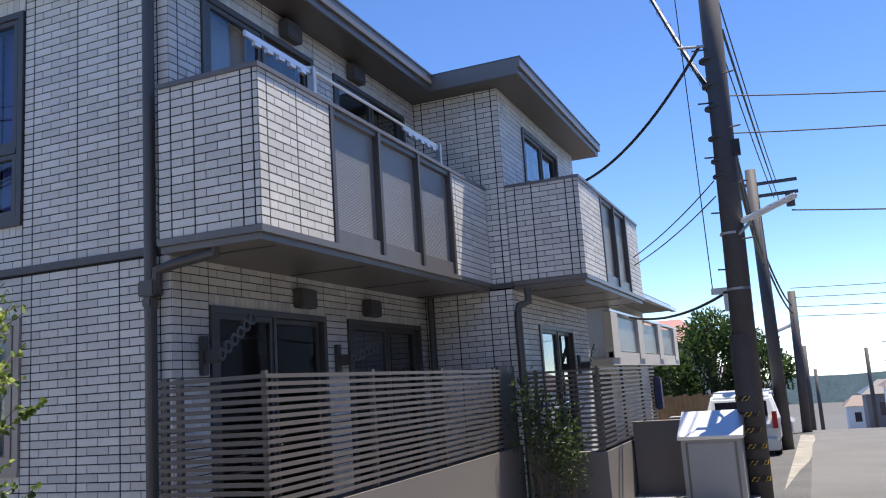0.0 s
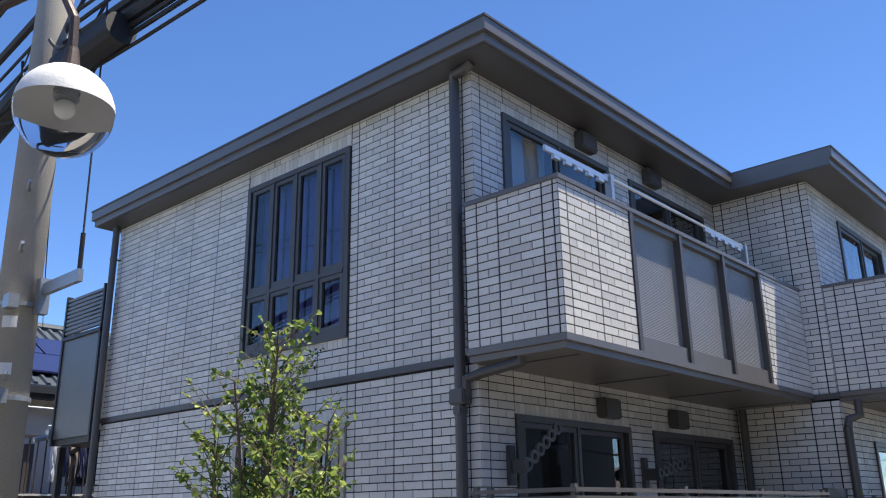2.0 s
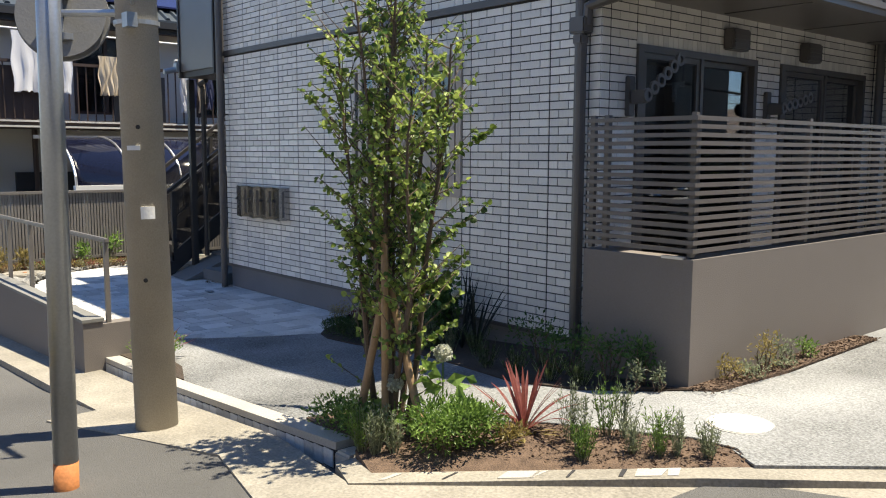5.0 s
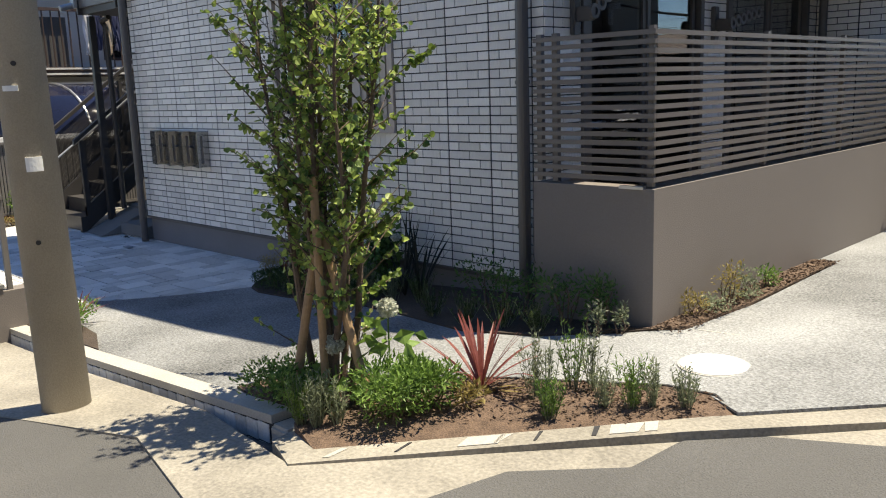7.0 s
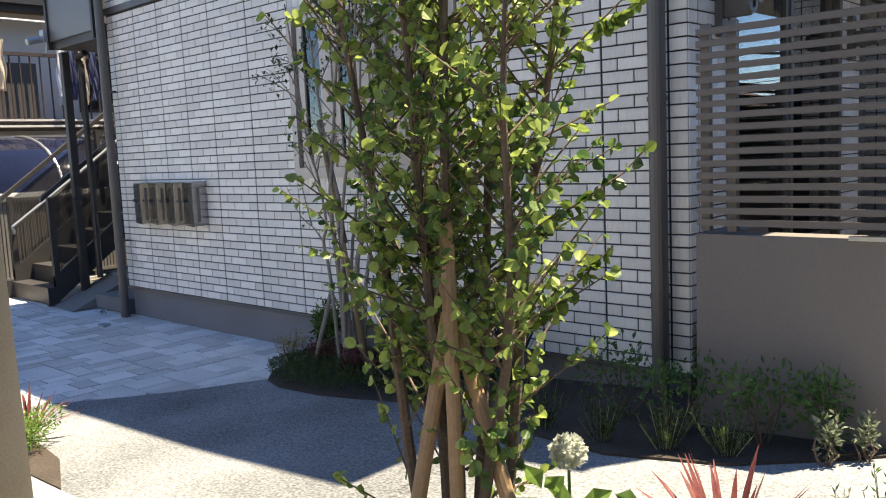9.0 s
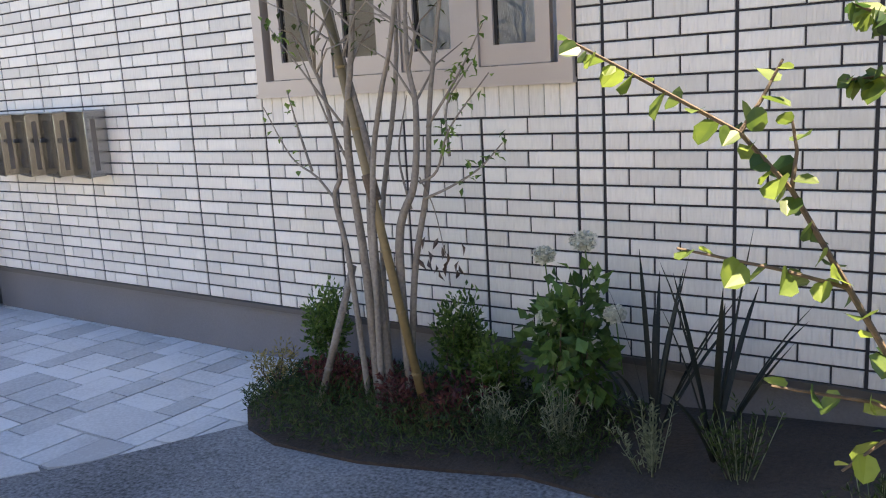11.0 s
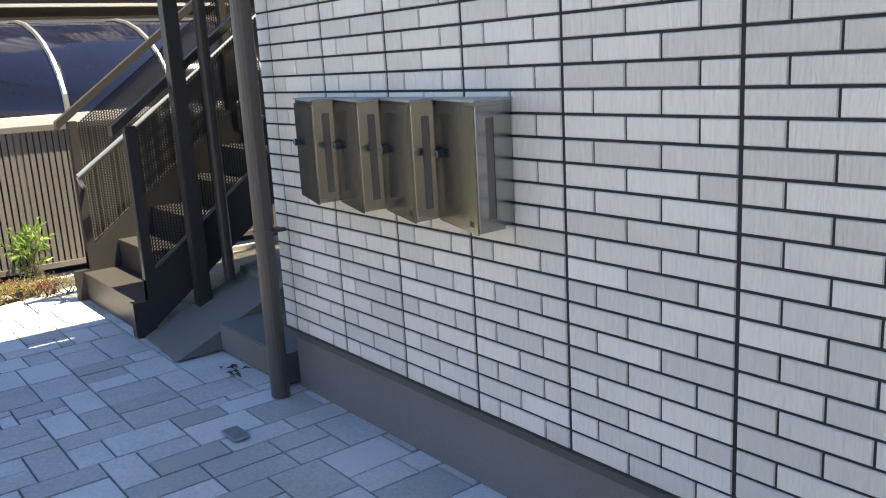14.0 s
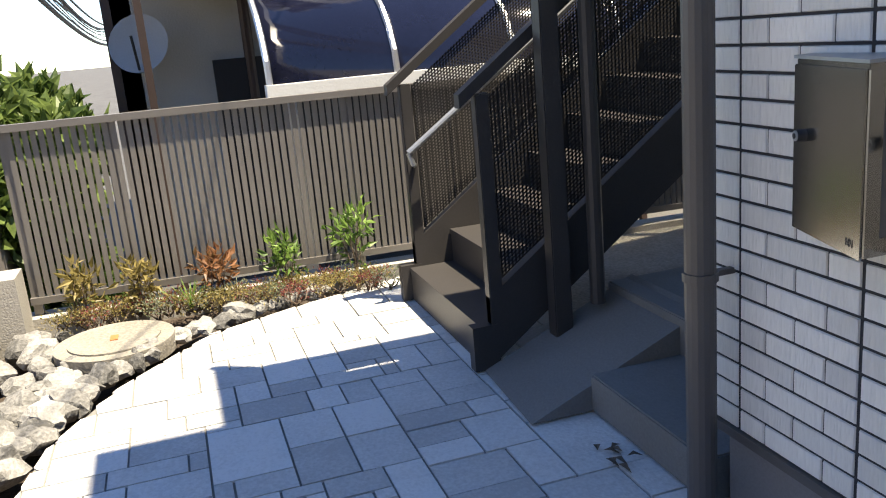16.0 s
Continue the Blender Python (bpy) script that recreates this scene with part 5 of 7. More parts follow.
street_pole(7.9, 50.0, 0.13, 2.5, "slim dark utility pole along the street", 0, -2.4)


def wire(name, a, b, sag, r, label, coils=0):
    pts = [tuple(Vector(a).lerp(Vector(b), k / 16) - Vector((0, 0, sag * 4 * (k / 16) * (1 - k / 16)))) for k in range(17)]
    w = single(name, Geo().path(pts, r, n=6), BLACK, label, "cable", "overhead cables")
    return w


BH = (2.0, 9.55, 10.0)
wire("cable", (3.61, 6.05, 5.25), BH, 0.1, 0.034, "thick black bundled cable overhead")
wire("cable", (3.61, 6.05, 5.35), (2.0, 9.55, 10.3), 0.3, 0.012, "thin black cable overhead")
for i in range(14):
    k = i / 14
    p = Vector((3.61, 6.05, 5.25)).lerp(Vector(BH), k) - Vector((0, 0, 0.1 * 4 * k * (1 - k)))
    g = Geo()
    g.path([(p.x + 0.05 * math.cos(a), p.y, p.z + 0.06 * math.sin(a)) for a in [j * math.pi / 4 for j in range(9)]], 0.003, n=4)
    single("hanger_ring", g, BLACK, "small wire ring on the bundled cable", "ring", "cable hanger rings")
wire("cable", (3.51, 6.05, 5.95), (1.28, 8.4, 4.96), 0.25, 0.022, "thick black service cable to the building")
wire("cable", (3.5, 6.0, 4.15), (1.6, 8.7, 3.5), 0.1, 0.008, "thin service cable to the building")
wire("cable", (3.5, 6.0, 3.95), (1.6, 8.7, 3.4), 0.1, 0.008, "thin service cable to the building")
wire("cable", (3.75, 6.1, 2.9), (1.7, 9.2, 2.75), 0.2, 0.02, "black service cable to the building")
for dz, dx in ((5.95, -0.05), (6.15, 0.0), (6.3, 0.05), (5.75, 0.08)):
    wire("cable", (3.75 + dx, 6.1, dz + 0.4), (4.2 + dx, 16.3, dz - 0.2), 0.1, 0.010, "thin cable between street poles")
for dz in (4.3, 4.55):
    wire("cable", (3.78, 6.1, dz), (3.75, 16.3, dz - 0.1), 0.25, 0.03, "thick black bundled cable between street poles")
    wire("cable", (3.75, 16.3, dz), (4.22, 24.0, dz - 0.9), 0.2, 0.025, "thick black bundled cable between street poles")
    wire("cable", (4.22, 24.0, dz - 0.9), (4.45, 36.0, dz - 2.2), 0.2, 0.02, "black cable between street poles")
for z, z2 in ((4.75, 5.2), (5.25, 5.4)):
    wire("cable", (3.8, 6.1, z), (14, 9.5, z2), 0.25, 0.009, "thin cable crossing the street")
wire("cable", (4.5, 16.3, 5.4), (22, 19, 4.6), 0.3, 0.018, "black cable crossing the street")
for z, z2 in ((3.6, 4.3), (3.3, 3.9), (3.0, 3.3), (2.7, 2.9)):
    wire("cable", (4.25, 24.0, z + 0.6), (30, 34, z2 + 0.6), 0.3, 0.012, "thin cable crossing the street")
for k, (z, r) in enumerate(((4.52, 0.05), (4.62, 0.02), (4.75, 0.012), (4.9, 0.012), (4.4, 0.02), (5.1, 0.03))):
    wire("cable", (-0.98, -3.064, z + 0.05), (-40, -3.2, 2.0 + 0.15 * k), 0.75, r, "black cable along the side street")
for k, (z, r, sag) in enumerate(((4.62, 0.045, 0.25), (4.74, 0.028, 0.22), (4.68, 0.02, 0.3), (4.55, 0.02, 0.34), (4.50, 0.016, 0.4), (4.85, 0.014, 0.2), (4.95, 0.012, 0.3), (4.42, 0.012, 0.5))):
    wire("cable", (-0.98, -3.03, z), (14, -1.9 + 0.04 * k, 6.0 + 0.12 * k), sag, r, "black cable crossing over the main street")
for k, r in enumerate((0.04, 0.018, 0.012, 0.012)):
    wire("cable", (-0.98, -3.06, 6.0 - 0.06 * k), (-40, -3.2, 2.6 - 0.1 * k), 1.25, r, "black cable along the side street")
tr = random.Random(17)
for k in range(12):
    p = Vector((-0.98 + tr.uniform(-0.16, 0.16), -3.04 + tr.uniform(-0.16, 0.1), tr.uniform(4.35, 5.0)))
    q = p + Vector((tr.uniform(-0.45, 0.5), tr.uniform(-0.12, 0.1), tr.uniform(-0.2, 0.2)))
    wire("tangle_cable", tuple(p), tuple(q), tr.uniform(0.08, 0.25), tr.uniform(0.006, 0.012), "looped slack cable at the pole top")
wire("cable", (-0.98, -3.03, 5.6), (-30, 4, 7.5), 0.6, 0.008, "thin cable over the neighbouring roof")
wire("cable", (-0.98, -3.03, 5.3), (-16, 3.2, 6.1), 0.4, 0.008, "thin cable over the neighbouring roof")
wire("tangle_cable", (-1.56, -3.31, 4.25), (-0.71, -2.96, 5.2), 0.25, 0.014, "looped slack cable at the pole top")
wire("tangle_cable", (-1.41, -3.26, 4.3), (-0.51, -2.91, 5.1), 0.35, 0.012, "looped slack cable at the pole top")


# ---- things along the street ----
gb = thing("refuse_box", (3.15, 5.8, 0.22), "stainless steel refuse box with a sloping lid", "refuse box")
part("body", Geo().box(2.80, 3.48, 5.5, 6.1, 0.27, 1.0), DULL, gb, bevel=0.008)
part("door", Geo().box(2.88, 3.40, 5.485, 5.50, 0.32, 0.96), DULL, gb)
part("door_edge", Geo().box(2.85, 2.875, 5.488, 5.50, 0.3, 0.97).box(3.405, 3.43, 5.488, 5.50, 0.3, 0.97), TRIM_LIGHT, gb)
lid = Geo()
lid.v += [(x, y, z) for x in (2.77, 3.51) for y, z in ((5.46, 1.0), (5.46, 1.04), (6.12, 1.30), (6.12, 1.0))]
lid.f += [(0, 1, 2, 3), (7, 6, 5, 4), (0, 4, 5, 1), (1, 5, 6, 2), (2, 6, 7, 3), (3, 7, 4, 0)]
part("lid", lid, ALU, gb, up=True)
for x in (2.84, 3.44):
    for y in (5.54, 6.06):
        part("leg", Geo().box(x - 0.03, x + 0.03, y - 0.03, y + 0.03, 0.2, 0.27), STEEL, gb)
single("box_wall", Geo().box(2.12, 3.6, 6.25, 6.4, -0.1, 1.2), STUCCO, "low taupe rendered wall behind the refuse box", "wall", kind="structure")
single("stone_planter", Geo().box(2.2, 2.75, 8.9, 9.3, 0.1, 1.1), BASE, "dark stone planter beside the parking space", "planter")

van = thing("parked_van", (2.95, 15.8, -0.12), "pale compact car parked nose-in beside the street", "car")
body = Geo()
prof = [(14.45, 0.22), (14.4, 0.55), (14.5, 0.72), (14.72, 1.16), (15.0, 1.28), (16.6, 1.28), (17.1, 0.85), (17.55, 0.7), (17.6, 0.15)]
for x in (2.2, 3.66):
    body.v += [(x + (0.0 if z < 0.75 else (0.1 if x < 3 else -0.1)), y, z) for y, z in prof]
n = len(prof)
body.f += [tuple(range(n)), tuple(reversed(range(n, 2 * n)))] + [(i, (i + 1) % n, n + (i + 1) % n, n + i) for i in range(n)]
part("body", body, CARW, van, bevel=0.05, up=True)
part("rear_window", Geo().box(2.40, 3.46, 14.50, 14.60, 0.76, 1.08), CARPORT, van)
part("side_window", Geo().box(3.56, 3.60, 14.95, 16.6, 0.76, 1.15), CARPORT, van)
for x in (2.22, 3.54):
    part("tail_light", Geo().box(x, x + 0.1, 14.38, 14.5, 0.5, 0.85), REDL, van)
part("bumper", Geo().box(2.22, 3.64, 14.33, 14.46, 0.05, 0.3), CARW, van, bevel=0.02)
part("number_plate", Geo().box(2.78, 3.1, 14.32, 14.33, 0.32, 0.46), WHITE, van)
for x in (2.22, 3.5):
    for y in (14.95, 17.0):
        wh = part("wheel", Geo().rod((x, y, 0.16), (x + 0.14, y, 0.16), 0.27, n=20), BLACK, van)
        part("rim", Geo().rod((x - 0.005, y, 0.16), (x + 0.145, y, 0.16), 0.17, n=16), ALU, wh)
part("wing_mirror", Geo().box(3.66, 3.78, 16.5, 16.6, 0.75, 0.92), CARW, van, bevel=0.02)

far = thing("far_apartment", (-1, 13, 0), "pale tiled house with a panelled balcony beyond the terrace", "house", kind="structure")
part("wall", Geo().box(-5, 0.5, 8.8, 18, -0.5, 3.6), PLASTER, far)
part("roof", Geo().box(-5.4, 1.2, 8.9, 18.5, 3.45, 3.6), TRIM_LIGHT, far)
part("gutter", Geo().box(1.2, 1.32, 8.9, 18.5, 3.42, 3.5), ALU, far)
fb = part("balcony", Geo().box(0.5, 1.45, 8.8, 17.0, 1.98, 2.1), PLASTER, far)
part("front", Geo().box(1.38, 1.45, 8.8, 17.0, 2.1, 2.2), PLASTER, fb)
for i in range(4):
    y = 8.8 + i * 2.5
    part("pier", Geo().box(1.33, 1.47, y, y + 0.55, 2.1, 2.85), PLASTER, fb)
    if i < 3:
        part("panel", Geo().box(1.38, 1.41, y + 0.55, y + 2.5, 2.22, 2.8), PANEL, fb)
part("rail", Geo().box(1.34, 1.46, 8.8, 17.0, 2.86, 2.9), ALU, fb)
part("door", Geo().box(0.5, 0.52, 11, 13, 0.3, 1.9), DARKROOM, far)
redroof = thing("red_roof_house", (-1, 27, 0), "house with a faded red roof behind the trees", "house", kind="structure")
part("wall", Geo().box(-4, 1.0, 27, 33, -0.5, 2.9), PLASTER, redroof)
g = Geo()
g.v += [(-4.4, 26.6, 2.9), (1.4, 26.6, 2.9), (1.4, 33.4, 2.9), (-4.4, 33.4, 2.9), (-3, 30, 3.9), (0.0, 30, 3.9)]
g.f += [(0, 1, 5, 4), (1, 2, 5), (2, 3, 4, 5), (3, 0, 4), (3, 2, 1, 0)]
part("roof", g, mat("faded_red_roof", (0.30, 0.14, 0.12), 0.7, 0, 0.2), redroof, up=True)
wf = thing("wooden_fence", (1.5, 18.5, -0.3), "weathered brown board fence by the parking space", "fence")
for i in range(22):
    part("board", Geo().box(0.2 + i * 0.13, 0.32 + i * 0.13, 18.5, 18.53, -0.35, 1.15 + 0.03 * (i % 3)), LOG, wf)
part("rail", Geo().box(0.2, 3.05, 18.53, 18.57, 0.7, 0.76), LOG, wf)
single("jacket", Geo().box(2.092, 2.20, 8.45, 8.63, 1.25, 1.75), CLOTH_N, "dark blue and white jacket hung on the fence end", "jacket", bevel=0.02)


def far_house(x, y, zb, w, d, h, rr, label, wall, roofm):
    t = thing("far_house", (x, y, zb), label, "house", "houses down the hill", "structure")
    part("wall", Geo().box(x, x + w, y, y + d, zb, zb + h), wall, t)
    g = Geo()
    g.v += [(x - 0.4, y - 0.4, zb + h), (x + w + 0.4, y - 0.4, zb + h), (x + w + 0.4, y + d + 0.4, zb + h), (x - 0.4, y + d + 0.4, zb + h), (x + w * 0.25, y + d / 2, zb + h + rr), (x + w * 0.75, y + d / 2, zb + h + rr)]
    g.f += [(0, 1, 5, 4), (1, 2, 5), (2, 3, 4, 5), (3, 0, 4), (3, 2, 1, 0)]
    part("roof", g, roofm, t, up=True)
    for i in range(2):
        part("window", Geo().box(x + w * (0.2 + 0.4 * i), x + w * (0.4 + 0.4 * i), y - 0.03, y, zb + h * 0.5, zb + h * 0.8), CARPORT, t)


# unseen blocks added across the street and behind, shaping reflections and bounced light
# brown kept dark to cut window reflections and bounce onto the front
DARK_BLOCK = mat("dark_block_brown", (0.19, 0.175, 0.155), 0.9, 0, 0.2, 0.6, 40, 0.3)
for x0, x1, y0, y1, h, lab in ((10.6, 17, -14, 5.4, 7.4, "unseen dark block added across the street to dim reflections"), (10.8, 17, 5.5, 20, 5.2, "unseen dark block added across the street to dim reflections"), (-16, -4, -19, -12.5, 5.0, "unseen plastered block added over the side street to bounce light"), (-3, 8.5, -20, -12.2, 5.6, "unseen plastered block added over the side street to bounce light")):
    single("house_across", Geo().box(x0, x1, y0, y1, -1.5, h), PLASTER if y1 < 0 else DARK_BLOCK, lab, "house", "houses across the street", "structure")
GREYROOF = mat("grey_roof", (0.22, 0.23, 0.24), 0.6, 0, 0.2)
BROWNROOF = mat("brown_roof", (0.16, 0.11, 0.09), 0.6, 0, 0.2)
hr = random.Random(3)
for i in range(26):
    y = 52 + i * 4.4
    x = (8.6 + hr.uniform(0, 3) + (i % 4) * 4.5) if i % 3 else (-2.5 - hr.uniform(0, 3))
    far_house(x, y, road_z(6, y) - 0.3, hr.uniform(4, 6), hr.uniform(5, 7), hr.uniform(2.6, 4.2), 1.3, "small pale house down the hill", (PLASTER, WHITE, BASE)[i % 3], (GREYROOF, BROWNROOF, TRIM)[i % 3])
for i, (x, y) in enumerate(((11.0, 24), (10.6, 38))):
    far_house(x, y, road_z(6, y) - 0.3, 6, 8, 3.0, 1.2, "house facing the street", (PLASTER, WHITE)[i], BROWNROOF)
# far hills; the bluish haze is put into their colour
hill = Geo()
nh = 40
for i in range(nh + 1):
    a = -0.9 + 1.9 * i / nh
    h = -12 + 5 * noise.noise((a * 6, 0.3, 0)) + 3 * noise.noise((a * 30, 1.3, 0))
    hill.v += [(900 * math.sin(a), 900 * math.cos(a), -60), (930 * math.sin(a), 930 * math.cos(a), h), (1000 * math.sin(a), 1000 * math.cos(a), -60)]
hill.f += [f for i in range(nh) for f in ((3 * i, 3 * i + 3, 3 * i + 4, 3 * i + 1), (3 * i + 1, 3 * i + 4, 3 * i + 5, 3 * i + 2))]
single("far_hills", hill, mat("haze_tinted_wood", (0.09, 0.14, 0.15), 0.95, 0, 0.3, 0.05, 0.4, 0), "far wooded hills with haze painted into their colour", "hills", kind="structure")
py = thing("pylon", (33, 300, -16), "distant lattice power pylon", "pylon")
part("mast", Geo().path([(30, 300, -16), (33, 300, 9)], 0.25, 0.12).path([(36, 300, -16), (33, 300, 9)], 0.25, 0.12), GALV, py)
for z in (1, 4, 7):
    part("crossarm", Geo().box(29.5, 36.5, 299.8, 300.2, z, z + 0.3), GALV, py)


# ---- planting ----
def unit(r):
    while True:
        v = Vector((r.uniform(-1, 1), r.uniform(-1, 1), r.uniform(-1, 1)))
        if 0.05 < v.length < 1:
            return v.normalized()


def leaf_cloud(g, c, rad, n, ln, wd, r, up=0.3, shell=0.5):
    for _ in range(n):
        d = unit(r)
        k = shell + (1 - shell) * r.random() if r.random() < 0.75 else r.random()
        p = Vector((c[0] + d.x * rad[0] * k, c[1] + d.y * rad[1] * k, c[2] + d.z * rad[2] * k))
        w = (d + 0.8 * unit(r) + Vector((0, 0, up))).normalized()
        s = r.uniform(0.7, 1.25)
        g.leaf(p, w, unit(r), ln * s, wd * s, r.uniform(0.05, 0.3))


def stem(base, tip, bend, r, n=7):
    b, t = Vector(base), Vector(tip)
    off = Vector((r.uniform(-bend, bend), r.uniform(-bend, bend), 0))
    off2 = Vector((r.uniform(-bend, bend), r.uniform(-bend, bend), 0)) * 0.4
    return [tuple(b.lerp(t, k / n) + off * math.sin(math.pi * k / n) + off2 * math.sin(3 * math.pi * k / n)) for k in range(n + 1)]


def along(pts, k):
    f = k * (len(pts) - 1)
    i = min(int(f), len(pts) - 2)
    return Vector(pts[i]).lerp(Vector(pts[i + 1]), f - i)


def katsura_tree():
    r = random.Random(21)
    cx, cy, zb = 0.42, -2.26, path_z(0.4) - 0.03
    t = thing("katsura_tree", (cx, cy, zb), "young multi-stemmed katsura tree with round yellow-green leaves", "tree")
    trunk, twig, crown, sparse = Geo(), Geo(), Geo(), Geo()
    tips = [(0.02, 0.02, 2.72), (-0.12, 0.10, 2.55), (0.16, -0.08, 2.6), (-0.22, -0.10, 2.3), (0.24, 0.12, 2.2), (0.05, -0.2, 2.4), (-0.05, 0.24, 2.3), (0.30, -0.12, 1.9)]
    for dx, dy, h in tips:
        pts = stem((cx + dx * 0.25, cy + dy * 0.25, zb - 0.05), (cx + dx * 1.3, cy + dy * 1.3, zb + h * 0.955), 0.05, r, 9)
        trunk.path(pts, 0.02, 0.005, 7)
        for i in range(80):
            k = r.uniform(0.12, 1.0)
            p = along(pts, k)
            a = r.uniform(0, 6.283)
            ln = r.uniform(0.05, 0.25) * (1.15 - 0.35 * k) + 0.03
            q = p + Vector((math.cos(a) * ln, math.sin(a) * ln, ln * r.uniform(0.4, 1.4)))
            if k < 0.30 and r.random() < 0.85:
                continue
            twig.rod(tuple(p), tuple(q), 0.004, 0.0015, 4)
            for j in range(10):
                w = p.lerp(q, r.uniform(0.15, 1.05))
                d = (unit(r) + Vector((math.cos(a), math.sin(a), -0.1)) * 0.6)
                s = r.uniform(0.022, 0.040)
                crown.round_leaf(tuple(w), d, unit(r) + Vector((0, 0, 1)), s, s * 0.9, r.uniform(0.0, 0.25))
    # longer side branches low down, reaching over the path
    for dx, dy, z0, z1 in ((0.45, 0.30, 0.9, 1.30), (0.40, 0.2, 0.7, 1.05), (-0.10, 0.55, 0.4, 0.55), (0.40, 0.40, 1.3, 1.7)):
        pts = stem((cx + dx * 0.1, cy + dy * 0.1, zb + z0), (cx + dx, cy + dy, zb + z1), 0.05, r, 6)
        twig.path(pts, 0.006, 0.002, 5)
        for j in range(46):
            w = along(pts, r.uniform(0.25, 1.0))
            s = r.uniform(0.026, 0.044)
            sparse.round_leaf(tuple(w), unit(r) + Vector((dx, dy, 0)), unit(r) + Vector((0, 0, 1)), s, s * 0.9, r.uniform(0, 0.25))
    # one long branch that leans out towards the wall, with its side shoots
    low = [(0.38, -2.24, 0.62), (0.05, -2.12, 0.86), (-0.176, -2.038, 1.001), (-0.248, -2.054, 1.134), (-0.3, -2.065, 1.23), (-0.345, -2.082, 1.287), (-0.445, -2.125, 1.353), (-0.497, -2.145, 1.386)]
    shoots = [low, [low[5], (-0.329, -2.064, 1.319), (-0.315, -2.046, 1.355)], [low[4], (-0.298, -2.055, 1.267), (-0.305, -2.052, 1.303)], [low[3], (-0.304, -2.087, 1.155), (-0.389, -2.136, 1.18)],
              [low[2], (-0.223, -2.063, 1.025), (-0.304, -2.113, 1.045)], [low[2], (-0.211, -2.065, 0.987), (-0.242, -2.091, 0.961)],
              [(0.36, -2.24, 0.95), (-0.05, -2.05, 1.2), (-0.229, -1.994, 1.333), (-0.263, -2.017, 1.332)], [(0.36, -2.24, 1.0), (-0.05, -2.04, 1.26), (-0.228, -1.981, 1.387), (-0.261, -2.0, 1.403)]]
    for pts in shoots:
        twig.path(pts, 0.0045 if len(pts) > 3 else 0.0025, 0.0013, 6)
        run = sum((Vector(b) - Vector(a)).length for a, b in zip(pts, pts[1:]))
        n = int(run / 0.026) + 2
        for j in range(n):
            k = (j + 0.5) / n
            p = along(pts, k)
            ahead = (along(pts, min(1.0, k + 0.05)) - along(pts, k - 0.05)).normalized()
            side = (-1) ** j * ahead.cross(Vector((0, 0, 1))).normalized()
            d = side * r.uniform(0.3, 1.0) + ahead * 0.4 + Vector((0, 0, r.uniform(-0.9, 0.1)))
            s = r.uniform(0.022, 0.040) * (0.75 if k > 0.85 else 1.0)
            sparse.round_leaf(tuple(p), d, unit(r) + Vector((0, 0, 0.8)), s, s * 0.8, r.uniform(0, 0.2))
    part("trunk", trunk, BARK_D, t)
    part("branching", twig, BARK_D, t)["kind"] = "stuff"
    part("crown", crown, KATSURA, t)["kind"] = "stuff"
    part("side_foliage", sparse, SHADED_KATSURA, t)["kind"] = "stuff"
    for a, b in (((0.35, -2.45, zb), (0.50, -2.33, zb + 0.95)), ((0.76, -2.28, zb), (0.47, -2.34, zb + 1.0))):
        single("tree_prop", Geo().rod(a, b, 0.023, 0.020, 12), LOG, "peeled log prop leaning on the young tree", "tree stake", "tree props")
    single("tree_stake", Geo().rod((0.53, -2.38, zb), (0.545, -2.39, 1.31), 0.019, n=12), LOG, "upright peeled wooden stake beside the young tree", "tree stake", "tree props")


katsura_tree()


def bowed(points, n=5):
    """A smooth line through a few points (Catmull-Rom)."""
    p = [Vector(a) for a in points]
    p = [2 * p[0] - p[1]] + p + [2 * p[-1] - p[-2]]
    out = []
    for i in range(1, len(p) - 2):
        for k in range(n):
            f = k / n
            out.append(tuple(0.5 * (2 * p[i] + (p[i + 1] - p[i - 1]) * f + (2 * p[i - 1] - 5 * p[i] + 4 * p[i + 1] - p[i + 2]) * f * f + (3 * p[i] - p[i - 1] - 3 * p[i + 1] + p[i + 2]) * f ** 3)))
    return out + [tuple(p[-2])]


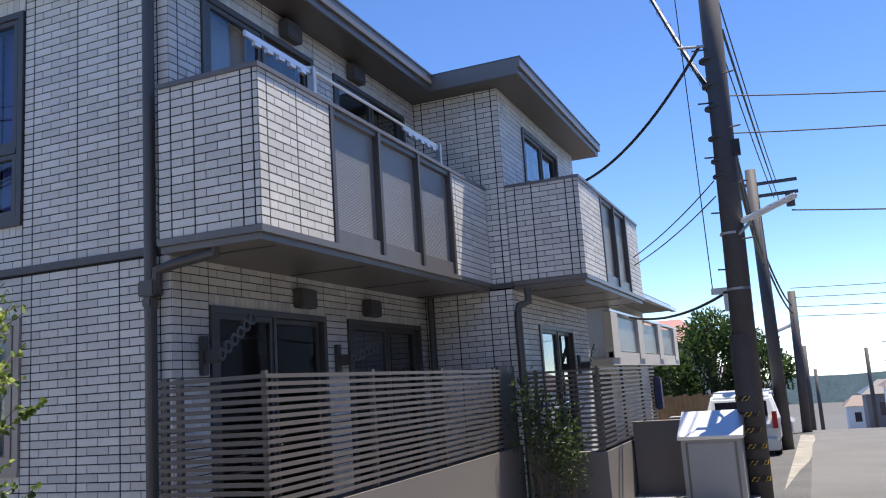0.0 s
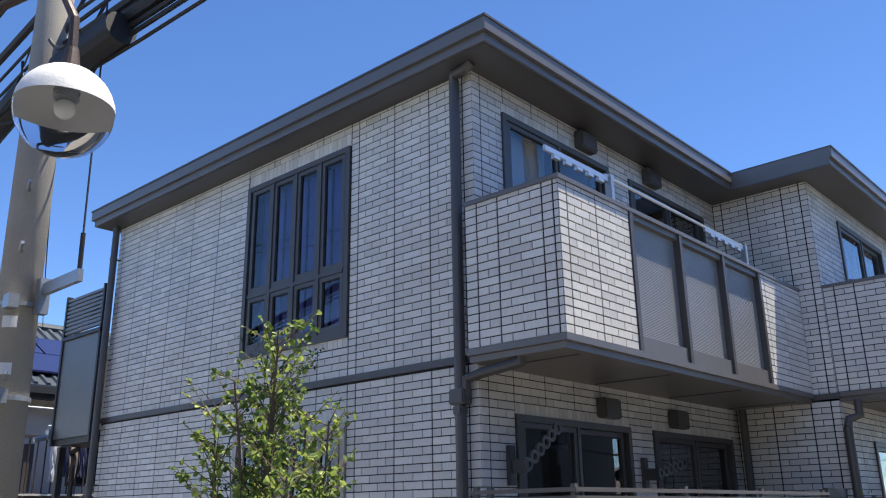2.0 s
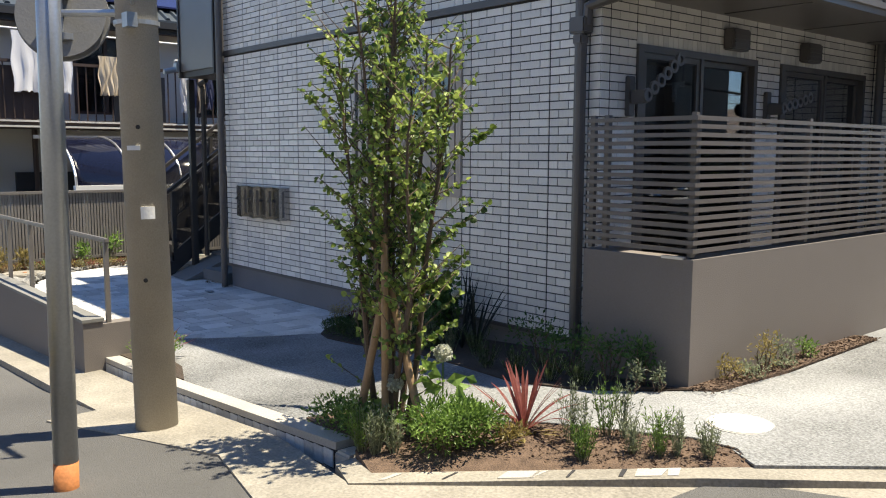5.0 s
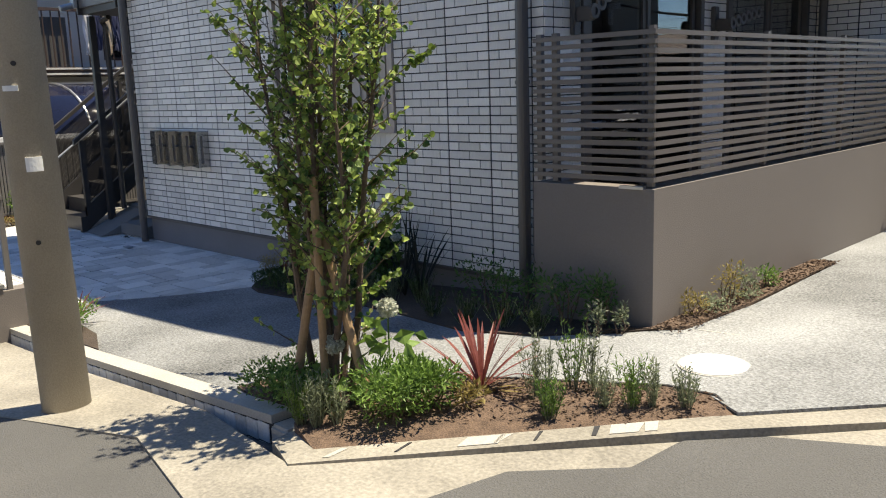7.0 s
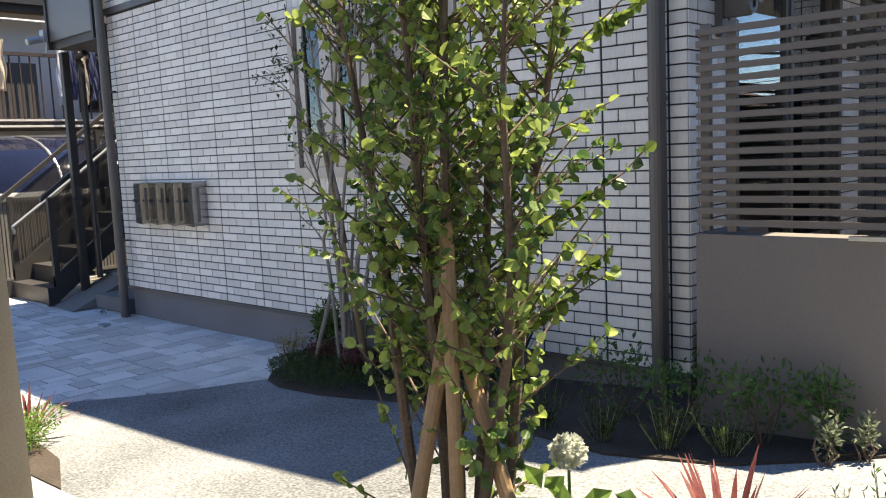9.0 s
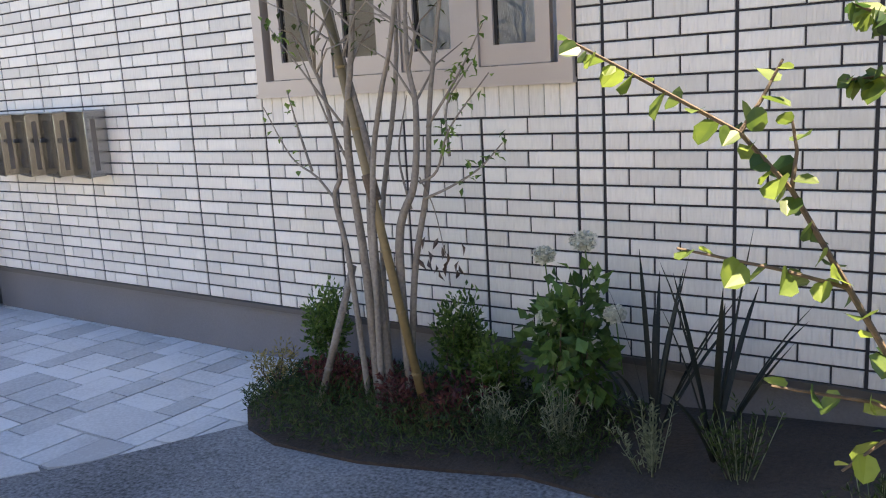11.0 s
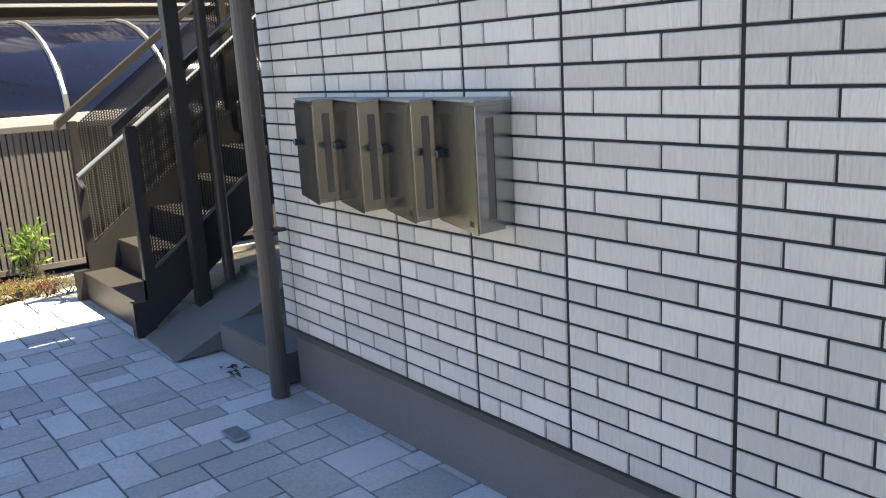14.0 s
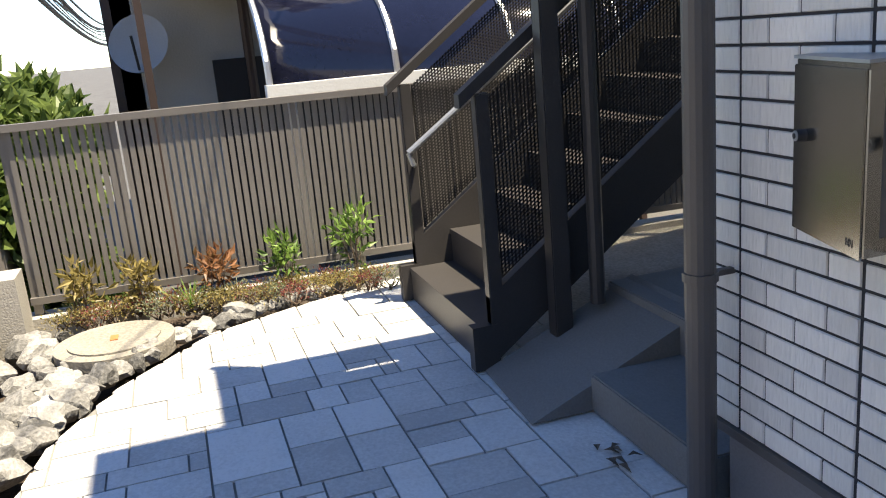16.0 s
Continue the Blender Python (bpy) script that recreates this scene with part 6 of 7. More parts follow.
def clump_tree():
    r = random.Random(5)
    zb = path_z(-2.2) + 0.02
    t = thing("clump_tree", (-2.17, -0.44, zb), "slender multi-stemmed tree with bare grey stems before the wall", "tree")
    crown, low_ = Geo(), Geo()
    # each stem: foot radius, then how it bends on the way up (x, y, height)
    stems = ((0.021, ((-2.21, -0.44, 0.0), (-2.24, -0.43, 0.62), (-2.28, -0.44, 1.15), (-2.21, -0.46, 1.5), (-2.16, -0.42, 2.1), (-2.05, -0.4, 2.9))),
             (0.023, ((-2.12, -0.46, 0.0), (-2.18, -0.45, 0.72), (-2.18, -0.44, 1.1), (-2.25, -0.43, 1.36), (-2.34, -0.42, 1.7), (-2.5, -0.4, 2.7))),
             (0.020, ((-2.05, -0.43, 0.0), (-2.06, -0.44, 0.75), (-1.97, -0.44, 1.0), (-1.95, -0.43, 1.28), (-1.98, -0.42, 1.6), (-1.88, -0.4, 2.9))),
             (0.015, ((-2.09, -0.40, 0.0), (-2.02, -0.41, 0.62), (-1.94, -0.40, 0.99), (-1.90, -0.40, 1.34), (-1.80, -0.38, 1.9), (-1.66, -0.36, 2.6))),
             (0.013, ((-2.19, -0.38, 0.0), (-2.22, -0.34, 0.8), (-2.12, -0.30, 1.5), (-2.15, -0.30, 2.4), (-2.2, -0.3, 3.2))),
             (0.013, ((-2.15, -0.50, 0.05), (-2.14, -0.48, 0.95), (-2.06, -0.50, 1.30), (-1.96, -0.53, 1.55), (-1.82, -0.56, 2.2), (-1.75, -0.56, 2.9))),
             (0.013, ((-2.24, -0.47, 0.1), (-2.30, -0.46, 0.68), (-2.35, -0.46, 0.93), (-2.31, -0.46, 1.05), (-2.37, -0.46, 1.36), (-2.47, -0.45, 1.6), (-2.66, -0.42, 2.5))))
    for rad, pts in stems:
        line_ = bowed(pts)
        part("trunk", Geo().path(line_, rad, 0.005, 9), BARK, t, "pale grey bark", smooth=True)
        for i in range(11):
            k = r.uniform(0.6, 1.0)
            p = along(line_, k)
            a = r.uniform(0, 6.283)
            ln = r.uniform(0.15, 0.42)
            q = p + Vector((math.cos(a) * ln, math.sin(a) * ln * 0.7, ln * r.uniform(0.4, 1.1)))
            q.y = min(q.y, -0.05)
            mid = p.lerp(q, 0.5) + Vector((r.uniform(-0.03, 0.03), 0, 0.03))
            part("branch", Geo().path([tuple(p), tuple(mid), tuple(q)], 0.0055, 0.002, 5), BARK, t)
            for j in range(30 if p.z > 1.75 else 3):
                w = p.lerp(q, r.uniform(0.45, 1.05)) + 0.05 * unit(r)
                w.y = min(w.y, -0.03)
                s = r.uniform(0.03, 0.048)
                crown.leaf(tuple(w), unit(r) + Vector((0, 0, 0.2)), (0, 0, 1), s, s * 0.5, 0.1)
    # thin bare boughs below the crown, some with a few leaves at the tip
    boughs = ((14, ((-2.35, -0.46, 0.93), (-2.43, -0.47, 1.02), (-2.55, -0.48, 1.10), (-2.66, -0.5, 1.30))), (12, ((-2.45, -0.47, 1.04), (-2.52, -0.46, 1.22), (-2.56, -0.46, 1.36))),
              (30, ((-1.94, -0.42, 0.94), (-1.80, -0.46, 0.99), (-1.66, -0.48, 1.06), (-1.55, -0.5, 1.15))), (46, ((-1.95, -0.43, 1.0), (-1.85, -0.46, 1.05), (-1.76, -0.5, 1.20), (-1.58, -0.52, 1.38))),
              (30, ((-1.92, -0.41, 1.2), (-1.78, -0.4, 1.38), (-1.68, -0.38, 1.55))), (0, ((-2.0, -0.43, 0.9), (-2.08, -0.38, 1.1), (-2.04, -0.36, 1.32))),
              (0, ((-2.27, -0.44, 1.05), (-2.36, -0.46, 1.25), (-2.50, -0.47, 1.58))), (24, ((-1.8, -0.45, 1.1), (-1.82, -0.42, 1.28), (-1.72, -0.4, 1.42))), (26, ((-2.28, -0.44, 1.2), (-2.42, -0.5, 1.42), (-2.6, -0.5, 1.62))))
    for n, pts in boughs:
        line_ = bowed(pts, 4)
        part("branch", Geo().path(line_, 0.006, 0.002, 6), BARK, t)
        for j in range(n * 2 // 3):
            w = along(line_, r.uniform(0.45, 1.0)) + 0.025 * unit(r)
            s = r.uniform(0.03, 0.046)
            low_.leaf(tuple(w), unit(r) + Vector((0, 0, 0.1)), (0, 0, 1), s, s * 0.55, 0.1)
    part("crown", crown, OLIVE, t)["kind"] = "stuff"
    part("low_foliage", low_, GREEN, t)["kind"] = "stuff"
    dry = Geo()
    for j in range(16):
        dry.leaf((-1.88 + r.uniform(-0.09, 0.09), -0.42 + r.uniform(-0.03, 0.03), 0.74 + r.uniform(-0.07, 0.07)), unit(r) * 0.5 + Vector((0, 0, -1)), unit(r), 0.05, 0.018, 0.2)
    part("branch", Geo().path(bowed(((-1.96, -0.42, 1.02), (-1.9, -0.42, 0.9), (-1.86, -0.42, 0.72))), 0.003, 0.0015, 5), BARK, t)
    part("dry_leaves", dry, BROWN, t, "withered brown leaves")["kind"] = "stuff"
    for a, b, m_, rad in (((-1.92, -0.50, 0.06), (-2.36, -0.43, 1.72), BAMBOO, 0.018), ((-2.49, -0.50, 0.06), (-2.30, -0.44, 0.66), BARK, 0.016)):
        p = thing("bamboo_prop", a, "yellow-brown bamboo prop lashed to the slender tree" if m_ == BAMBOO else "short grey cane prop leaning on the slender tree", "tree stake", "tree props")
        part("cane", Geo().rod(a, b, rad, rad * 0.94, 12), m_, p, smooth=True)
        for k in (0.13, 0.27, 0.41, 0.55, 0.69, 0.83):
            c = Vector(a).lerp(Vector(b), k)
            part("node", Geo().rod(tuple(c - Vector((0, 0, 0.005))), tuple(c + Vector((0, 0, 0.005))), rad + 0.002, n=12), m_, p)
    single("lashing", Geo().rod((-2.145, -0.46, 0.93), (-2.175, -0.457, 1.03), 0.026, n=12), BARK_D, "dark hemp lashing round the props", "rope")


clump_tree()

# planting beds: soil and mulch surfaces
BED_A = [(-2.97, -0.15), (-2.95, -0.36), (-2.84, -0.59), (-2.65, -0.76), (-2.42, -0.84), (-2.0, -0.84), (-1.4, -0.72), (-0.6, -0.85), (0.1, -1.0), (0.6, -0.9), (1.0, -0.62), (1.28, -0.35), (1.34, 0.4), (1.3, 1.9), (1.115, 1.9), (1.115, -0.48), (0.26, -0.48), (0.26, 0.02), (-2.96, 0.02)]
single("planting_bed", Geo().plate(BED_A, lambda x, y: path_z(x) - 0.1, lambda x, y: path_z(x) + 0.012), SOIL, "dark soil planting bed along the tiled wall", "soil", kind="structure")
single("mulch_strip", Geo().prism([(0.9, -0.66), (1.28, -0.36), (1.34, 0.4), (1.3, 1.9), (1.12, 1.9), (1.12, -0.48)], path_z(1) - 0.05, lambda x, y: path_z(x) + 0.02), MULCH, "reddish bark mulch along the terrace wall", "mulch", kind="structure")
BED_B = [(0.1, -2.495), (0.565, -2.495), (0.57, -2.60), (0.82, -2.68), (2.08, -1.38), (1.92, -1.27), (1.7, -1.31), (1.4, -1.47), (1.0, -1.66), (0.6, -1.9), (0.2, -2.0), (-0.1, -2.2), (-0.15, -2.45)]


def bed_z(x, y):
    """The corner bed falls towards its flush kerb; elsewhere the forecourt."""
    if not inside_bed(x, y, [(0.0, -2.45), (0.5, -2.9), (0.95, -2.85), (2.2, -1.35), (1.93, -1.25), (0.2, -1.9), (-0.2, -2.1)]):
        return path_z(x)
    d = (y + 2.68) * 0.696 - (x - 0.82) * 0.718
    k = max(0.0, min(1.0, d / 0.30))
    return path_z(x) * k + (road_z(x, y) + 0.022) * (1 - k)


BED_SLOPE = [(0.57, -2.60), (0.82, -2.68), (2.08, -1.38), (1.92, -1.265), (0.605, -2.47), (0.565, -2.495)]
BED_LEVEL = [(0.1, -2.495), (0.565, -2.495), (0.605, -2.47), (1.92, -1.265)] + BED_B[5:]
single("corner_bed", Geo().plate(BED_SLOPE, -0.1, lambda x, y: bed_z(x, y) + 0.012).plate(BED_LEVEL, -0.1, lambda x, y: bed_z(x, y) + 0.012), MULCH, "reddish bark mulch in the corner planting bed", "mulch", kind="structure")
edge = [(2.08, -1.38), (1.92, -1.26), (1.7, -1.30), (1.4, -1.46), (1.0, -1.65), (0.6, -1.89), (0.2, -1.99), (-0.1, -2.19)]
single("bed_edging", Geo().path([(x, y, bed_z(x, y) + 0.012) for x, y in edge], 0.010), BLACK, "thin dark edging strip round the corner bed", "edging")
BED_C = [(-3.05, -2.5), (-1.75, -2.5), (-2.2, -2.32), (-3.05, -2.2)]
single("kerb_bed", Geo().plate(BED_C, 0.0, lambda x, y: path_z(x) + 0.02), SOIL, "small soil bed behind the tiled kerb", "soil", kind="structure")
chips = Geo()
cr = random.Random(9)
for _ in range(4200):
    if cr.random() < 0.6:
        a = cr.random()
        x, y = 0.2 + 1.75 * a + cr.uniform(-0.3, 0.3), -2.45 + 1.1 * a + cr.uniform(-0.15, 0.35)
        if not inside_bed(x, y, BED_B):
            continue
    else:
        x, y = cr.uniform(1.13, 1.33), cr.uniform(-0.5, 1.9)
    a = cr.uniform(0, 6.28)
    chips.leaf((x, y, bed_z(x, y) + 0.022), (math.cos(a), math.sin(a), cr.uniform(-0.1, 0.3)), unit(cr), cr.uniform(0.012, 0.035), cr.uniform(0.007, 0.014), 0)
single("bark_chips", chips, MULCH, "loose red-brown bark chips on the beds", "mulch", kind="stuff")


def shrub(name, x, y, w, h, n, ln, wd, material, label, category="shrub", seed=0, z=None, stems=5, up=0.4, group=""):
    r = random.Random(seed + int(abs(x) * 977 + abs(y) * 331))
    z = bed_z(x, y) + 0.01 if z is None else z
    t = thing(name, (x, y, z), label, category, group)
    g, s = Geo(), Geo()
    tips = []
    for i in range(stems):
        a = 6.283 * i / stems + r.uniform(0, 0.6)
        tip = (x + math.cos(a) * w * r.uniform(0.2, 0.75), y + math.sin(a) * w * r.uniform(0.2, 0.75), z + h * r.uniform(0.55, 0.85))
        pts = stem((x + r.uniform(-0.02, 0.02), y + r.uniform(-0.02, 0.02), z - 0.02), tip, 0.03, r, 4)
        s.path(pts, 0.006, 0.002, 5)
        tips.append(tip)
    for tip in tips:
        leaf_cloud(g, tip, (w * 0.55, w * 0.55, h * 0.32), n // (stems + 2), ln, wd, r, up, 0.3)
    leaf_cloud(g, (x, y, z + h * 0.4), (w * 0.8, w * 0.8, h * 0.38), 2 * n // (stems + 2), ln, wd, r, up, 0.4)
    g.v = [(a, b, max(c, z + 0.004)) for a, b, c in g.v]
    part("stalk", s, BARK_D, t)["kind"] = "stuff"
    part("foliage", g, material, t)["kind"] = "stuff"
    return t


def spikes(name, x, y, n, h, spread, wd, material, label, category, seed=1, z=None):
    """Sword leaves from one base, arching outwards."""
    r = random.Random(seed)
    z = bed_z(x, y) if z is None else z
    t = thing(name, (x, y, z), label, category)
    for i in range(n):
        a = 6.283 * i / n * 2.4 + r.uniform(0, 1)
        l = spread * r.uniform(0.25, 1.0)
        hh = h * r.uniform(0.7, 1.0) * (1.15 - 0.5 * l / spread)
        g = Geo()
        px, py = math.cos(a), math.sin(a)
        m = 6
        droop = r.uniform(0, 0.35) * (l / spread)
        for k in range(m + 1):
            f = k / m
            c = (x + px * l * f ** 1.2, y + py * l * f ** 1.2, z + hh * (f - droop * f ** 3))
            w = wd * (0.45 + 0.9 * f) * (1 - f ** 3) + 0.0006
            g.v += [(c[0] - py * w, c[1] + px * w, c[2] + w * 0.25), (c[0], c[1], c[2] - w * 0.1), (c[0] + py * w, c[1] - px * w, c[2] + w * 0.25)]
        g.f += [q for k in range(m) for q in ((3 * k, 3 * k + 1, 3 * k + 4, 3 * k + 3), (3 * k + 1, 3 * k + 2, 3 * k + 5, 3 * k + 4))]
        part("leaf", g, material, t)
    return t


def lavender(x, y, h, n, material=SAGE, label="grey-green lavender tuft", w=0.07, seed=0):
    r = random.Random(seed + int(x * 1000) + int(-y * 77))
    z = bed_z(x, y) + 0.01
    t = thing("lavender", (x, y, z), label, "herb", "lavender tufts")
    g, s = Geo(), Geo()
    for i in range(n):
        a, l = r.uniform(0, 6.28), w * r.random()
        b = (x + 0.4 * l * math.cos(a), y + 0.4 * l * math.sin(a), z)
        tip = (x + l * math.cos(a) * 1.3, y + l * math.sin(a) * 1.3, z + h * r.uniform(0.6, 1.0))
        s.rod(b, tip, 0.002, 0.001, 4)
        for k in range(18):
            p = Vector(b).lerp(Vector(tip), r.uniform(0.1, 1))
            g.leaf(tuple(p), unit(r) + Vector((0, 0, 1.1)), unit(r), 0.028, 0.006, 0.05)
    part("stalk", s, SAGE, t)["kind"] = "stuff"
    part("foliage", g, material, t)["kind"] = "stuff"


# corner bed under the katsura
spikes("cordyline", 1.02, -1.83, 26, 0.44, 0.36, 0.012, CRIMSON, "crimson cordyline with arching sword leaves in the bed", "cordyline", 3)
dead = spikes("dry_cordyline_leaves", 1.03, -1.84, 7, 0.10, 0.25, 0.010, GOLD, "withered straw leaves round the cordyline", "leaves", 8)
shrub("fern_shrub", 0.92, -2.30, 0.22, 0.24, 1700, 0.035, 0.012, GREEN, "feathery bright green low shrub in the corner bed", seed=2, stems=8)
shrub("fern_shrub", 0.98, -2.14, 0.16, 0.22, 900, 0.035, 0.012, GREEN, "feathery bright green low shrub in the corner bed", seed=3, stems=6)
shrub("dark_shrub", 0.26, -2.42, 0.22, 0.17, 1500, 0.028, 0.012, GREEN, "low dark green spreading shrub at the bed tip", seed=4, stems=8)
shrub("dark_shrub", 0.46, -2.48, 0.16, 0.2, 900, 0.028, 0.012, GREEN, "low green spreading shrub at the bed tip", seed=6, stems=6)
for i, (x, y, h, n) in enumerate(((0.60, -2.58, 0.24, 30), (0.68, -2.55, 0.26, 28), (0.74, -2.48, 0.22, 22), (1.46, -1.88, 0.20, 26), (1.40, -1.82, 0.32, 14), (1.30, -1.78, 0.34, 16), (1.37, -1.58, 0.35, 18), (1.46, -1.55, 0.30, 16), (1.60, -1.66, 0.2, 18), (1.70, -1.60, 0.25, 24), (1.76, -1.52, 0.24, 16), (1.88, -1.44, 0.2, 20))):
    lavender(x, y, h, n, SAGE if i % 3 else GREEN, ("grey-green lavender tuft in the corner bed", "upright green rosemary tuft in the corner bed")[i % 3 == 0], seed=i)
shrub("yellow_plant", 1.12, -2.02, 0.10, 0.12, 160, 0.035, 0.014, GOLD, "small yellow-leaved plant in the corner bed", seed=7, stems=5)
for i, (x, y, z) in enumerate(((0.56, -2.34, 0.27), (0.72, -2.14, 0.42))):
    t = thing("hydrangea", (x, y, path_z(x)), "white hydrangea bloom on a green stem", "flower", "white hydrangeas")
    part("stalk", Geo().rod((x, y, path_z(x)), (x, y, path_z(x) + z), 0.006, 0.004, 6), GREEN, t)
    g = Geo()
    leaf_cloud(g, (x, y, path_z(x) + z + 0.03), (0.042, 0.042, 0.038), 320, 0.016, 0.016, random.Random(i), 0, 0.85)
    g.ball((x, y, path_z(x) + z + 0.03), 0.038)
    part("bloom", g, PETAL, t)["kind"] = "stuff"
    g = Geo()
    leaf_cloud(g, (x + 0.02, y, path_z(x) + z - 0.12), (0.12, 0.12, 0.1), 18, 0.10, 0.07, random.Random(i + 30), 0.1, 0.5)
    part("leaves", g, GREEN, t)["kind"] = "stuff"

# bed along the wall
cover = Geo()
gr = random.Random(31)
for _ in range(9500):
    x, y = gr.uniform(-3.0, -1.2), gr.uniform(-0.86, -0.08)
    if not inside_bed(x, y, BED_A):
        continue
    z = path_z(x) + 0.01 + 0.13 * max(0.0, 1 - ((y + 0.42) / 0.48) ** 4) * max(0.0, 1 - ((x + 2.1) / 0.98) ** 4) * gr.random() ** 0.4
    cover.leaf((x, y, z), unit(gr) + Vector((0, 0, 0.7)), unit(gr), 0.035, 0.005, 0.1)
single("dwarf_mondo_grass", cover, OLIVE, "dark green dwarf mondo grass below the slender tree", "grass", kind="stuff")
shrub("round_shrub", -2.70, -0.20, 0.11, 0.42, 1500, 0.03, 0.014, SHRUB, "small rounded green shrub against the foundation", seed=11, stems=7)
shrub("round_shrub", -1.95, -0.22, 0.115, 0.44, 1500, 0.03, 0.014, SHRUB, "small rounded green shrub against the foundation", seed=12, stems=7)
shrub("round_shrub", -1.76, -0.28, 0.10, 0.29, 900, 0.03, 0.014, SHRUB, "small rounded green shrub against the foundation", seed=18, stems=5)
shrub("rust_heather", -2.79, -0.45, 0.12, 0.24, 520, 0.02, 0.008, GOLD, "small rusty yellow heather in the bed", seed=13, stems=6)
for i, (x, y, w) in enumerate(((-2.52, -0.40, 0.13), (-2.34, -0.36, 0.15), (-1.82, -0.45, 0.15), (-2.05, -0.52, 0.12))):
    shrub("crimson_groundcover", x, y, w, 0.19, 420, 0.028, 0.014, DARKRED, "dark red leafy groundcover in the bed", seed=14 + i, stems=6, group="red groundcover")
hy = shrub("hydrangea_bush", -1.42, -0.29, 0.19, 0.56, 470, 0.062, 0.042, HYDRA, "leafy hydrangea bush with white blooms against the wall", seed=15, stems=7, up=0.1)
for i, (x, y, z) in enumerate(((-1.357, -0.30, 0.793), (-1.515, -0.30, 0.732), (-1.246, -0.30, 0.543), (-1.47, -0.37, 0.525))):
    g = Geo()
    leaf_cloud(g, (x, y, z), (0.042, 0.04, 0.028) if i == 0 else (0.032, 0.032, 0.024), 260, 0.015, 0.015, random.Random(i + 50), 0, 0.8)
    g.ball((x, y, z), 0.033, 0.033, 0.023)
    part("bloom", g, PETAL, hy)["kind"] = "stuff"
    part("flower_stalk", Geo().rod((x + 0.02, y + 0.01, z - 0.22), (x, y, z), 0.003, 0.0025, 5), HYDRA, hy)
spikes("black_flax", -1.08, -0.38, 14, 0.85, 0.34, 0.011, BLADE, "dark upright flax clump against the tiled wall", "flax", 17)
spikes("black_flax", -0.87, -0.42, 12, 0.85, 0.36, 0.012, BLADE, "dark upright flax clump against the tiled wall", "flax", 19)
# tufts beyond x -0.9 take a darker leaf standing in for deep shade
for i, (x, y, h) in enumerate(((-1.62, -0.52, 0.28), (-1.35, -0.52, 0.30), (-1.02, -0.56, 0.28), (-0.76, -0.52, 0.30), (-0.35, -0.80, 0.28), (0.0, -0.86, 0.25), (0.3, -0.84, 0.26), (0.55, -0.8, 0.22))):
    lavender(x, y, h * 0.8, 22, OLIVE if x > -0.9 else SAGE, "grey-green lavender tuft in the shaded bed", 0.11, seed=40 + i)
# dark leaf here as well, with the bed's shade in its colour
for i, (x, y, w, h) in enumerate(((-0.1, -0.5, 0.26, 0.42), (0.25, -0.62, 0.22, 0.36), (0.62, -0.62, 0.20, 0.36), (0.85, -0.58, 0.12, 0.34))):
    shrub("shade_shrub", x, y, w, h * 0.9, 300, 0.035, 0.016, HYDRA, "loose green shrub in the shaded bed", seed=60 + i, stems=7)
for i, (x, y) in enumerate(((0.92, -0.72), (1.02, -0.62))):
    shrub("silver_plant", x, y, 0.05, 0.17, 130, 0.03, 0.014, SAGE, "pale silver-leaved plant beside the terrace wall", seed=70 + i, stems=4)
for i, (x, y, w, h, m_) in enumerate(((1.2, -0.1, 0.10, 0.16, GOLD), (1.24, 0.25, 0.12, 0.28, GOLD), (1.24, 0.5, 0.10, 0.2, SAGE), (1.24, 0.85, 0.09, 0.14, GREEN), (1.26, 0.05, 0.13, 0.1, SAGE), (1.26, 0.4, 0.14, 0.08, SAGE))):
    shrub("yellow_shrub", x, y, w, h, 170, 0.028, 0.012, m_, "small yellow-green shrub on the mulch strip", seed=80 + i, stems=5, group="mulch strip plants")
# kerb bed by the pole
shrub("dwarf_conifer", -2.55, -2.38, 0.20, 0.20, 900, 0.03, 0.012, GREEN, "bright green low conifer behind the tiled kerb", seed=90, stems=8)
spikes("cordyline", -2.75, -2.25, 18, 0.36, 0.28, 0.010, CRIMSON, "small crimson cordyline behind the kerb", "cordyline", 23)
# green shrub before the far terrace wall
shrub("tall_shrub", 1.5, 4.2, 0.34, 1.5, 900, 0.06, 0.026, OLIVE, "tall dark leafy shrub in the shaded recess", seed=95, stems=9, z=path_z(1.5))
shrub("tall_shrub", 1.75, 4.35, 0.28, 1.15, 600, 0.06, 0.026, OLIVE, "tall dark leafy shrub in the shaded recess", seed=96, stems=8, z=path_z(1.5))

# yard bed by the boundary fence
YARD = [(-9.2, -2.2), (-9.0, -0.3), (-8.85, -0.75), (-8.62, -1.28), (-8.2, -1.72), (-8.9, -1.75), (-9.1, -2.2)]
for i in range(34):
    k = i / 33
    x, y = -9.08 + 0.2 * k + rnd.uniform(-0.12, 0.12), -2.1 + 1.8 * k
    shrub("golden_groundcover", x, y, 0.13, 0.12, 190, 0.02, 0.009, (GOLD, SAGE, GOLD, CRIMSON)[i % 4] if i % 5 else GOLD, "low yellow and coppery groundcover by the fence", seed=100 + i, stems=5, z=0.0, group="yard groundcover")
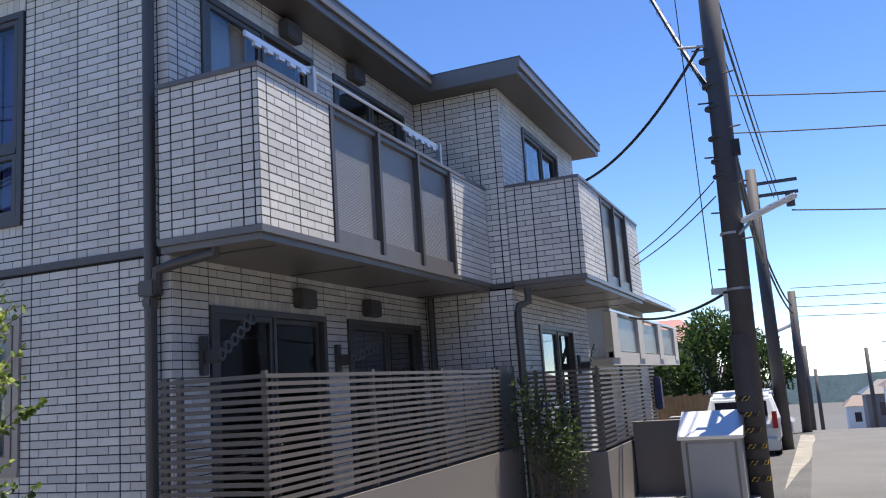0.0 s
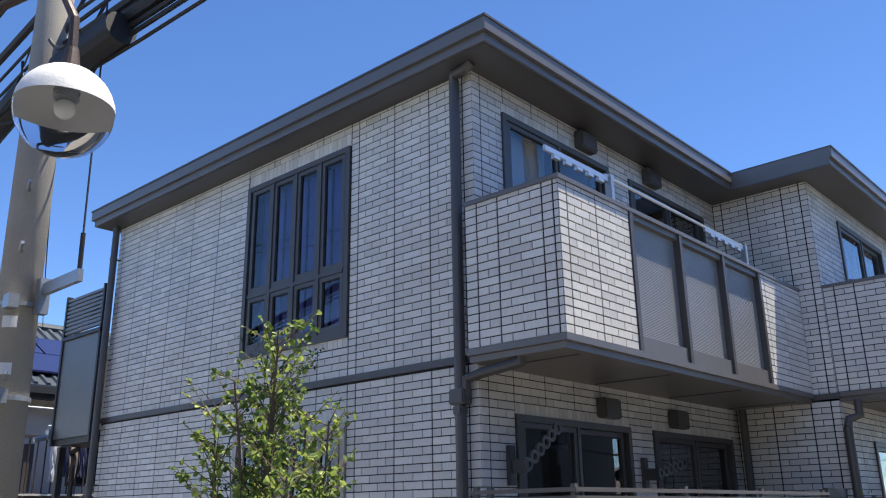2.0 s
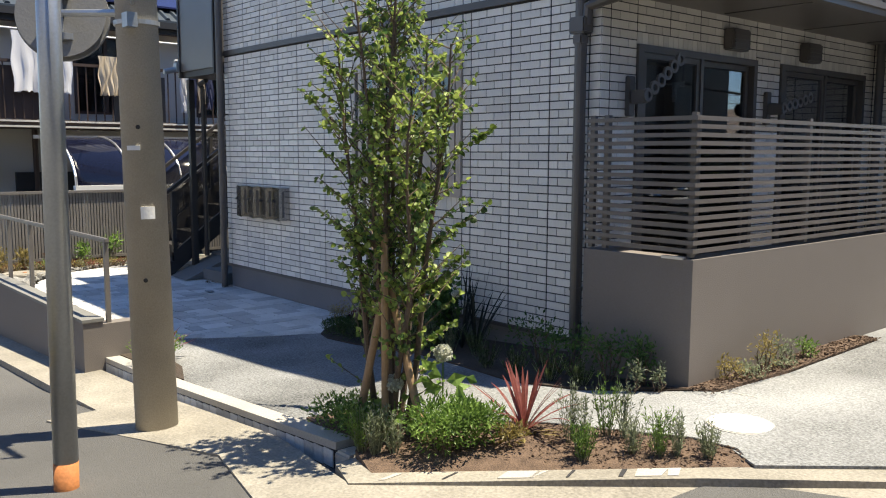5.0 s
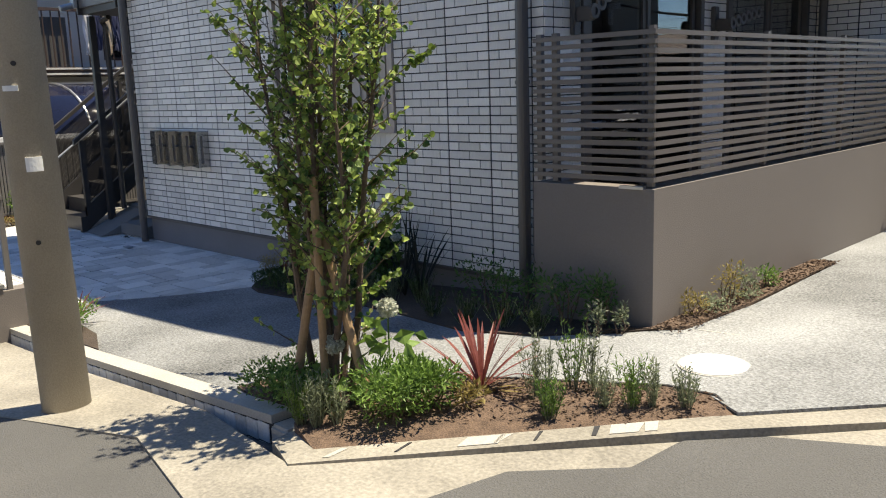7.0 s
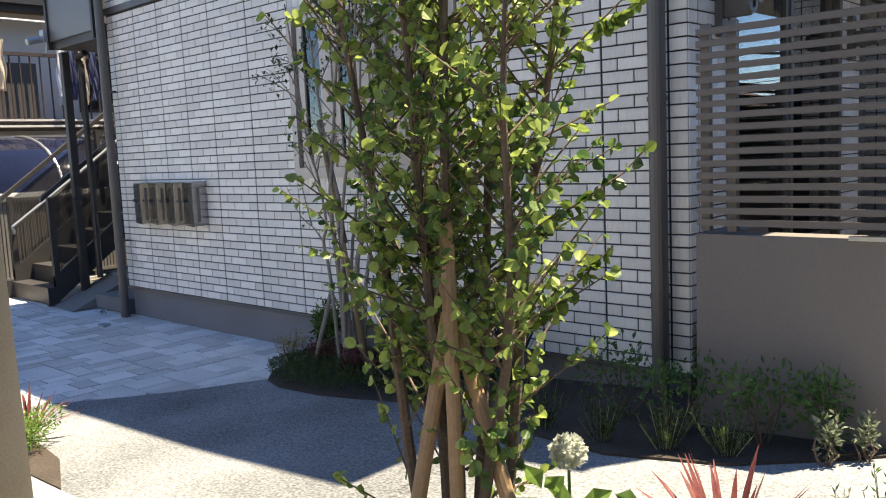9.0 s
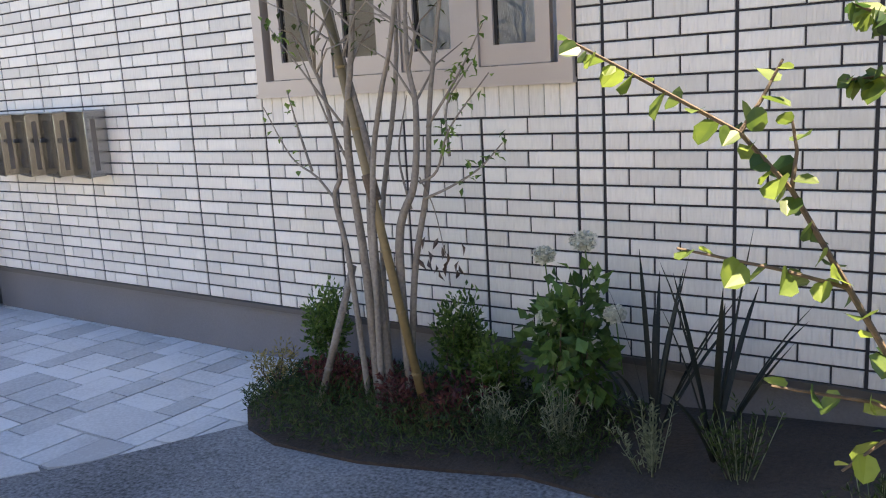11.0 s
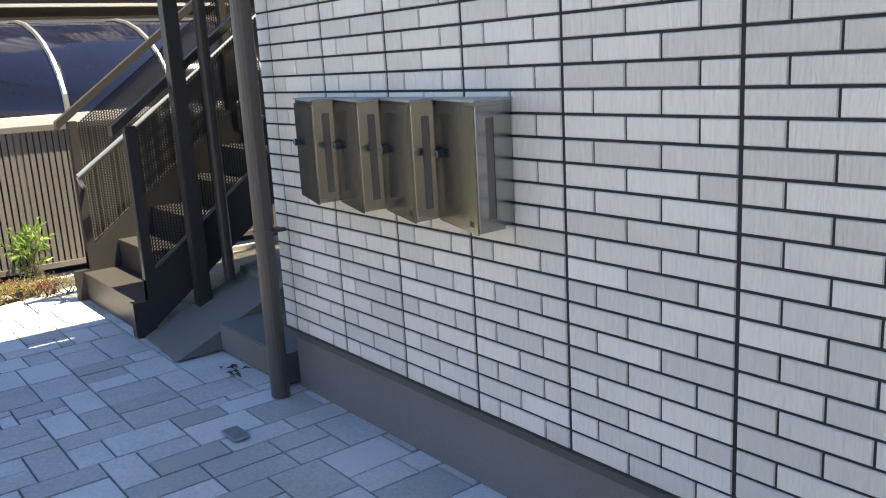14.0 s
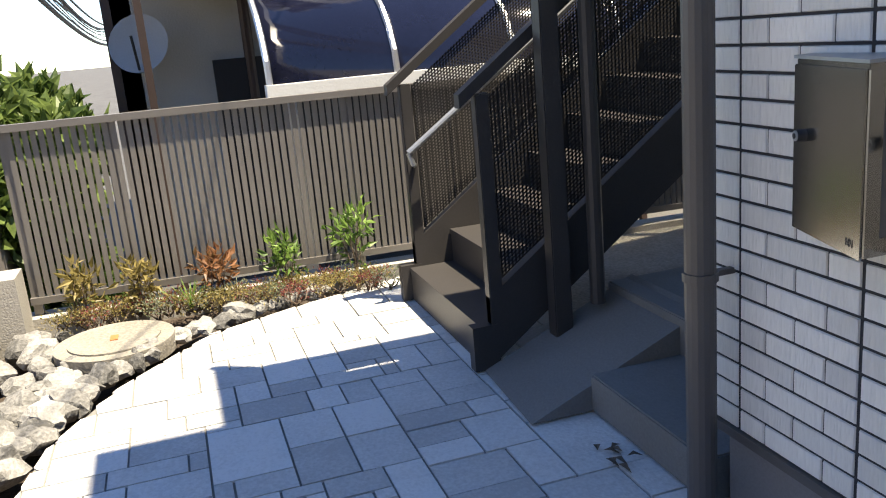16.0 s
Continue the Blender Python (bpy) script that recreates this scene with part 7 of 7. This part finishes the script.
for i, (x, y, w, h, m_, l_) in enumerate(((-9.08, -0.42, 0.15, 0.46, GREEN, "bright green leafy shrub by the fence"), (-9.1, -0.85, 0.12, 0.34, GREEN, "bright green leafy shrub by the fence"), (-9.12, -1.25, 0.12, 0.3, RUST, "reddish young shrub by the fence"), (-9.16, -1.68, 0.10, 0.3, GOLD, "coppery young shrub by the fence"), (-9.16, -2.0, 0.10, 0.32, GOLD, "coppery young shrub by the fence"))):
    shrub("yard_shrub", x, y, w, h, 120, 0.075, 0.026, m_, l_, seed=120 + i, stems=6, z=0.0)
spikes("grass_tuft", -9.02, -1.42, 18, 0.24, 0.2, 0.006, GREEN, "green strappy grass tuft by the fence", "grass", 29, 0.0)


def rock(x, y, z, s, seed):
    r = random.Random(seed)
    bm = bmesh.new()
    bmesh.ops.create_icosphere(bm, subdivisions=2, radius=1)
    ax = (s * r.uniform(0.8, 1.35), s * r.uniform(0.7, 1.1), s * r.uniform(0.55, 0.85))
    for v in bm.verts:
        k = 1 + 0.38 * noise.noise(v.co * 1.3 + Vector((seed * 3.1, 0, 0))) + 0.1 * noise.noise(v.co * 4 + Vector((0, seed, 0)))
        v.co = Vector((round(v.co.x * k * 3.2) / 3.2 * 0.5 + v.co.x * k * 0.5, round(v.co.y * k * 2.8) / 2.8 * 0.5 + v.co.y * k * 0.5, v.co.z * k))
        v.co = Vector((v.co.x * ax[0], v.co.y * ax[1], v.co.z * ax[2]))
    bm.transform(pose(x, y, z + ax[2] * 0.45, r.uniform(-15, 15), r.uniform(-15, 15), r.uniform(0, 360)))
    me = bpy.data.meshes.new("rock")
    bm.to_mesh(me)
    bm.free()
    me.materials.append(ROCK)
    tagged(new("rock", me), "broken grey and white rock edging the paving", "rock", "edging rocks")


rr = random.Random(77)
for i in range(30):
    k = i / 29
    x, y = -8.86 + 1.35 * k + rr.uniform(-0.1, 0.1), -1.72 - 0.62 * k + rr.uniform(-0.16, 0.16)
    if math.hypot(x + 8.60, y + 1.82) > 0.36:
        rock(x, y, -0.03, rr.uniform(0.05, 0.09), 200 + i)
line = [(-8.93, -0.62), (-8.83, -0.92), (-8.72, -1.18), (-8.55, -1.44), (-8.32, -1.66), (-8.05, -1.86), (-7.75, -2.0), (-7.4, -2.12)]
for i in range(26):
    k = i / 25 * (len(line) - 1)
    j = min(int(k), len(line) - 2)
    a, b = line[j], line[j + 1]
    x, y = a[0] + (b[0] - a[0]) * (k - j), a[1] + (b[1] - a[1]) * (k - j)
    rock(x - 0.06 + rr.uniform(-0.03, 0.03), y - 0.04 + rr.uniform(-0.03, 0.03), -0.03, rr.uniform(0.05, 0.08), i)
for i in range(44):
    x, y = rr.uniform(-9.05, -7.2), rr.uniform(-2.5, -2.0)
    if y > -2.02 - 0.0 + 0.28 * (-7.3 - x) and x > -8.3:
        continue
    rock(x, y, -0.03, rr.uniform(0.05, 0.10), 40 + i)
mh = thing("manhole_cover", (-8.62, -1.78, 0.0), "round sandy concrete inspection cover among the rocks", "manhole cover")
part("frame", Geo().rod((-8.60, -1.82, -0.05), (-8.60, -1.82, 0.035), 0.30, n=40), CONC_D, mh)
part("lid", Geo().rod((-8.60, -1.82, 0.03), (-8.60, -1.82, 0.045), 0.23, n=36), CONC_D, mh)
part("handle", Geo().box(-8.64, -8.56, -1.84, -1.80, 0.044, 0.05), ORANGE, mh)
mh2 = thing("manhole_cover", (1.715, -0.87, 0.25), "round white manhole cover in the forecourt", "manhole cover")
part("lid", Geo().rod((1.715, -0.87, 0.2), (1.715, -0.87, path_z(1.72) + 0.008), 0.165, n=40), WHITE, mh2)
part("rim", Geo().rod((1.715, -0.87, 0.2), (1.715, -0.87, path_z(1.72) + 0.004), 0.178, n=40), CONC, mh2)
single("expansion_joint", Geo().prism([(1.34, -0.32), (1.345, -0.33), (3.55, -0.05), (3.55, -0.035)], path_z(1.3), lambda x, y: path_z(x) + 0.003), CONC, "thin pale joint line across the forecourt", "joint", kind="structure")
single("road_marking", Geo().prism([(-0.3, -4.62), (0.05, -4.42), (-1.7, -3.85), (-2.05, -3.98)], lambda x, y: road_z(x, y) - 0.01, lambda x, y: road_z(x, y) + 0.006), YELLOW, "yellow painted line on the asphalt", "marking", kind="structure")


# trees behind
def far_crown(name, x, y, z, rx, ry, rz, n, ln, seed, label, material=FARTREE, trunk=True):
    r = random.Random(seed)
    t = thing(name, (x, y, z), label, "tree")
    g, s = Geo(), Geo()
    s.path(stem((x, y, z), (x, y, z + rz * 1.2), 0.1, r, 5), 0.12, 0.05, 8)
    for i in range(26):
        d = unit(r)
        c = (x + d.x * rx * 0.72, y + d.y * ry * 0.72, z + rz * 1.05 + d.z * rz * 0.75)
        s.rod((x, y, z + rz * 0.6), c, 0.03, 0.01, 5)
        leaf_cloud(g, c, (rx * 0.36, ry * 0.36, rz * 0.30), n // 26, ln, ln * 0.5, r, 0.1, 0.5)
    part("trunk", s, BARK_D, t)
    part("crown", g, material, t)["kind"] = "stuff"


far_crown("broadleaf_tree", 1.55, 24.5, -0.4, 1.45, 1.4, 2.05, 9000, 0.15, 1, "dense green broadleaf tree beyond the parking space")
far_crown("broadleaf_tree", 2.9, 25.5, -0.4, 1.15, 1.1, 1.7, 6000, 0.15, 2, "dense green broadleaf tree beyond the parking space")
far_crown("broadleaf_tree", 0.2, 23.0, -0.4, 1.0, 1.0, 1.5, 4000, 0.16, 3, "leafy green tree beside the street")
far_crown("pine_tree", -11.3, -2.45, -0.9, 0.72, 0.62, 1.15, 7000, 0.16, 4, "bushy green pine over the yard fence", PINE)


# ---- wall tiles ----
gh = [(-3.175, -1.525, 3.257, 5.359), (-3.19, -1.52, 1.211, 2.722)]
g1 = tile_face(house, gable, 0, GV, 0.292, BELT - 0.032, gh, pick=(-6.1, -2.9, 0.3, 1.75))
soldiers(g1, -3.19, -1.52, 1.213, 1.335, 0)
soldiers(g1, -3.19, -1.52, 2.585, 2.716, 0)
part("tiles_lower", g1, TILE, house)["kind"] = "stuff"
g2 = tile_face(house, gable, 0, GV, BELT + 0.034, EAVE, gh)
soldiers(g2, -3.175, -1.525, 3.259, 3.345, 0)
soldiers(g2, -3.175, -1.525, 5.222, 5.354, 0)
part("tiles_upper", g2, TILE, house)["kind"] = "stuff"
FV = [0.0, 0.11, 0.43, 0.86, 1.29, 1.72, 2.19, 2.63, 3.07, 3.5, 3.93, 4.43, 4.66]
fh = [(a, b, c, 2.656 if d < 3 else 5.294) for a, b, c, d in F_HOLES]
g3 = tile_face(house, facing(0), 0, FV, 0.292, BELT - 0.032, fh)
g4 = tile_face(house, facing(0), 0, FV, BELT + 0.034, EAVE, fh)
for a, b, c, d in F_HOLES:
    soldiers(g3 if d < 3 else g4, a, b, d + 0.002, 2.65 if d < 3 else 5.288, 0)
part("tiles_lower", g3, TILE, house)["kind"] = "stuff"
part("tiles_upper", g4, TILE, house)["kind"] = "stuff"
SV = [0.0, 0.11, 0.43, 0.85, 1.06, 1.15]
side = lambda u, d, z: (u, 4.655 - d, z)
part("tiles_lower", tile_face(house, side, 0, SV, 0.292, BELT - 0.032), TILE, house)["kind"] = "stuff"
part("tiles_upper", tile_face(house, side, 0, SV, BELT + 0.034, EAVE), TILE, house)["kind"] = "stuff"
BV = [4.66, 4.77, 5.2, 5.62, 6.04, 6.47, 6.9, 7.4, 7.83, 8.25, 8.47]
part("tiles_lower", tile_face(house, facing(1.15), 0, BV, 0.292, BELT - 0.032, B_HOLES), TILE, house)["kind"] = "stuff"
part("tiles_upper", tile_face(house, facing(1.15), 0, BV, BELT + 0.034, EAVE, B_HOLES), TILE, house)["kind"] = "stuff"


# ---- paving slabs ----
paving = thing("stone_paving", (-6, -1, 0), "pale grey stone slabs in a random ashlar pattern", "paving", kind="structure")
MOD = 0.0715


part("joint_bed", Geo().plate(PAVE, lambda x, y: path_z(x) - 0.04, lambda x, y: path_z(x) - 0.007), SAND, paving)
cells = {}
nx, ny = 96, 45
OX0, OY0 = -6.17 - 44 * MOD, -38 * MOD
# slabs seen closely by the ramp, in modules from the step corner: left, front, width, depth
LAID = [(-9, -4, 6, 4), (-3, -2, 3, 2), (-3, -6, 3, 4), (-7, -6, 4, 2), (-11, -7, 4, 3), (-7, -10, 3, 4), (-9, -10, 2, 3), (-11, -10, 2, 3),
        (-13, -10, 2, 4), (-13, -6, 2, 2), (-17, -10, 4, 3), (-19, -10, 2, 3), (-19, -7, 4, 3), (-15, -7, 2, 3), (-12, -13, 4, 3), (-16, -13, 4, 3),
        (-12, -16, 4, 3), (-8, -15, 2, 3), (-8, -12, 4, 2), (-10, -19, 2, 3), (-16, -20, 6, 4), (-26, -11, 4, 3), (-23, -8, 4, 2)]
sizes = [(4, 3), (3, 4), (2, 3), (3, 2), (2, 4), (4, 2), (6, 4), (4, 3), (3, 4)]
prnd = random.Random(11)
blocks = [(i + 44, j + 38, w, h) for i, j, w, h in LAID]
for i, j, w, h in blocks:
    cells.update({(i + a, j + b): True for a in range(w) for b in range(h)})
for j in range(ny):
    for i in range(nx):
        if (i, j) in cells:
            continue
        run = 0
        while run < 8 and i + run < nx and (i + run, j) not in cells:
            run += 1
        for w, h in prnd.sample(sizes, len(sizes)) + [(2, 2), (3, 1), (2, 1), (1, 2), (1, 1)]:
            block = [(i + a, j + b) for a in range(w) for b in range(h)]
            if run - w != 1 and j + h <= ny and all(c not in cells for c in block) and i + w <= nx:
                break
        else:
            w, h, block = 1, 1, [(i, j)]
        for c in block:
            cells[c] = True
        blocks.append((i, j, w, h))
for i, j, w, h in blocks:
    x0, y0 = OX0 + i * MOD, OY0 + j * MOD
    quad = [(x0 + 0.0045, y0 + 0.0045), (x0 + w * MOD - 0.0045, y0 + 0.0045), (x0 + w * MOD - 0.0045, y0 + h * MOD - 0.0045), (x0 + 0.0045, y0 + h * MOD - 0.0045)]
    n_in = sum(inside_bed(x, y, PAVE) for x, y in quad)
    mid = inside_bed(x0 + w * MOD / 2, y0 + h * MOD / 2, PAVE)
    if not n_in and not mid:
        continue
    if n_in < 4:
        # trim slabs at the curved edges by moving corners inwards
        cx, cy = x0 + w * MOD / 2, y0 + h * MOD / 2
        if not mid:
            inn = [p for p in quad if inside_bed(p[0], p[1], PAVE)]
            cx, cy = sum(p[0] for p in inn) / len(inn), sum(p[1] for p in inn) / len(inn)
        ring = []
        for p, q in zip(quad, quad[1:] + quad[:1]):
            for s in (0, 0.25, 0.5, 0.75):
                a, b = p[0] + (q[0] - p[0]) * s, p[1] + (q[1] - p[1]) * s
                if not inside_bed(a, b, PAVE):
                    lo, hi = 0.0, 1.0
                    for _ in range(10):
                        md = (lo + hi) / 2
                        if inside_bed(cx + (a - cx) * md, cy + (b - cy) * md, PAVE):
                            lo = md
                        else:
                            hi = md
                    a, b = cx + (a - cx) * lo, cy + (b - cy) * lo
                ring.append((a, b))
        quad = ring
    lift = prnd.uniform(0, 0.004)
    part("slab", Geo().prism(quad, lambda x, y: path_z(x) - 0.05, lambda x, y: path_z(x) + lift), SLAB, paving, up=True)
